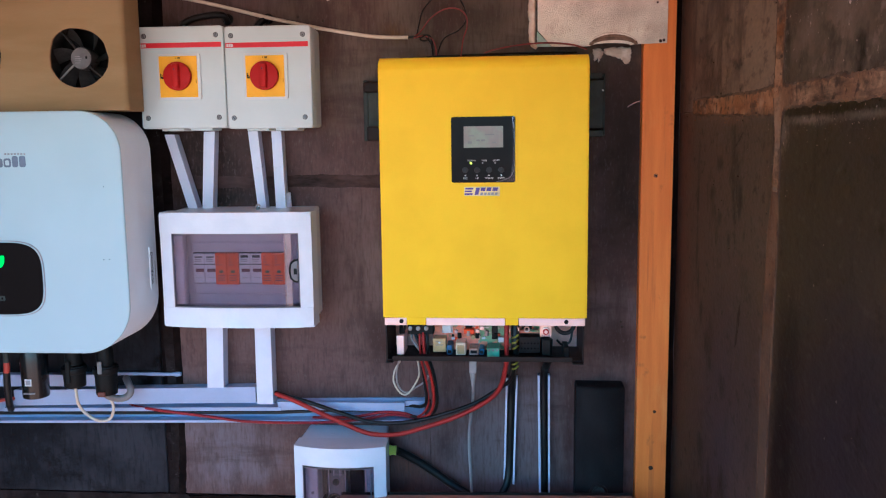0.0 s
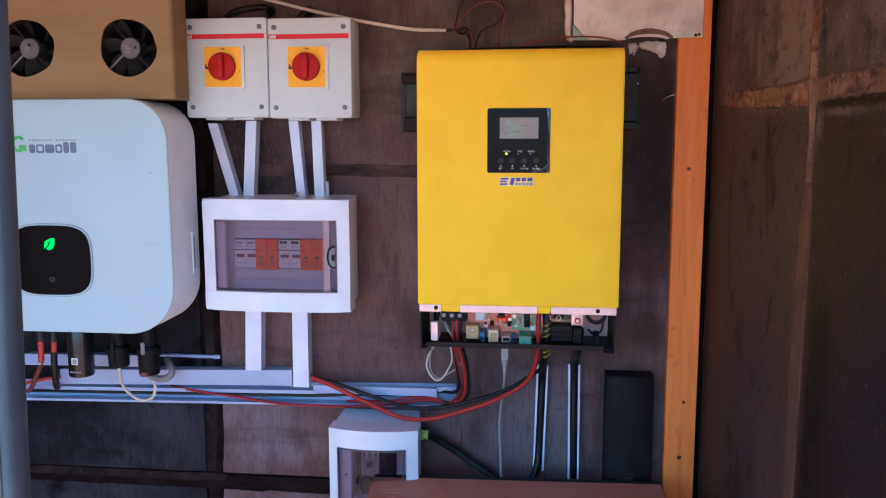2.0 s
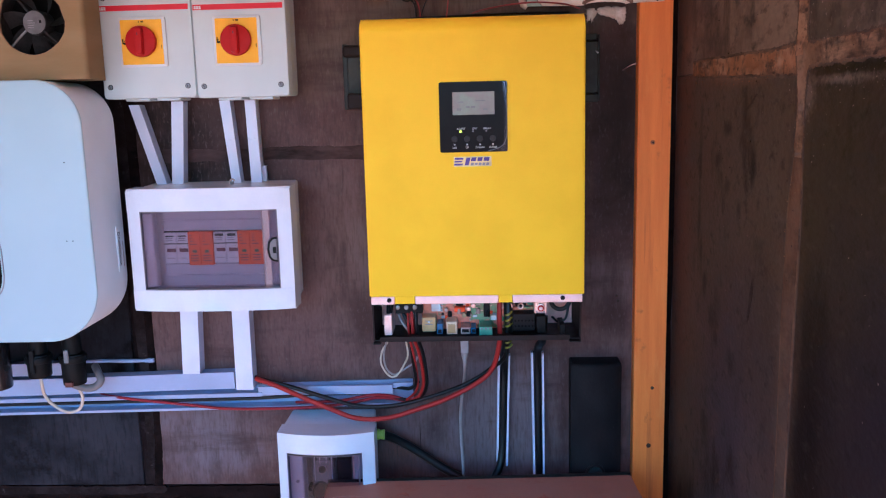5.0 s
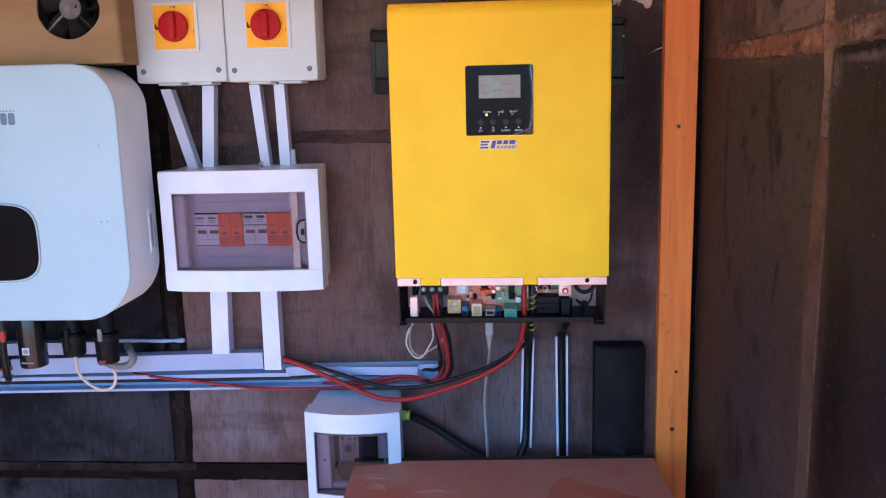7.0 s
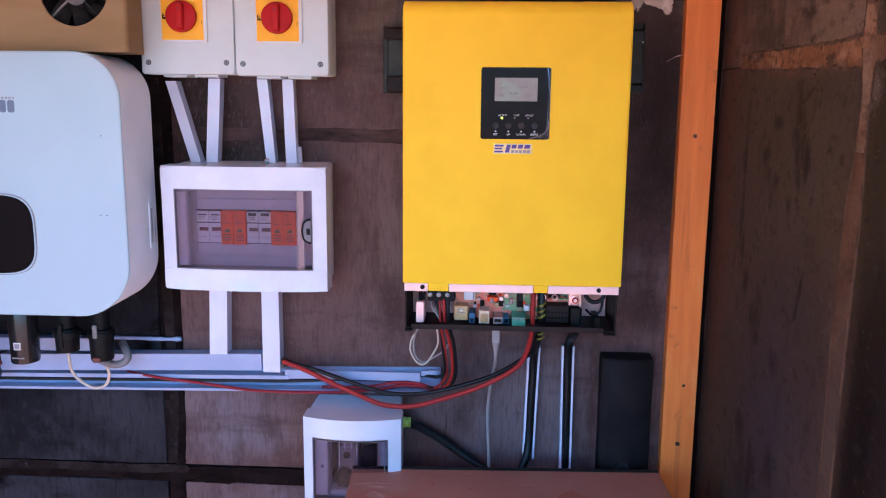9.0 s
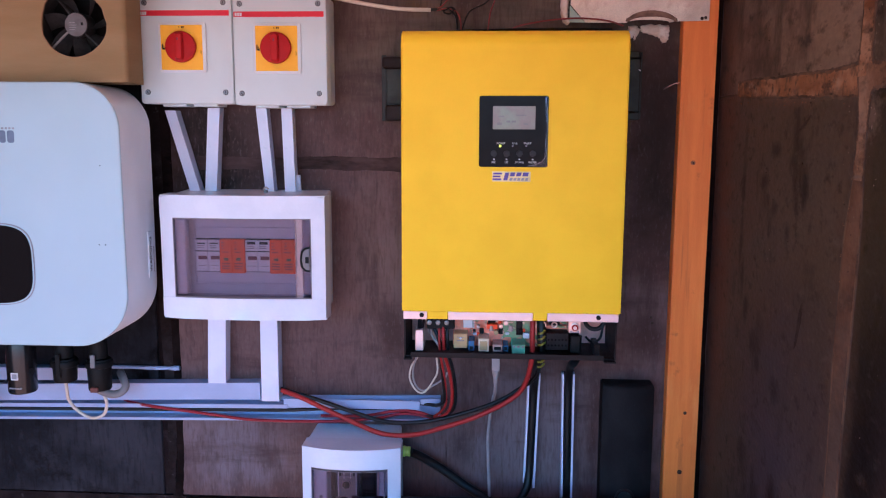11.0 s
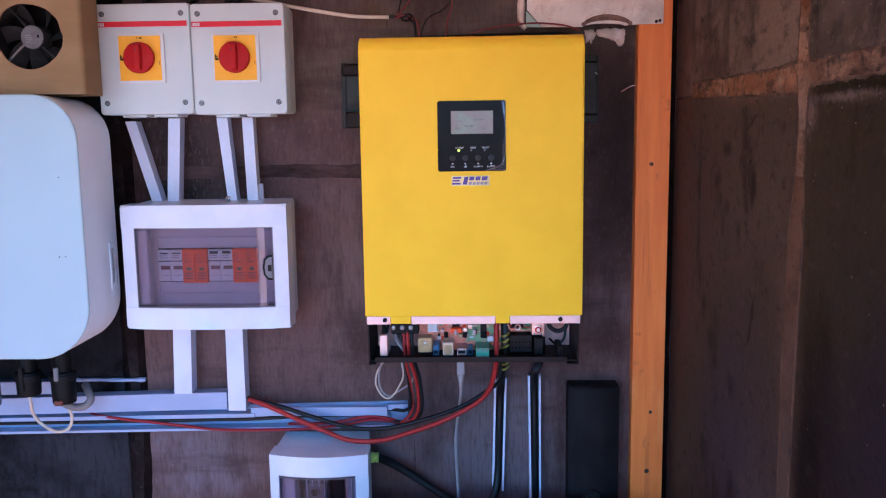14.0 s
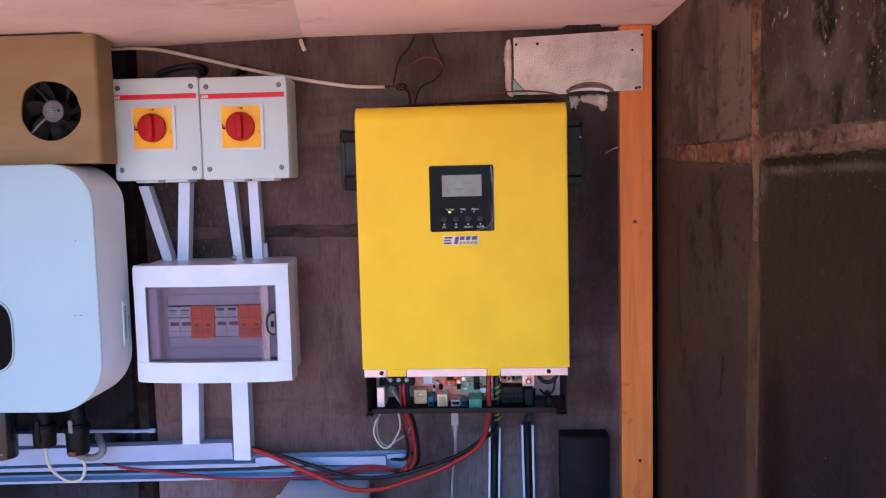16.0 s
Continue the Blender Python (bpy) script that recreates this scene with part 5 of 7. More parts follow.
cable("solar_cable", [(-0.7701, 1.252, 1.240), (-0.7722, 1.254, 1.220), (-0.7745, 1.258, 1.200), (-0.7790, 1.266, 1.182), (-0.7900, 1.286, 1.166)], 0.0056, M_WIREBLK, "thick black solar cable below the white inverter")
cable("red_wire", [(-0.8600, 1.296, 1.166), (-0.8430, 1.292, 1.172), (-0.8150, 1.292, 1.178), (-0.7900, 1.297, 1.181)], 0.0030, M_SLEEVE, "red wire entering the trunking end")
solo("cable_tie", drum((-0.7975, 1.2530, 1.2185), 0.0052, 0.0040, "z", 12, bevel=0.001), M_WIREWHITE, "cream cable tie round the brown cable", "cable tie")

# ---- cardboard box with fans ----
card = thing("cardboard_box", (-0.70, 1.25, 1.657), "brown cardboard box with two round cut-outs for fans", "box")
CX0, CX1, CY, CZ0, CZ1 = -0.905, -0.5070, 1.186, 1.6555, 1.8385
FANS = ((-0.5775, 1.7315), (-0.7400, 1.7330))
def hole_line(cx, cz, r, seed, n=40):
    rnd = random.Random(seed)
    ph = [rnd.uniform(0, 6.28) for _ in range(4)]
    return [(cx + r * math.cos(a) * (1 + 0.035 * math.sin(3 * a + ph[0]) + 0.02 * math.sin(7 * a + ph[1]) + 0.016 * rnd.uniform(-1, 1)), cz + 0.98 * r * math.sin(a) * (1 + 0.03 * math.sin(2 * a + ph[2]) + 0.02 * math.sin(5 * a + ph[3]))) for a in (2 * math.pi * k / n for k in range(n))]
def square_line(x0, x1, z0, z1, cx, cz, n=40):
    out = []
    for k in range(n):
        a = 2 * math.pi * k / n
        c, s = math.cos(a), math.sin(a)
        t = min((x1 - cx) / c if c > 1e-9 else ((x0 - cx) / c if c < -1e-9 else 1e9), (z1 - cz) / s if s > 1e-9 else ((z0 - cz) / s if s < -1e-9 else 1e9))
        out.append((cx + t * c, cz + t * s))
    for corner in ((x0, z0), (x1, z0), (x1, z1), (x0, z1)):
        k = min(range(n), key=lambda i: (out[i][0] - corner[0]) ** 2 + (out[i][1] - corner[1]) ** 2)
        out[k] = corner
    return out
bm = bmesh.new()
xm = -0.6700
for (cx, cz), (x0, x1), sd in ((FANS[0], (xm, CX1 - 0.0060), 3), (FANS[1], (CX0, xm), 8)):
    h, q = hole_line(cx, cz, 0.0448, sd), square_line(x0, x1, CZ0, CZ1, cx, cz)
    rr = []
    for y in (CY, CY + 0.004):
        rr.append([bm.verts.new((x, y, z)) for x, z in h])
        rr.append([bm.verts.new((x, y, z)) for x, z in q])
    n = 40
    for k in range(n):
        j = (k + 1) % n
        bm.faces.new((rr[0][k], rr[0][j], rr[1][j], rr[1][k]))
        bm.faces.new((rr[2][k], rr[3][k], rr[3][j], rr[2][j]))
        bm.faces.new((rr[0][k], rr[2][k], rr[2][j], rr[0][j]))
part("front_panel", bm, M_CARD, card, "cardboard front with two rough round holes")
def card_wall(pts, th):
    return loft([[Vector(p) for p in pts], [Vector(p) + Vector(th) for p in pts]])
for (cx, cz), sd in ((FANS[0], 3), (FANS[1], 8)):
    h = [(x, CY + 0.001, z) for x, z in hole_line(cx, cz, 0.0450, sd)]
    smooth(part("cut_edge", tube(h + [h[0]], 0.0009, 6, 1), M_CARDEDGE, card, "frayed cut edge"), 60)
part("side_panel", card_wall([(CX1, CY + 0.0058, CZ0), (CX1 - 0.0075, 1.256, CZ0), (CX1 - 0.0075, 1.256, CZ1 + 0.001), (CX1, CY + 0.0058, CZ1)], (-0.004, 0, 0)), M_CARD, card)
part("side_panel", card_wall([(CX0, CY + 0.0045, CZ0), (CX0, 1.256, CZ0), (CX0, 1.256, CZ1), (CX0, CY + 0.0045, CZ1)], (0.004, 0, 0)), M_CARD, card)
part("top_panel", card_wall([(CX0, CY + 0.0045, CZ1), (CX1 - 0.004, CY + 0.0062, CZ1), (CX1 - 0.0075, 1.256, CZ1), (CX0, 1.256, CZ1)], (0, 0, -0.004)), M_CARD, card)
part("bottom_panel", card_wall([(CX0, CY + 0.0045, CZ0), (CX1 - 0.004, CY + 0.0062, CZ0), (CX1 - 0.0075, 1.256, CZ0), (CX0, 1.256, CZ0)], (0, 0, 0.004)), M_CARD, card)
fold = [(CX1 - 0.0060 + 0.0062 * math.sin(a), CY - 0.0002 + 0.0062 * (1 - math.cos(a))) for a in (radians(90 * k / 6) for k in range(7))] + [(CX1 - 0.0030, CY + 0.0060), (CX1 - 0.0060, CY + 0.0030)]
smooth(part("corner_fold", loft([[(x, y, CZ0) for x, y in fold], [(x, y, CZ1) for x, y in fold]]), M_CARD, card, "rounded corner fold"), 60)


def fan(cx, cz, turn):
    f = thing("cooling_fan", (cx, 1.215, cz), "black axial fan with a grey hub label behind the cardboard", "fan", "fans in the box")
    rr = [[(cx + r * math.cos(a), y, cz + r * math.sin(a)) for a in (2 * math.pi * k / 36 for k in range(36))] for r, y in ((0.0560, 1.1915), (0.0560, 1.2290), (0.0520, 1.2290), (0.0500, 1.1915))]
    bm = loft(rr + [rr[0]], caps=False)
    smooth(part("housing", bm, M_FAN, f), 40)
    smooth(part("hub", drum((cx, 1.2080, cz), 0.0165, 0.026, "y", 28, bevel=0.002), M_FAN, f))
    part("hub_label", drum((cx, 1.1946, cz), 0.0152, 0.0008, "y", 28), M_FANLABEL, f, "round grey hub label")
    part("print_mark", flat([(cx - 0.003, cz + 0.004), (cx + 0.003, cz + 0.004), (cx, cz + 0.009)] if turn else [(cx + 0.007, cz - 0.001), (cx + 0.010, cz - 0.001), (cx + 0.010, cz + 0.003), (cx + 0.007, cz + 0.003)], 1.1938, 1.1941), M_BLACK, f)
    for i in range(4):
        part("print_bar", block(cx - 0.009, cx - 0.009 + (0.008 + 0.001 * (i % 3)), 1.1938, 1.1941, cz - 0.007 + 0.003 * i, cz - 0.0062 + 0.003 * i), M_DIMINK, f)
    part("back_plate", drum((cx, 1.2320, cz), 0.056, 0.004, "y", 32), M_BLACK, f)
    for k in range(7):
        a0 = turn + 2 * math.pi * k / 7
        rings = []
        for j in range(6):
            u = j / 5
            r = 0.015 + u * 0.034
            a = a0 + 0.35 * u
            w = 0.30 - 0.02 * j
            rings.append([(cx + r * math.cos(a + s * w), 1.2120 + s * 0.009, cz + r * math.sin(a + s * w)) for s in (-1, -0.3, 0.4, 1)] + [(cx + r * math.cos(a + s * w), 1.2132 + s * 0.009, cz + r * math.sin(a + s * w)) for s in (1, 0.4, -0.3, -1)])
        smooth(part("blade", loft(rings), M_FAN, f))
    for k in range(3):
        a = radians((215, 312, 122)[k])
        bm = tube([(cx + 0.014 * math.cos(a), 1.1985, cz + 0.014 * math.sin(a)), (cx + 0.030 * math.cos(a + 0.05), 1.1985, cz + 0.030 * math.sin(a + 0.05)), (cx + 0.051 * math.cos(a + 0.1), 1.1985, cz + 0.051 * math.sin(a + 0.1))], 0.0016, 6, 3)
        part("strut", bm, M_THICKGREY if k == 0 else M_FAN, f)
    return f


fan(*FANS[0], 0.0)
fan(*FANS[1], 0.7)

# ---- rotary isolators ----
def isolator(x0, x1, z0, z1):
    s = thing("rotary_isolator", ((x0 + x1) / 2, W, z0), "light grey isolator box with a red rotary knob", "switch", "isolators")
    bm = loft([rrect(x0 + 0.001, x1 - 0.001, z0 + 0.001, z1 - 0.001, 0.005, W, 4), rrect(x0, x1, z0, z1, 0.005, 1.2860, 4)])
    smooth(part("back_box", bm, M_BOXGREY, s))
    bm = loft([rrect(x0, x1, z0, z1, 0.005, 1.2850, 4), rrect(x0, x1, z0, z1, 0.005, 1.2640, 4), rrect(x0 + 0.0007, x1 - 0.0007, z0 + 0.0007, z1 - 0.0007, 0.005, 1.2626, 4), rrect(x0 + 0.0022, x1 - 0.0022, z0 + 0.0022, z1 - 0.0022, 0.004, 1.2620, 4)])
    smooth(part("cover", bm, M_BOXGREY, s))
    band = part("red_band", block(x0 + 0.0015, x1 - 0.0035, 1.2616, 1.2622, z1 - 0.0320, z1 - 0.0245), M_REDBAND, s, "red printed band")
    for i in range(3):
        part("print_mark", block(x0 + 0.0035 + 0.0035 * i, x0 + 0.0063 + 0.0035 * i, 1.2613, 1.2616, z1 - 0.0308, z1 - 0.0262), M_INK, band)
    cx, cz = (x0 + x1) / 2 - 0.0025, z0 + 0.0790
    smooth(part("bezel", loft([rrect(cx - 0.0345, cx + 0.0330, cz - 0.0350, cz + 0.0345, 0.003, 1.2625, 3), rrect(cx - 0.0345, cx + 0.0330, cz - 0.0350, cz + 0.0345, 0.003, 1.2590, 3), rrect(cx - 0.0325, cx + 0.0310, cz - 0.0330, cz + 0.0325, 0.003, 1.2580, 3)]), M_BEZEL, s, "raised light grey bezel"))
    pl = part("plate", loft([rrect(cx - 0.0310, cx + 0.0285, cz - 0.0315, cz + 0.0305, 0.001, 1.2590, 3), rrect(cx - 0.0310, cx + 0.0285, cz - 0.0315, cz + 0.0305, 0.001, 1.2575, 3)]), M_SWYEL, s, "yellow plate")
    for a, b, c, d in ((-0.0045, -0.0037, 0.0265, 0.0287), (-0.0010, 0.0006, 0.0265, 0.0287), (0.0012, 0.0026, 0.0265, 0.0287), (-0.0296, -0.0280, -0.0030, 0.0045), (-0.0278, -0.0250, -0.0035, -0.0005), (-0.0275, -0.0262, 0.0005, 0.0020), (0.0262, 0.0268, -0.010, -0.005)):
        part("print_mark", block(cx + a, cx + b, 1.2571, 1.2575, cz + c, cz + d), M_BLACK, pl)
    kx = cx - 0.0010
    knob = smooth(part("knob", drum((kx, 1.2530, cz), 0.0216, 0.0090, "y", 40, 0.0216, bevel=0.002), M_RED, s, "round red rotary knob"))
    rings = []
    for y, k in ((1.2500, 1.0), (1.2440, 0.92), (1.2412, 0.80), (1.2404, 0.60)):
        rings.append([(kx + k * (0.0062 + 0.0022 * abs(math.sin(a)) ** 3) * math.copysign(abs(math.cos(a)) ** 0.5, math.cos(a)), y, cz + (0.2 + 0.8 * k) * 0.0198 * math.copysign(abs(math.sin(a)) ** 0.7, math.sin(a))) for a in (2 * math.pi * (q + 0.5) / 28 for q in range(28))])
    bm = loft(rings)
    smooth(part("grip", bm, M_RED, knob, "raised red grip"))
    part("knob_mark", block(kx - 0.0008, kx + 0.0008, 1.2398, 1.2406, cz + 0.0080, cz + 0.0115), M_DKRED, knob)
    for x in (x0 + 0.0105, x1 - 0.0115):
        for z in (z0 + 0.0165, z1 - 0.0140):
            part("screw_well", drum((x, 1.2618, z), 0.0039, 0.0008, "y", 16), M_GREYBRK, s)
            screw((x, 1.2612, z), 0.0031, s)
    for a, b in ((0.20, 0.46), (0.54, 0.80)):
        part("knockout", block(x0 + a * (x1 - x0), x0 + b * (x1 - x0), 1.2720, 1.3150, z0 - 0.0035, z0 + 0.001, 0.001, 1), M_BOXGREY, s)
    return s


isolator(-0.5215, -0.3865, 1.6290, 1.7835)
isolator(-0.3850, -0.2520, 1.6275, 1.7815)
cable("black_cable", [(-0.475, 1.310, 1.780), (-0.460, 1.308, 1.797), (-0.430, 1.306, 1.804), (-0.404, 1.310, 1.806), (-0.399, 1.318, 1.800), (-0.400, 1.324, 1.795)], 0.0050, M_WIREBLK, "black cable curving into the wall behind the isolators")
cable("black_cable", [(-0.352, 1.312, 1.780), (-0.343, 1.310, 1.792), (-0.335, 1.318, 1.799), (-0.333, 1.326, 1.800)], 0.0055, M_WIREBLK, "black cable curving into the wall behind the isolators")
for x, z in ((-0.3985, 1.8010), (-0.3330, 1.8000)):
    solo("cable_hole", drum((x, W - 0.0005, z), 0.0085, 0.002, "y", 18), M_BLACK, "dark round cable hole in the wall", "hole", kind="structure")
for x, z in ((-0.2850, 1.8020), (-0.2450, 1.7950), (0.2280, 1.3050), (0.2260, 1.3130)):
    solo("wall_screw", drum((x, W - 0.0008, z), 0.0022, 0.002, "y", 10), M_RUST, "small rusty screw in the wall", "screw")

# ---- breaker box ----
db = thing("breaker_box", (-0.37, W, 1.322), "white breaker box with smoked door and surge arresters", "breaker box")
DX0, DX1, DZ0, DZ1 = -0.4885, -0.2520, 1.3235, 1.5015
part("back_box", loft([rrect(DX0 + 0.004, DX1 - 0.0090, DZ0 + 0.004, DZ1 + 0.0010, 0.004, W, 3), rrect(DX0 + 0.003, DX1 - 0.0045, DZ0 + 0.003, DZ1 - 0.0015, 0.004, 1.262, 3)]), M_PVC, db)
def bulge(x):
    u = (x - DX0) / (DX1 - DX0)
    return -0.009 * (1 - (2 * u - 1) ** 2)
OX0, OX1, OZ0, OZ1 = -0.4700, -0.2715, 1.3545, 1.4695
def frame_bar(x0, x1, z0, z1, y0=1.2270, y1=1.2640, n=10):
    return loft([[(x, y0 + bulge(x), z0), (x, y1, z0), (x, y1, z1), (x, y0 + bulge(x), z1)] for x in (x0 + (x1 - x0) * k / n for k in range(n + 1))])
for nm, a in (("top", (DX0, DX1, OZ1, DZ1)), ("bottom", (DX0, DX1, DZ0, OZ0)), ("left", (DX0, OX0, OZ0, OZ1)), ("right", (OX1, DX1, OZ0, OZ1))):
    bm = frame_bar(*a) if nm in ("top", "bottom") else frame_bar(*a, 1.2282)
    if nm in ("top", "bottom"):
        zz = DZ1 if nm == "top" else DZ0
        bmesh.ops.bevel(bm, geom=[e for e in bm.edges if all(abs(v.co.z - zz) < 1e-6 and v.co.y < 1.24 for v in e.verts)], offset=0.003, segments=3, affect="EDGES")
    smooth(part("front_frame", bm, M_PVC, db, "glossy white curved front frame"), 35)
part("inner_panel", block(OX0 - 0.005, OX1 + 0.005, 1.2560, 1.2590, OZ0 - 0.004, OZ1 + 0.004), M_INNER, db, "violet-grey inner cover")
for a in ((-0.4490, -0.3010, 1.4500, 1.4530), (-0.4490, -0.3010, 1.3680, 1.3710), (-0.4510, -0.4480, 1.3680, 1.4530), (-0.3020, -0.2990, 1.3680, 1.4530)):
    part("inner_ridge", block(a[0], a[1], 1.2535, 1.2565, a[2], a[3], 0.0006, 1), M_INNER, db)
part("slot", block(-0.4480, -0.3000, 1.2548, 1.2562, 1.3870, 1.4365), M_BLACK, db, "dark module slot")
part("keyhole", drum((-0.4630, 1.2555, 1.4090), 0.0020, 0.002, "y", 12), M_DIMINK, db)
wid = 0.0182
for k in range(8):
    x0 = -0.4470 + k * 0.01835
    hot = k in (2, 3, 6, 7)
    zt = 1.4360 if hot else 1.4345
    zb = 1.3865 if hot else 1.3885
    mod = part("surge_module" if hot else "breaker_module", block(x0, x0 + wid, 1.2465 if hot else 1.2500, 1.2560, zb, zt, 0.0008, 1), M_ORANGE if hot else M_MODULE, db, "orange surge arrester" if hot else "white breaker module")
    yf = 1.2462 if hot else 1.2497
    if hot:
        part("status_window", block(x0 + 0.0060, x0 + 0.0125, yf - 0.0003, yf + 0.0004, 1.4050, 1.4090), M_OLIVE, mod)
        for i, w in enumerate((0.004, 0.004, 0.005, 0.010)):
            part("print_bar", block(x0 + 0.003, x0 + 0.003 + w, yf - 0.0003, yf + 0.0004, 1.4305 - 0.0045 * i, 1.4317 - 0.0045 * i), M_DKRED, mod)
        for i in range(3):
            part("print_bar", block(x0 + 0.003, x0 + 0.015, yf - 0.0003, yf + 0.0004, 1.3925 + 0.0038 * i, 1.3940 + 0.0038 * i), M_DKRED, mod)
    else:
        part("status_window", block(x0 + 0.0040, x0 + 0.0170, yf - 0.0003, yf + 0.0004, 1.4060, 1.4112), M_DKRED, mod)
        part("notch", block(x0 + 0.0005, x0 + wid - 0.0005, yf - 0.0003, yf + 0.0004, 1.4175, 1.4190), M_GREYBRK, mod)
        part("print_bar", block(x0 + 0.003, x0 + 0.0150, yf - 0.0003, yf + 0.0004, 1.4285, 1.4305 if k < 4 else 1.4325), M_GREYBRK if k < 4 else M_BLACK, mod)
        for i in range(2):
            part("print_bar", block(x0 + 0.003, x0 + 0.0130, yf - 0.0003, yf + 0.0004, 1.4225 + 0.003 * i, 1.4236 + 0.003 * i), M_DIMINK, mod)
        part("print_bar", block(x0 + 0.004, x0 + 0.0150, yf - 0.0003, yf + 0.0004, 1.3965, 1.3972), M_DIMINK, mod)
door = part("door", frame_bar(OX0 + 0.0012, -0.2940, OZ0 + 0.0012, OZ1 - 0.0012, 1.2290, 1.2305, 14), M_SMOKE, db, "smoked transparent door")
door.visible_shadow = False
bm = bmesh.new()
for x0, x1, z0, z1 in ((OX0 + 0.0002, OX1 - 0.0002, OZ1 - 0.0014, OZ1 - 0.0002), (OX0 + 0.0002, OX1 - 0.0002, OZ0 + 0.0002, OZ0 + 0.0014), (OX0 + 0.0002, OX0 + 0.0014, OZ0 + 0.0016, OZ1 - 0.0016), (OX1 - 0.0014, OX1 - 0.0002, OZ0 + 0.0016, OZ1 - 0.0016)):
    part("door_gap", frame_bar(x0, x1, z0, z1, 1.2282, 1.2380 if x1 - x0 > 0.01 else 1.2310), M_LATCH, db)
part("inner_side", block(-0.2880, OX1 + 0.002, 1.2400, 1.2560, OZ0 + 0.003, OZ1 - 0.003, 0.003, 2), M_INNER, db)
part("door_hinge", block(OX0 - 0.002, OX0 + 0.016, 1.2325, 1.2480, OZ0 + 0.003, OZ1 - 0.003, 0.002, 1), M_INNER, db)
la = [(-0.2735, 1.3940), (-0.2735, 1.4300), (-0.2800, 1.4290), (-0.2850, 1.4240), (-0.2872, 1.4120), (-0.2850, 1.4000), (-0.2800, 1.3950)]
part("latch_rim", flat(la, 1.2215, 1.2262), M_BLACK, db, "black latch rim")
latch = part("latch", flat([(-0.2728 + (x + 0.2728) * 0.78, 1.412 + (z - 1.412) * 0.84) for x, z in la], 1.2205, 1.2240), M_LATCH, db, "grey finger latch")
part("latch_slot", block(-0.2790, -0.2740, 1.2198, 1.2208, 1.4070, 1.4160), M_BLACK, latch)
# the door's right edge curls back and catches the light of the clay floor
edge = [(x, 1.2290 + bulge(x) + 0.0085 * ((x + 0.2940) / 0.0210) ** 2) for x in (-0.2940 + 0.0210 * k / 12 for k in range(13))]
bm = loft([[(x, y, z) for x, y in edge] + [(x - 0.0005, y + 0.0012, z) for x, y in edge[::-1]] for z in (OZ0 + 0.0016, OZ1 - 0.0016)])
curl = smooth(part("door_edge", bm, M_DOOREDGE, door, "curved glossy end of the door"), 50)
curl.visible_shadow = False
part("top_hook", tube([(-0.3560, 1.2900, 1.5020), (-0.3540, 1.2880, 1.5065), (-0.3505, 1.2880, 1.5085), (-0.3475, 1.2880, 1.5060)], 0.0012, 6, 4), M_ZINC, db, "small steel hook")
part("top_screw", drum((-0.3505, 1.2850, 1.5020), 0.003, 0.006, "z", 12), M_SCREW, db)

# ---- small meter box ----
sb = thing("socket_box", (-0.22, W, 0.955), "small white box with a curved front and clear door", "electrical box")
SX0, SX1, SZ0, SZ1 = -0.2945, -0.1475, 0.9500, 1.1290
def sbulge(x):
    u = (x - SX0) / (SX1 - SX0)
    return -0.014 * (1 - (2 * u - 1) ** 2)
part("back_box", loft([rrect(SX0 + 0.005, SX1 - 0.007, SZ0, SZ1 + 0.004, 0.004, W, 3), rrect(SX0 + 0.001, SX1 - 0.001, SZ0, SZ1 - 0.001, 0.004, 1.272, 3)]), M_PVC, sb)
def sbar(x0, x1, z0, z1, y0=1.2400, y1=1.2740, n=10):
    return loft([[(x, y0 + sbulge(x), z0), (x, y1, z0), (x, y1, z1), (x, y0 + sbulge(x), z1)] for x in (x0 + (x1 - x0) * k / n for k in range(n + 1))])
PX0, PX1, PZ0, PZ1 = -0.2805, -0.1660, 0.9970, 1.0985
for a in ((SX0, SX1, PZ1, SZ1), (SX0, SX1, SZ0, PZ0), (SX0, PX0, PZ0, PZ1), (PX1, SX1, PZ0, PZ1)):
    smooth(part("front_frame", sbar(*a), M_PVC, sb, "glossy white curved front"), 35)
part("inner_panel", block(PX0 - 0.003, PX1 + 0.003, 1.2790, 1.2810, PZ0, PZ1), M_CHASSIS, sb)
part("inner_side", block(PX0 - 0.002, PX0 + 0.0215, 1.2480, 1.2790, PZ0 + 0.002, PZ1 - 0.002, 0.002, 1), M_INNER, sb, "violet-grey inner side")
part("inner_side", block(PX1 - 0.0150, PX1 + 0.002, 1.2480, 1.2790, PZ0 + 0.002, PZ1 - 0.002, 0.002, 1), M_INNER, sb, "violet-grey inner side")
part("inner_sill", block(PX0 + 0.0220, PX1 - 0.0155, 1.2520, 1.2790, PZ0 + 0.001, PZ0 + 0.0100, 0.002, 1), M_INNER, sb)
part("inner_edge", block(PX1 - 0.0175, PX1 - 0.0155, 1.2500, 1.2780, PZ0 + 0.011, PZ1 - 0.004), M_FLANGE, sb, "pale bright edge")
part("inner_screw", drum((-0.2685, 1.2475, 1.0470), 0.0026, 0.002, "y", 12), M_SCREW, sb)
part("rail", block(-0.2580, -0.1850, 1.2720, 1.2780, 1.0080, 1.0900), M_BLACKGLOSS, sb, "dark glossy inner space")
mod = part("breaker_module", block(-0.2470, -0.2140, 1.2580, 1.2720, 1.0080, 1.0960, 0.002, 1), M_FAINT, sb, "grey breaker module")
smooth(part("module_eye_ring", drum((-0.2320, 1.2578, 1.0620), 0.0085, 0.003, "y", 24, 0.0070), M_DIMINK, mod))
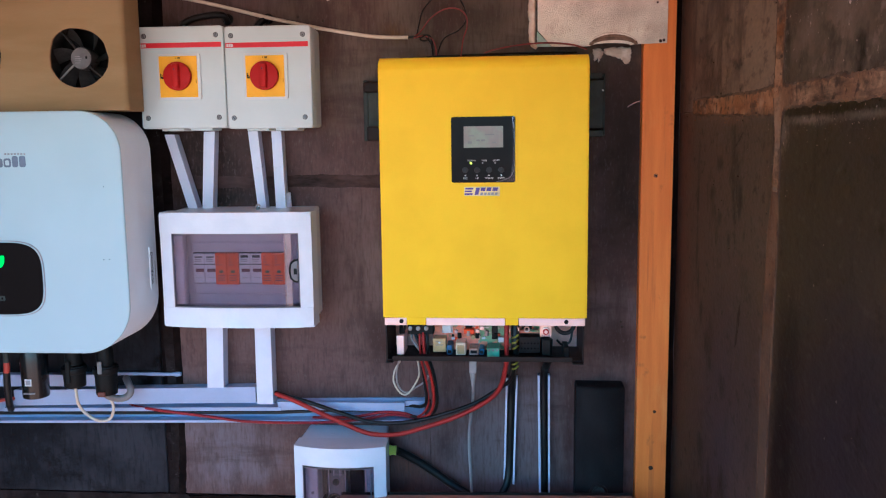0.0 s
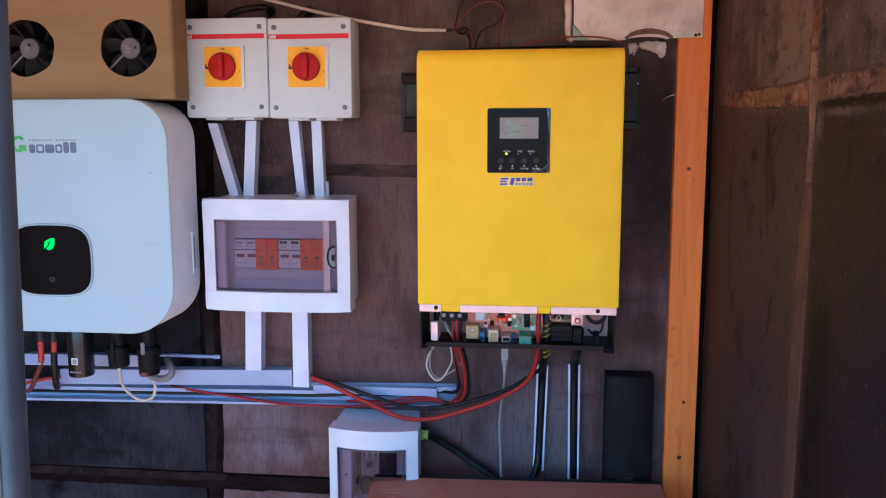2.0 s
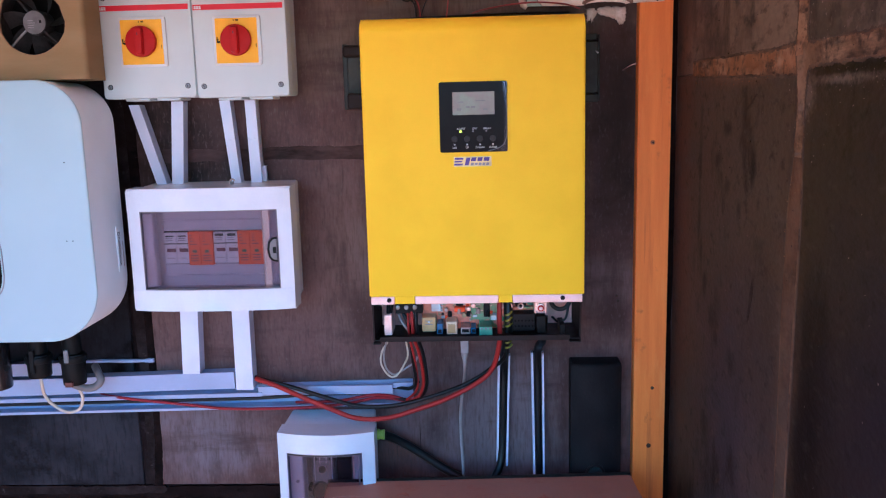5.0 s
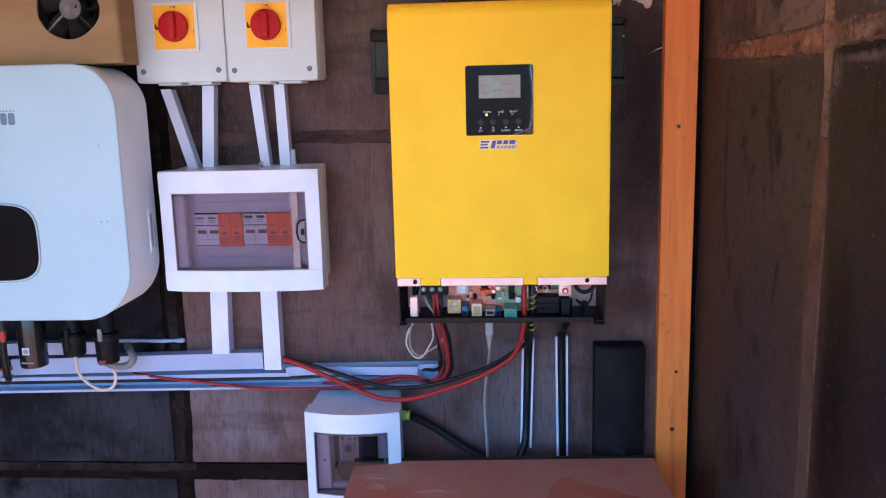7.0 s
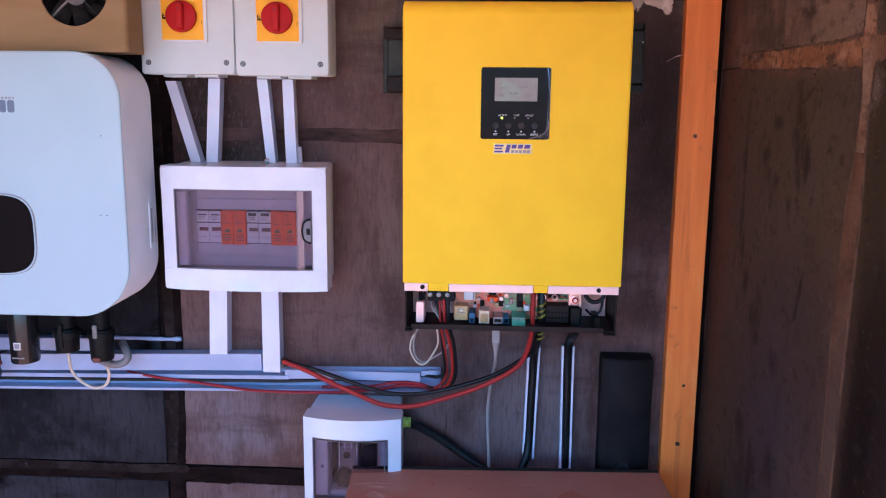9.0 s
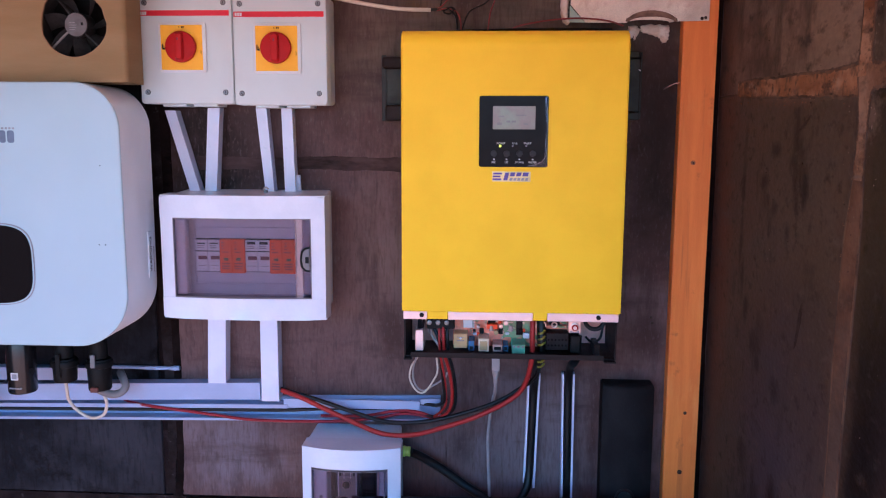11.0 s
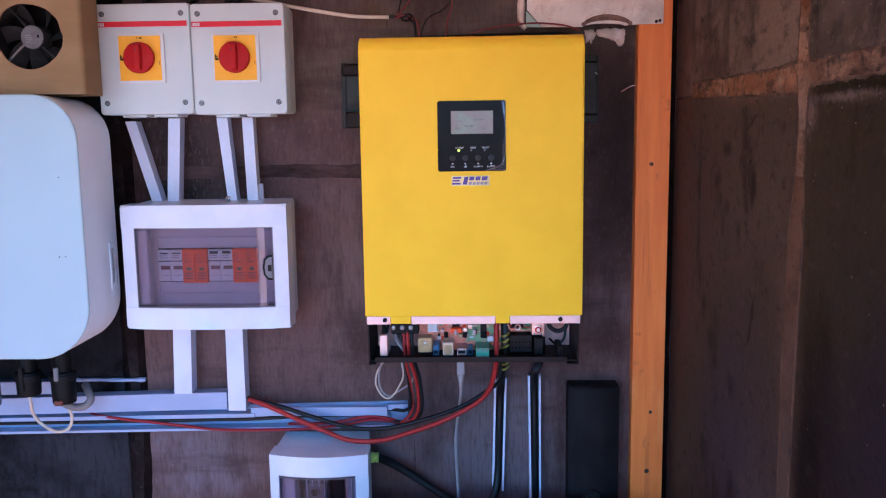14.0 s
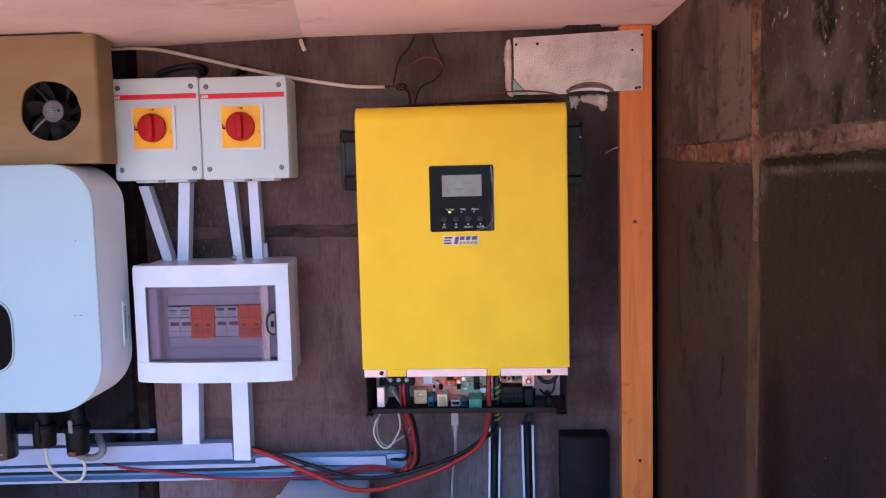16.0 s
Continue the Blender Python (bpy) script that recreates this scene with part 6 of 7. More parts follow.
smooth(part("module_eye", drum((-0.2320, 1.2565, 1.0620), 0.0056, 0.003, "y", 20), M_BLACKGLOSS, mod, "round black socket"))
for dx in (-0.0110, 0.0100):
    for dz in (0.0, 0.0085):
        part("module_slit", block(-0.2315 + dx, -0.2290 + dx, 1.2570, 1.2585, 1.0760 + dz, 1.0820 + dz), M_BLACK, mod)
for dx, z0, z1 in ((-0.0135, 1.0440, 1.0900), (0.0135, 1.0440, 1.0900), (-0.0050, 1.0720, 1.0930), (0.0050, 1.0720, 1.0930)):
    part("module_rib", block(-0.2308 + dx, -0.2296 + dx, 1.2562, 1.2586, z0, z1, 0.0003, 1), M_MODULE, mod, "pale moulded rib")
part("module_bridge", block(-0.2410, -0.2220, 1.2560, 1.2585, 1.0740, 1.0765, 0.0006, 1), M_DIMINK, mod)
lever = loft([[(-0.2355 + r * 1.05 * math.cos(a), y, 1.0270 + r * 1.25 * math.sin(a)) for a in (2 * math.pi * k / 24 for k in range(24))] for r, y in ((0.0125, 1.2580), (0.0120, 1.2520), (0.0095, 1.2480), (0.0050, 1.2462))])
smooth(part("module_lever", lever, M_SHEEN, mod, "glossy black rotary lever"), 60)
part("lever_grip", block(-0.2385, -0.2325, 1.2440, 1.2470, 1.0170, 1.0370, 0.001, 1), M_SHEEN, mod)
part("module_plug", block(-0.2545, -0.2500, 1.2550, 1.2720, 1.0280, 1.0340), M_BLACK, sb)
side = part("breaker_module", block(-0.2090, -0.1870, 1.2560, 1.2720, 1.0080, 1.0900, 0.003, 2), M_SHEEN, sb, "glossy dark breaker module")
for k in range(3):
    part("module_rib", block(-0.2070, -0.1890, 1.2545, 1.2562, 1.0480 + 0.0120 * k, 1.0520 + 0.0120 * k, 0.0008, 1), M_SHEEN, side)
part("module_mark", block(-0.2030, -0.1990, 1.2540, 1.2546, 1.0440, 1.0450), M_INK, side)
clear = part("clear_door", sbar(PX0 + 0.001, PX1 - 0.001, PZ0 + 0.001, PZ1 - 0.001, 1.2415, 1.2430, 12), M_CLEAR, sb, "clear curved door")
clear.visible_shadow = False
for x0, x1, z0, z1 in ((PX0, PX1, PZ1 - 0.0012, PZ1), (PX0, PX1, PZ0, PZ0 + 0.0012)):
    part("door_gap", sbar(x0, x1, z0, z1, 1.2405, 1.2500), M_LATCH, sb)
part("door_gap", block(PX0, PX0 + 0.0010, 1.2380, 1.2500, PZ0, PZ1), M_DIMINK, sb)
part("door_gap", block(PX1 - 0.0010, PX1, 1.2380, 1.2500, PZ0, PZ1), M_DIMINK, sb)
for x0, x1, z0, z1 in ((PX0 + 0.0015, PX1 - 0.0015, PZ1 - 0.0040, PZ1 - 0.0032), (PX1 - 0.0060, PX1 - 0.0052, PZ0 + 0.002, PZ1 - 0.0045)):
    part("door_rim", sbar(x0, x1, z0, z1, 1.2404, 1.2412, 6), M_FAINT, sb, "moulded line of the clear door")
for x in (-0.2440, -0.2130):
    part("lid_clip", block(x - 0.004, x + 0.004, 1.2900, 1.2930, SZ1 - 0.002, SZ1 + 0.001), M_PVC, sb)

gl = thing("cable_gland", (-0.147, 1.29, 1.104), "lime green cable gland on the small white box", "cable gland")
for x0, x1, r in ((-0.1490, -0.1455, 0.0085), (-0.1455, -0.1410, 0.0075), (-0.1410, -0.1375, 0.0080)):
    smooth(part("ring", drum(((x0 + x1) / 2, 1.290, 1.1040), r, x1 - x0, "x", 18, bevel=0.0008), M_GLAND, gl))
cable("black_cable", [(-0.1380, 1.290, 1.1030), (-0.1250, 1.297, 1.0950), (-0.1000, 1.303, 1.0780), (-0.0750, 1.305, 1.0600), (-0.0500, 1.305, 1.0420), (-0.0200, 1.300, 1.0260), (0.0100, 1.290, 1.0180), (0.0400, 1.285, 1.0100)], 0.0068, M_WIREBLK, "thick black cable from the green gland", n=14)

# ---- black wall box ----
spk = thing("black_wall_box", (0.19, W, 0.985), "tall black plastic box with rounded top and bottom ring", "box")
rings = []
for z, d in ((0.9850, 0.0), (1.2090, 0.0), (1.2130, 0.0010), (1.2150, 0.0035)):
    arc = [(0.1530 + d * 0.5 + (0.0770 - d) * k / 14, 1.2950 + d - 0.0100 * (1 - (2 * k / 14 - 1) ** 2) ** 0.8, z) for k in range(15)]
    rings.append(arc + [(0.2300 - d * 0.5, W, z), (0.1530 + d * 0.5, W, z)])
smooth(part("case", loft(rings), M_BOXBLACK, spk), 40)
ringp = [(0.1895 + 0.013 * math.cos(a), 1.2845, 1.0400 + 0.013 * math.sin(a)) for a in (2 * math.pi * k / 20 for k in range(21))]
smooth(part("ring", tube(ringp, 0.0022, 8, 2), M_CHASSIS, spk, "black ring"), 60)
part("dial", drum((0.1895, 1.2845, 1.0400), 0.0105, 0.004, "y", 24), M_GREYBRK, spk)

# ---- brown desk box ----
desk = thing("metal_cabinet", (0.01, 1.05, 0.0), "red-brown painted steel cabinet with a scuffed top", "cabinet")
TZ = 1.0470
top = [(-0.2215, 1.2440), (0.2400, 1.2640), (0.2540, 0.9400), (-0.2060, 0.9200)]
bm = loft([[(x, y, TZ - 0.020) for x, y in top], [(x, y, TZ) for x, y in top]])
bmesh.ops.bevel(bm, geom=[e for e in bm.edges if e.verts[0].co.z > TZ - 0.001 and e.verts[1].co.z > TZ - 0.001], offset=0.002, segments=2, affect="EDGES")
part("top", bm, M_DESK, desk, "scuffed red-brown top")
inn = [(-0.2150, 1.2340), (0.2330, 1.2540), (0.2470, 0.9500), (-0.2000, 0.9300)]
part("body", loft([[(x, y, 0.0) for x, y in inn], [(x, y, TZ - 0.020) for x, y in inn]]), M_DESK, desk)
part("back_lip", loft([[(-0.2215, 1.2440, TZ - 0.004), (-0.2215, 1.2465, TZ - 0.004), (-0.2215, 1.2465, TZ + 0.003), (-0.2215, 1.2440, TZ + 0.003)], [(0.2400, 1.2640, TZ - 0.004), (0.2400, 1.2665, TZ - 0.004), (0.2400, 1.2665, TZ + 0.003), (0.2400, 1.2640, TZ + 0.003)]]), M_CHASSIS, desk, "dark back lip")

def top_mark(name, line, w, m, lift, label):
    """A thin worn stroke on the cabinet top along points (x, y)."""
    dense = spline([(x, y, 0) for x, y in line], 6)
    n = len(dense) - 1
    up, low = [], []
    rnd = random.Random(len(line) + int(1000 * w))
    for i, q in enumerate(dense):
        way = (dense[min(i + 1, n)] - dense[max(i - 1, 0)]).normalized()
        h = w * (0.15 + math.sin(math.pi * i / n)) * rnd.uniform(0.7, 1.25)
        up.append((q.x - way.y * h, q.y + way.x * h))
        low.append((q.x + way.y * h, q.y - way.x * h))
    ring = up + low[::-1]
    part(name, loft([[(x, y, TZ - 0.0005) for x, y in ring], [(x, y, TZ + lift) for x, y in ring]]), m, desk, label)
wipe = spline([(0.058, 1.030, 0), (0.0640, 1.090, 0), (0.0687, 1.126, 0), (0.0750, 1.1553, 0), (0.0868, 1.1819, 0), (0.0990, 1.1940, 0), (0.1080, 1.1920, 0), (0.1208, 1.1768, 0), (0.1400, 1.1655, 0), (0.1589, 1.1542, 0), (0.1897, 1.1377, 0), (0.2074, 1.1264, 0), (0.2300, 1.105, 0), (0.2350, 1.030, 0)], 6)
part("wiped_patch", loft([[(q.x, q.y, TZ - 0.0005) for q in wipe], [(q.x, q.y, TZ + 0.00008) for q in wipe]]), M_WIPED, desk, "wiped patch where the red paint shows")
for line, w in ((((0.102, 1.2040), (0.1030, 1.1960), (0.101, 1.190)), 0.0016), (((0.104, 1.191), (0.1208, 1.1778), (0.1400, 1.1665), (0.1589, 1.1552), (0.1897, 1.1387)), 0.0011), (((0.099, 1.194), (0.0868, 1.1829), (0.075, 1.1563)), 0.0009), (((-0.1120, 1.2005), (-0.1021, 1.2044), (-0.0918, 1.1922)), 0.0032), (((-0.045, 1.190), (-0.038, 1.186)), 0.0016), (((-0.050, 1.232), (-0.040, 1.229)), 0.0012), (((0.2024, 1.1678), (0.2045, 1.156), (0.207, 1.1433)), 0.0022)):
    top_mark("scuff", line, w, M_SCUFF, 0.0003, "dark red scuff")
for k, line in enumerate((((-0.1225, 1.148), (-0.1048, 1.1419), (-0.085, 1.1508), (-0.0708, 1.1429), (-0.0609, 1.1481)), ((-0.1835, 1.1854), (-0.1750, 1.1862), (-0.1659, 1.1850)), ((-0.189, 1.1536), (-0.1811, 1.1697), (-0.1656, 1.160), (-0.1594, 1.1408)))):
    top_mark("dust_streak", line, 0.0008, M_DUST, 0.00022 + 0.00002 * k, "pale dust streak")
rnd = random.Random(77)
for k in range(9):
    x, y, a, d = rnd.uniform(-0.19, 0.22), rnd.uniform(1.02, 1.23), rnd.uniform(0, math.pi), rnd.uniform(0.008, 0.035)
    top_mark("scratch", [(x, y), (x + d * math.cos(a), y + d * math.sin(a) * 0.6), (x + 1.9 * d * math.cos(a + 0.2), y + 1.9 * d * math.sin(a + 0.2) * 0.6)], rnd.uniform(0.0003, 0.0008), M_SCUFF if k % 3 else M_DUST, 0.00012 + 0.00001 * k, "thin scratch")

# ---- cables round the yellow inverter ----
cable("battery_cable", [(0.0430, 1.240, 1.330), (0.0425, 1.236, 1.300), (0.0420, 1.240, 1.265), (0.0320, 1.255, 1.222), (0.0080, 1.262, 1.196), (-0.0380, 1.264, 1.171), (-0.0850, 1.264, 1.154), (-0.1310, 1.264, 1.141), (-0.1780, 1.268, 1.140), (-0.2250, 1.276, 1.155), (-0.2700, 1.282, 1.173), (-0.3050, 1.290, 1.186), (-0.3380, 1.300, 1.194)], 0.0037, M_WIRERED, "thick red battery cable sagging below the inverter", n=14)
cable("battery_cable", [(0.0520, 1.250, 1.330), (0.0530, 1.246, 1.290), (0.0520, 1.262, 1.240), (0.0280, 1.272, 1.214), (-0.0150, 1.276, 1.187), (-0.0850, 1.278, 1.163), (-0.1330, 1.280, 1.154), (-0.1800, 1.282, 1.155), (-0.2300, 1.284, 1.169), (-0.2800, 1.288, 1.184), (-0.3150, 1.296, 1.191), (-0.3400, 1.304, 1.195)], 0.0032, M_WIREBLK, "thick black battery cable sagging below the inverter", n=14)
cable("red_wire", [(-0.6020, 1.322, 1.1660), (-0.5800, 1.306, 1.1665), (-0.5332, 1.296, 1.1635), (-0.4871, 1.295, 1.1587), (-0.4411, 1.295, 1.1533), (-0.3952, 1.296, 1.1472), (-0.3390, 1.298, 1.1450), (-0.2610, 1.298, 1.1465), (-0.1940, 1.298, 1.1525), (-0.1530, 1.298, 1.1610), (-0.1250, 1.298, 1.1600), (-0.1050, 1.292, 1.1580)], 0.0023, M_CRIMSON, "red wire running along the cable channel")
cable("red_wire", [(-0.2800, 1.312, 1.1500), (-0.2100, 1.300, 1.1560), (-0.1600, 1.298, 1.1655), (-0.1250, 1.298, 1.1640), (-0.1000, 1.290, 1.1590)], 0.0022, M_CRIMSON, "red wire running along the cable channel")
cable("black_wire", [(-0.8600, 1.3010, 1.1530), (-0.7000, 1.3005, 1.1558), (-0.5500, 1.3005, 1.1582), (-0.4000, 1.3005, 1.1608), (-0.3300, 1.3010, 1.1620), (-0.2500, 1.306, 1.1650), (-0.1550, 1.306, 1.1660), (-0.1250, 1.300, 1.1620), (-0.1020, 1.290, 1.1600)], 0.0028, M_WIREBLK, "black wire lying in the cable channel")
cable("black_wire", [(-0.1400, 1.312, 1.1750), (-0.1150, 1.308, 1.1740), (-0.0950, 1.298, 1.1765), (-0.0820, 1.288, 1.1900)], 0.0028, M_WIREBLK, "black wire leaving the cable channel")
cable("red_wire", [(-0.0910, 1.246, 1.325), (-0.0905, 1.236, 1.300), (-0.0890, 1.240, 1.272), (-0.0850, 1.256, 1.240), (-0.0825, 1.268, 1.210), (-0.0830, 1.276, 1.185), (-0.0930, 1.286, 1.168), (-0.1060, 1.292, 1.158)], 0.0018, M_WIRERED, "red wire dropping from the inverter")
cable("red_wire", [(-0.0860, 1.246, 1.325), (-0.0845, 1.236, 1.300), (-0.0830, 1.242, 1.272), (-0.0770, 1.256, 1.245), (-0.0735, 1.266, 1.215), (-0.0740, 1.274, 1.188), (-0.0830, 1.282, 1.168), (-0.1020, 1.290, 1.157)], 0.0026, M_WIRERED, "thick red wire dropping from the inverter")
cable("black_wire", [(-0.0790, 1.246, 1.325), (-0.0790, 1.236, 1.300), (-0.0770, 1.242, 1.272), (-0.0715, 1.256, 1.245), (-0.0680, 1.266, 1.212), (-0.0690, 1.274, 1.185), (-0.0800, 1.284, 1.166), (-0.1000, 1.292, 1.158)], 0.0026, M_WIREBLK, "thick black wire dropping from the inverter")
cable("black_wire", [(-0.0990, 1.246, 1.312), (-0.0900, 1.242, 1.290), (-0.0890, 1.250, 1.262), (-0.0860, 1.262, 1.225), (-0.0850, 1.272, 1.192), (-0.0980, 1.290, 1.178)], 0.0026, M_WIREBLK, "black wire dropping from the inverter")
cable("grey_wire", [(-0.1050, 1.250, 1.318), (-0.1020, 1.240, 1.302), (-0.0950, 1.238, 1.292), (-0.0900, 1.240, 1.284)], 0.0020, M_WIREGREY, "grey wire inside the cable bay")
cable("beige_wire", [(-0.1190, 1.232, 1.284), (-0.1230, 1.246, 1.266), (-0.1330, 1.260, 1.248), (-0.1355, 1.262, 1.228), (-0.1250, 1.262, 1.210), (-0.1130, 1.262, 1.209), (-0.1000, 1.260, 1.228), (-0.0940, 1.254, 1.245), (-0.0955, 1.244, 1.272)], 0.0014, M_WIREWHITE, "thin beige wire loop below the plug")
cable("beige_wire", [(-0.1170, 1.232, 1.284), (-0.1250, 1.246, 1.264), (-0.1310, 1.262, 1.240), (-0.1280, 1.264, 1.220), (-0.1160, 1.264, 1.210), (-0.1000, 1.264, 1.219), (-0.0840, 1.264, 1.230), (-0.0800, 1.258, 1.240)], 0.0014, M_WIREGREY, "thin grey wire loop below the plug")
usb = thing("usb_cable", (-0.01, 1.24, 1.23), "grey usb cable plugged in below the inverter", "cable")
part("plug", block(-0.0148, -0.0032, 1.2365, 1.2435, 1.2500, 1.2785, 0.0012, 2), M_WIREGREY, usb, "grey moulded plug")
relief = loft([[(-0.0090 + r * math.cos(a), 1.2400 + 0.8 * r * math.sin(a), z) for a in (2 * math.pi * k / 12 for k in range(12))] for z, r in ((1.2502, 0.0050), (1.2440, 0.0046), (1.2436, 0.0040), (1.2400, 0.0038), (1.2396, 0.0033), (1.2300, 0.0027))])
smooth(part("strain_relief", relief, M_WIREGREY, usb), 40)
smooth(part("lead", tube([(-0.0090, 1.240, 1.2320), (-0.0095, 1.250, 1.2150), (-0.0120, 1.285, 1.1900), (-0.0165, 1.298, 1.1550), (-0.0188, 1.300, 1.1250), (-0.0180, 1.300, 1.0900), (-0.0165, 1.300, 1.0600), (-0.0150, 1.298, 1.0200)], 0.0025, 8), M_WIREGREY, usb), 60)

# vertical cables in their split trunking
def split_duct(x0, x1, x0b, x1b, zt, zb0, zb1, y):
    d = thing("open_trunking", ((x0 + x1) / 2, W, min(zb0, zb1)), "two white trunking edges with a black cable between", "cable duct")
    for xt, xb, zb in ((x0, x0b, zb0), (x1, x1b, zb1)):
        part("edge", loft([[(xb - 0.0016, y, zb), (xb + 0.0016, y, zb), (xb + 0.0016, W, zb), (xb - 0.0016, W, zb)], [(xt - 0.0016, y, zt), (xt + 0.0016, y, zt), (xt + 0.0016, W, zt), (xt - 0.0016, W, zt)]]), M_DUCT, d)
    part("base", loft([[(x0b, W - 0.0020, min(zb0, zb1) + 0.01), (x1b, W - 0.0020, min(zb0, zb1) + 0.01), (x1b, W, min(zb0, zb1) + 0.01), (x0b, W, min(zb0, zb1) + 0.01)], [(x0, W - 0.0020, zt), (x1, W - 0.0020, zt), (x1, W, zt), (x0, W, zt)]]), M_CHASSIS, d)
split_duct(0.0430, 0.0590, 0.0385, 0.0535, 1.2225, 1.0480, 1.0400, 1.312)
split_duct(0.0945, 0.1110, 0.0975, 0.1122, 1.2260, 1.0000, 1.0000, 1.312)
cable("power_cable", [(0.0560, 1.246, 1.330), (0.0560, 1.240, 1.290), (0.0540, 1.256, 1.262), (0.0515, 1.290, 1.235), (0.0510, 1.314, 1.200), (0.0490, 1.315, 1.140), (0.0470, 1.315, 1.080), (0.0430, 1.308, 1.045), (0.0300, 1.300, 1.020), (0.0200, 1.295, 1.000)], 0.0062, M_WIREBLK, "black power cable in split trunking", n=14)
cable("power_cable", [(0.1070, 1.238, 1.305), (0.1060, 1.240, 1.275), (0.1050, 1.262, 1.258), (0.1030, 1.300, 1.238), (0.1030, 1.314, 1.200), (0.1040, 1.314, 1.120), (0.1050, 1.314, 1.040), (0.1050, 1.314, 0.990)], 0.0058, M_WIREBLK, "black power cable in split trunking", n=14)
sleeve = thing("striped_sleeve", (0.056, 1.24, 1.26), "yellow and black striped cable sleeve", "cable sleeve")
for i in range(7):
    z = 1.2560 + 0.0085 * i
    y = 1.2400 - 0.004 + max(0, (1.270 - z)) * 0.45
    if i != 3:
        smooth(part("stripe", tube([(0.0515, y + 0.001, z), (0.0555, y - 0.0048, z + 0.002), (0.0605, y + 0.001, z + 0.005)], 0.0016, 6, 4), M_STRIPE, sleeve), 60)

# wires above the inverter
cable("thin_black_wire", [(-0.0970, 1.312, 1.7660), (-0.0880, 1.306, 1.7640), (-0.0800, 1.304, 1.7675), (-0.0760, 1.306, 1.7635), (-0.0820, 1.308, 1.7590), (-0.0900, 1.308, 1.7615), (-0.0840, 1.306, 1.7660), (-0.0770, 1.306, 1.7600), (-0.0720, 1.304, 1.7520), (-0.0700, 1.302, 1.7350)], 0.0013, M_WIREBLK, "tangled thin black wire at the cable end", n=6)
cable("white_cable", [(-0.5600, 1.318, 1.8390), (-0.5320, 1.314, 1.8375), (-0.5020, 1.312, 1.8370), (-0.4590, 1.312, 1.8320), (-0.3950, 1.312, 1.8170), (-0.3310, 1.312, 1.8005), (-0.2570, 1.312, 1.7840), (-0.1830, 1.312, 1.7705), (-0.1500, 1.312, 1.7665), (-0.1090, 1.312, 1.7650)], 0.0029, M_WIREWHITE, "cream cable slung across the wall")
cable("grey_wire", [(-0.1110, 1.312, 1.7650), (-0.1040, 1.312, 1.7660), (-0.0960, 1.310, 1.7650)], 0.0020, M_GREYBRK, "stripped cable end with grey sleeve")
cable("thin_red_wire", [(-0.1000, 1.311, 1.7660), (-0.0900, 1.306, 1.7720), (-0.0720, 1.304, 1.7930), (-0.0520, 1.304, 1.8050), (-0.0330, 1.304, 1.8060), (-0.0190, 1.304, 1.7960), (-0.0170, 1.304, 1.7780), (-0.0230, 1.304, 1.7600), (-0.0270, 1.300, 1.7300)], 0.0010, M_THINRED, "thin red wire looping above the inverter", n=6)
cable("thin_red_wire", [(-0.1000, 1.310, 1.7640), (-0.0850, 1.306, 1.7660), (-0.0720, 1.306, 1.7620), (-0.0660, 1.304, 1.7500), (-0.0640, 1.302, 1.7300)], 0.0012, M_THINRED, "thin red wire dropping behind the inverter", n=6)
cable("thin_black_wire", [(-0.0640, 1.304, 1.7350), (-0.0560, 1.306, 1.7570), (-0.0470, 1.308, 1.7660), (-0.0300, 1.308, 1.7740), (-0.0180, 1.308, 1.7900), (-0.0220, 1.312, 1.8100), (-0.0300, 1.314, 1.8250), (-0.0340, 1.316, 1.8400)], 0.0011, M_WIREBLK, "thin black wire rising to the ceiling", n=6)
cable("thin_black_wire", [(-0.0960, 1.312, 1.7660), (-0.0920, 1.314, 1.7850), (-0.0860, 1.316, 1.8060), (-0.0700, 1.316, 1.8250), (-0.0600, 1.317, 1.8420)], 0.0011, M_WIREBLK, "thin black wire rising to the ceiling", n=6)
cable("thin_black_wire", [(-0.0980, 1.310, 1.7640), (-0.0800, 1.306, 1.7680), (-0.0720, 1.306, 1.7600), (-0.0690, 1.303, 1.7300)], 0.0012, M_WIREBLK, "thin black wire dropping behind the inverter", n=6)
cable("thin_red_wire", [(0.0020, 1.306, 1.7300), (0.0150, 1.304, 1.7405), (0.0560, 1.300, 1.7480), (0.0900, 1.296, 1.7505), (0.1180, 1.295, 1.7500), (0.1450, 1.295, 1.7465), (0.1650, 1.297, 1.7400)], 0.0012, M_THINRED, "thin red wire lying above the inverter", n=6)
cable("thin_black_wire", [(-0.1100, 1.300, 1.7310), (-0.0600, 1.302, 1.7345), (0.0100, 1.302, 1.7360), (0.0800, 1.302, 1.7370), (0.1500, 1.302, 1.7360)], 0.0018, M_WIREBLK, "black wire lying along the inverter top", n=6)
cable("bare_wire", [(0.2480, 1.302, 1.6620), (0.2400, 1.304, 1.6600), (0.2330, 1.310, 1.6560), (0.2310, 1.323, 1.6540)], 0.0007, M_COPPER, "short bare wire sticking out of the wall", n=6)

# ---- panels of the walls ----
def piece(parent, x0, x1, y0, y1, z0, z1, m, name="panel", bevel=0.0012):
    return part(name, block(x0, x1, y0, y1, z0, z1, bevel, 1), m, parent)


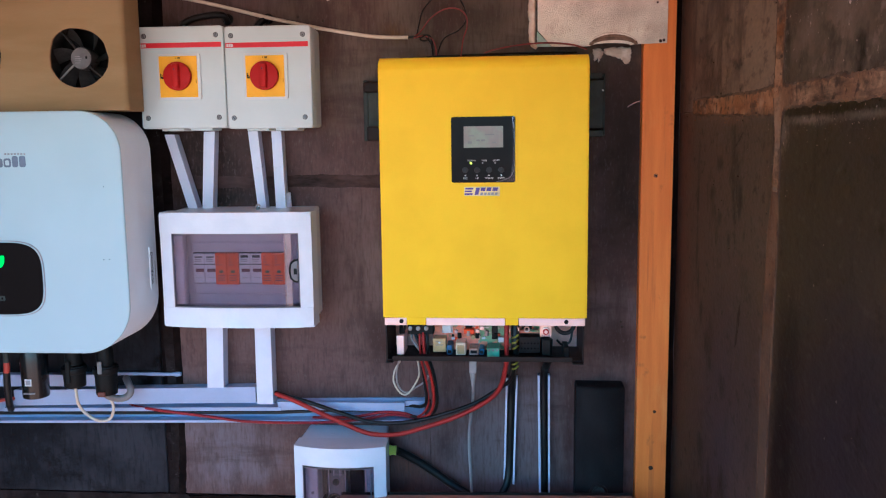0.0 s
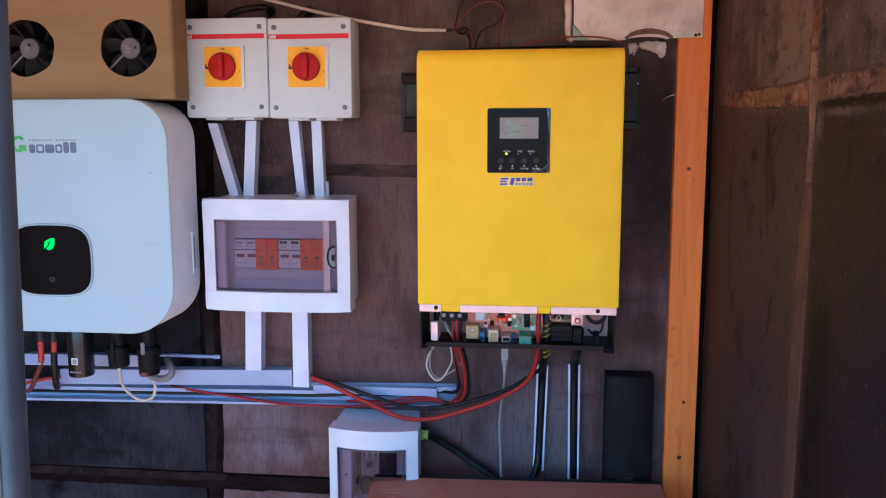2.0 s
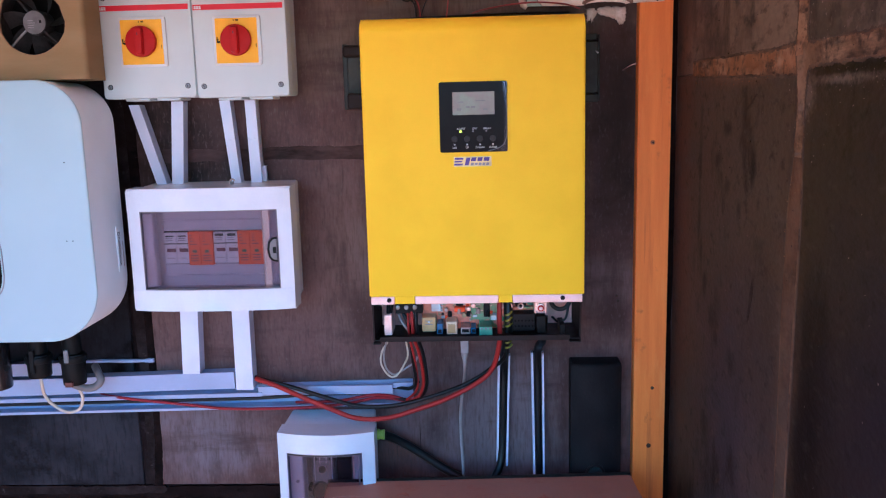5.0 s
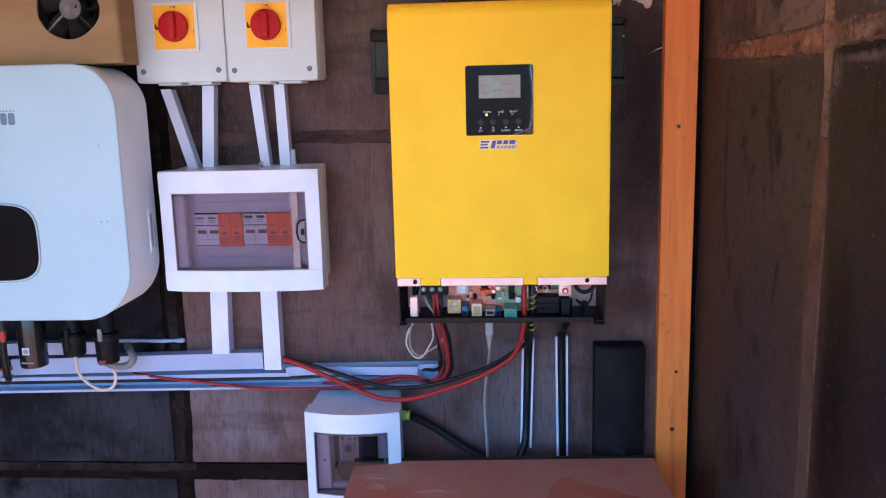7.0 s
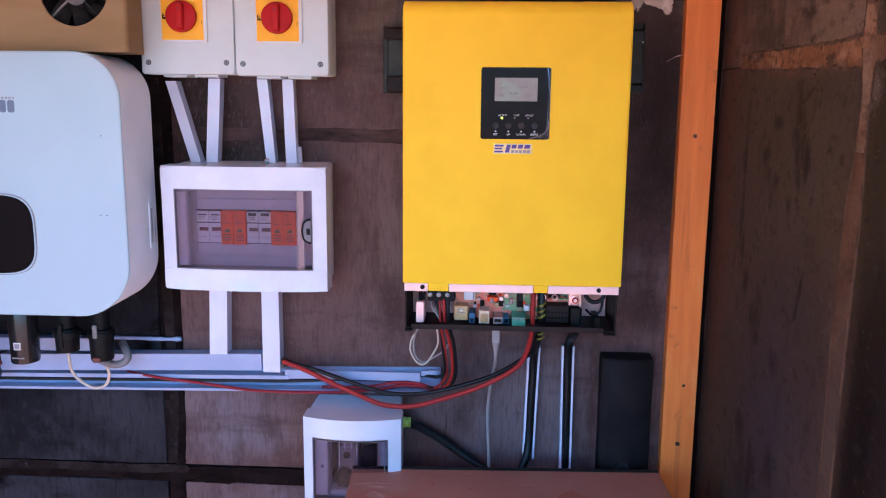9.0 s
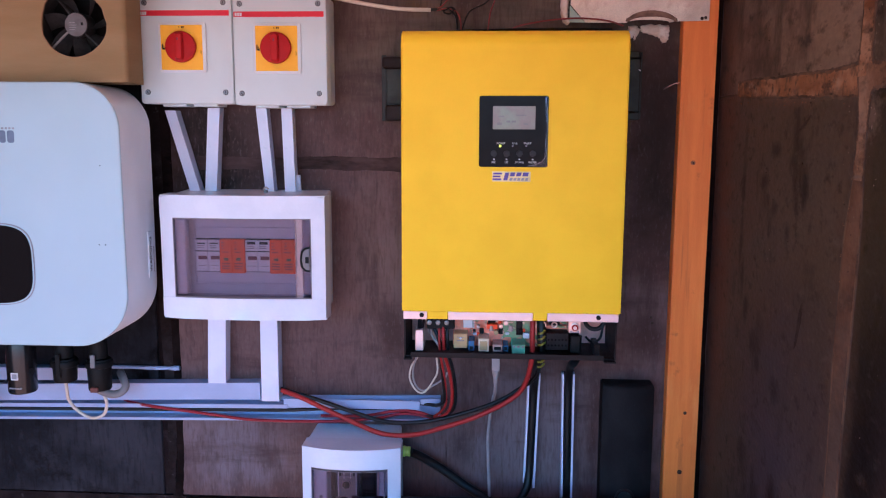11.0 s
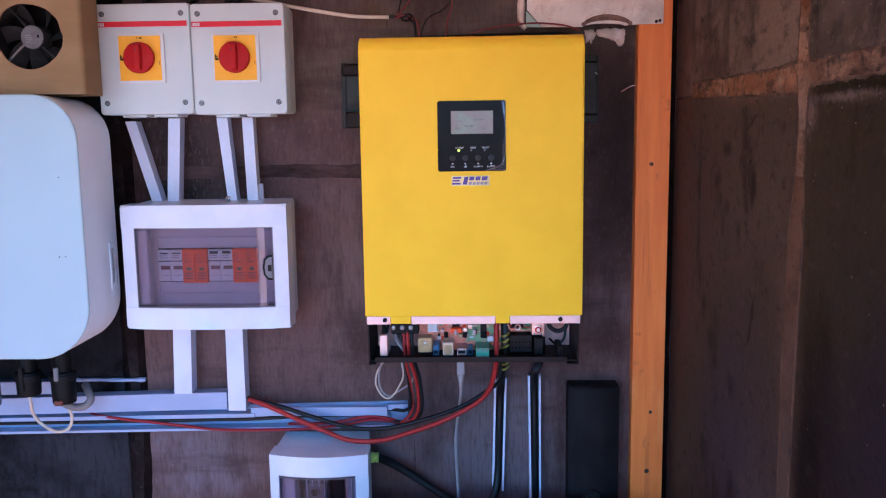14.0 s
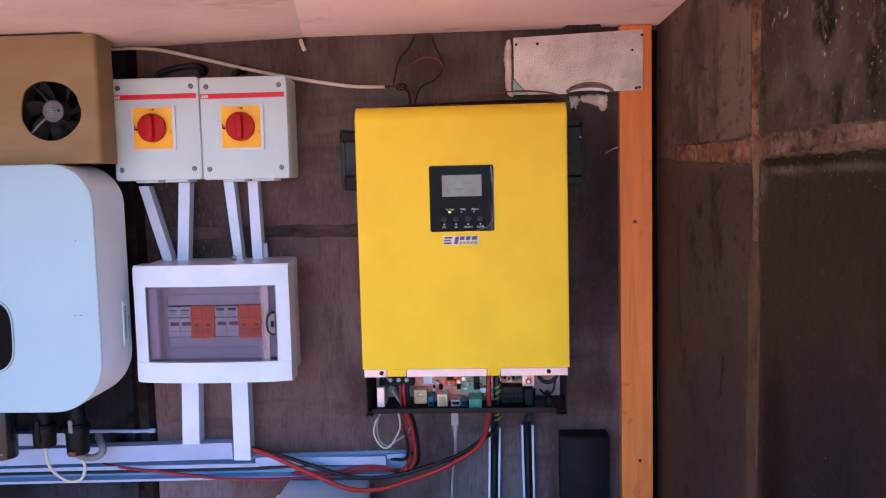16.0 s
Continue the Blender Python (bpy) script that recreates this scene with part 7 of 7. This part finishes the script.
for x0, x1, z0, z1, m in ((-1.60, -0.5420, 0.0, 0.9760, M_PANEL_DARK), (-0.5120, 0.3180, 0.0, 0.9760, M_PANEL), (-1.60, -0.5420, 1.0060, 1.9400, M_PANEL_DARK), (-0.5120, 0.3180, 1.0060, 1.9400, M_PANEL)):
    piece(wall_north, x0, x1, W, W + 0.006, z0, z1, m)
for x0, x1, z0, z1, y in ((-1.60, 0.318, 0.9762, 1.0058, W + 0.0030), (-0.5418, -0.5122, 1.0062, 1.94, W + 0.0032)):
    piece(wall_north, x0, x1, y, W + 0.006, z0, z1, M_JOINT, "joint_cover", 0.0008)
def seam(line, seed, amp, along, y0):
    """A ragged strip on the back wall along points (along, middle, half width)."""
    rnd = random.Random(seed)
    dense = spline([(a, m, w) for a, m, w in line], 24)
    up, low = [], []
    e = f = 0.0
    for q in dense:
        e, f = 0.7 * e + rnd.gauss(0, amp), 0.7 * f + rnd.gauss(0, amp)
        up.append((q.x, q.y + q.z + e))
        low.append((q.x, q.y - q.z + f))
    ring = up + low[::-1]
    return flat(ring if along else [(c, a) for a, c in ring], y0, W + 0.004)
part("seam_cover", seam([(1.9, -0.514, 0.0085), (1.6, -0.514, 0.0085), (1.125, -0.5115, 0.0060), (1.026, -0.5165, 0.0068), (0.98, -0.524, 0.0120), (0.90, -0.525, 0.0130), (0.6, -0.526, 0.0130)], 61, 0.0004, False, W - 0.0004), M_SEAM, wall_north, "dark brown vertical seam")
part("seam_cover", seam([(1.9, -0.5330, 0.0105), (1.6, -0.5320, 0.0100), (1.125, -0.5245, 0.0072), (1.060, -0.5280, 0.0074), (1.008, -0.5310, 0.0078)], 62, 0.0004, False, W - 0.0007), M_SEAM_PALE, wall_north, "pale worn vertical seam")
part("seam_cover", seam([(-1.58, 0.9960, 0.0080), (-0.80, 0.9975, 0.0075), (-0.62, 0.9965, 0.0075), (-0.52, 0.9985, 0.0070), (-0.505, 0.9985, 0.0030)], 63, 0.0007, True, W - 0.0010), M_SEAM_PALE, wall_north, "pale worn level seam")
part("seam_cover", seam([(-1.58, 0.9850, 0.0080), (-0.80, 0.9840, 0.0075), (-0.54, 0.9850, 0.0085), (-0.50, 0.9890, 0.0140), (-0.30, 0.9890, 0.0140), (0.0, 0.9900, 0.0130), (0.30, 0.9900, 0.0130)], 64, 0.0008, True, W - 0.0006), M_SEAM, wall_north, "dark brown level seam")
# no seam here: dark strip painted in for the shade behind the batten
part("seam_cover", seam([(1.84, 0.3065, 0.0042), (1.5, 0.3062, 0.0044), (1.2, 0.3068, 0.0042), (0.8, 0.3065, 0.0044)], 65, 0.0003, False, W - 0.0004), M_SEAM, wall_north, "dark strip put in for the corner's shade")
def smear(x0, x1, z0, z1, seed, n=60):
    """A dark tarry smear along the wall, with uneven edges."""
    rnd = random.Random(seed)
    up, low = [], []
    a = b = 0.0
    for k in range(n + 1):
        a, b = 0.8 * a + rnd.gauss(0, 0.0005), 0.8 * b + rnd.gauss(0, 0.0005)
        fade = min(1, k / 6, (n - k) / 12)
        mid = (z0 + z1) / 2
        up.append((x0 + (x1 - x0) * k / n, mid + ((z1 - mid) + a) * fade + 0.0004))
        low.append((x0 + (x1 - x0) * k / n, mid - ((mid - z0) + b) * fade - 0.0004))
    return flat(up + low[::-1], W - 0.0004, W + 0.001)
part("tar_smear", smear(-0.5100, -0.0600, 1.5320, 1.5520, 3), M_SMEAR, wall_north, "dark tarry smear")
part("crack", smear(-0.0850, -0.0835, 1.0500, 1.1250, 7, 20), M_SMEAR, wall_north)

# board tones carry light and shade: upper ones lightened, near lower one darkened
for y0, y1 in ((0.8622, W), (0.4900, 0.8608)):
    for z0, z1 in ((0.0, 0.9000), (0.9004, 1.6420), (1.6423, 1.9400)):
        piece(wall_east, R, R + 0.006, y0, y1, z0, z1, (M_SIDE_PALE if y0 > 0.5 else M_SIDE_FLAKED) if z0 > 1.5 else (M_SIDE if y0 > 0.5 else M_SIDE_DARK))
def strip(line, seed, amp, along, x0=R - 0.0004):
    """An uneven strip of filler on the side wall along points (along, middle, half width)."""
    rnd = random.Random(seed)
    dense = spline([(a, m, w) for a, m, w in line], 60)
    up, low = [], []
    e = f = 0.0
    for q in dense:
        e, f = 0.80 * e + rnd.gauss(0, 0.55 * amp), 0.80 * f + rnd.gauss(0, 0.55 * amp)
        up.append((q.x, q.y + q.z + e))
        low.append((q.x, q.y - q.z + f))
    ring = up + low[::-1]
    if not along:
        ring = [(c, a) for a, c in ring]
    return loft([[(x0, y, z) for y, z in ring], [(R + 0.002, y, z) for y, z in ring]])
def filler(line, seed, amp, along, m, label, lift):
    """Joint filler in three thin ragged coats that thin out towards the edges."""
    for wide, mm, proud, nm in ((1.14, M_FILL_RIM, 0.0003, "filler_rim"), (1.0, M_FILL_EDGE, 0.0005, "filler_edge"), (0.84, m, 0.0007, "joint_filler")):
        part(nm, strip([(a, c, w * wide) for a, c, w in line], seed + int(100 * wide), amp, along, R - proud - lift), mm, wall_east, label)
filler([(1.2345, 1.6489, 0.0093), (1.1739, 1.6474, 0.0112), (1.0371, 1.644, 0.0122), (0.9248, 1.641, 0.0132), (0.871, 1.641, 0.0156), (0.8495, 1.642, 0.0186)], 31, 0.0006, True, M_FILL, "rusty beige joint filler", 0.0)
filler([(0.8534, 1.6420, 0.0156), (0.8222, 1.6440, 0.0105), (0.744, 1.6440, 0.0105), (0.6267, 1.6430, 0.0095), (0.485, 1.6430, 0.0095)], 33, 0.0010, True, M_FILL_PALE, "flaked pale joint filler", 0.0002)
filler([(1.644, 0.8564, 0.0186), (1.6635, 0.8578, 0.0132), (1.6977, 0.8573, 0.0122), (1.7466, 0.8559, 0.0147), (1.7954, 0.8559, 0.0147), (1.8394, 0.8554, 0.0147)], 32, 0.0005, False, M_FILL, "rusty beige joint filler", 0.0001)
filler([(1.644, 0.8554, 0.0156), (1.6147, 0.8534, 0.0103), (1.5853, 0.8534, 0.0083), (1.5511, 0.8554, 0.0117)], 37, 0.0007, False, M_FILL_PALE, "flaked pale joint filler", 0.0003)
filler([(1.5658, 0.8544, 0.0078), (1.5316, 0.8559, 0.0127), (1.4974, 0.8583, 0.0161), (1.4437, 0.8603, 0.0166), (1.3889, 0.8622, 0.0168), (1.2775, 0.8622, 0.0143), (1.1857, 0.8632, 0.0143), (1.0626, 0.8647, 0.0137), (0.916, 0.8661, 0.0137)], 36, 0.0003, False, M_FILL_DARK, "dark brown joint filler", -0.0001)
def flecks(clusters, seed, m, name, label, dark=False):
    """Small ragged chips of old paint scattered in clusters on the side wall."""
    rnd = random.Random(seed)
    bm = bmesh.new()
    for cy, cz, sy, sz, n, size in clusters:
        for _ in range(n):
            y, z, r = rnd.gauss(cy, sy), rnd.gauss(cz, sz), 0.32 * size * rnd.uniform(0.3, 1.5) ** 2
            if not (0.5 < y < 1.28 and z < 1.84):
                continue
            k = rnd.randint(5, 8)
            tall, lean = rnd.uniform(0.6, 2.2), rnd.uniform(-0.5, 0.5)
            ring = []
            for q in range(k):
                a = 2 * math.pi * q / k
                d = r * rnd.uniform(0.3, 1.3)
                dz = d * math.sin(a) * tall
                ring.append((y + 1.5 * d * math.cos(a) + lean * dz, z + dz))
            loft([[(R - 0.00015 if dark is False else R - 0.00105, p, q) for p, q in ring], [(R + 0.001, p, q) for p, q in ring]], bm)
    ob = part(name, bm, m, wall_east, label)
    ob["kind"] = "stuff"
flecks(((0.607, 1.756, 0.05, 0.04, 96, 0.00186), (0.685, 1.624, 0.08, 0.01, 80, 0.00099), (0.856, 1.585, 0.01, 0.03, 64, 0.00081), (0.705, 1.771, 0.05, 0.03, 88, 0.00136), (0.764, 1.737, 0.05, 0.035, 64, 0.00112), (0.627, 1.795, 0.03, 0.015, 28, 0.00248), (0.588, 1.698, 0.03, 0.025, 35, 0.00186), (0.783, 1.698, 0.04, 0.02, 35, 0.00099), (0.705, 1.617, 0.09, 0.005, 25, 0.00068), (0.822, 1.6, 0.02, 0.03, 28, 0.00112), (0.978, 1.453, 0.1, 0.1, 48, 0.00056), (0.734, 1.405, 0.08, 0.12, 57, 0.00068)), 51, M_FLECK, "paint_flecks", "small pale flecks of old paint")
flecks(((1.057, 1.649, 0.12, 0.006, 48, 0.00068), (0.685, 1.639, 0.08, 0.006, 41, 0.00074), (0.861, 1.6, 0.008, 0.1, 38, 0.00074), (0.866, 1.756, 0.008, 0.05, 22, 0.00062), (1.027, 1.561, 0.08, 0.1, 19, 0.00099)), 52, M_SCRATCH, "dark_pits", "small dark pits and knocks", True)
for k, line in enumerate((((1.4143, 0.9644, 0.001), (1.4016, 0.9673, 0.004), (1.3733, 0.9741, 0.003), (1.3606, 0.978, 0.001)), ((1.6117, 0.9744, 0.0005), (1.602, 0.99, 0.004), (1.5942, 1.0056, 0.0005)))):
    part("dark_scratch", strip(line, 40 + k, 0.0006, False, R - 0.0003), M_SCRATCH, wall_east, "dark scratch")
flecks(((1.02, 1.630, 0.09, 0.004, 70, 0.0006), (0.868, 1.50, 0.012, 0.03, 30, 0.0006)), 58, M_FILL, "filler_flakes", "rusty flakes of joint filler", True)
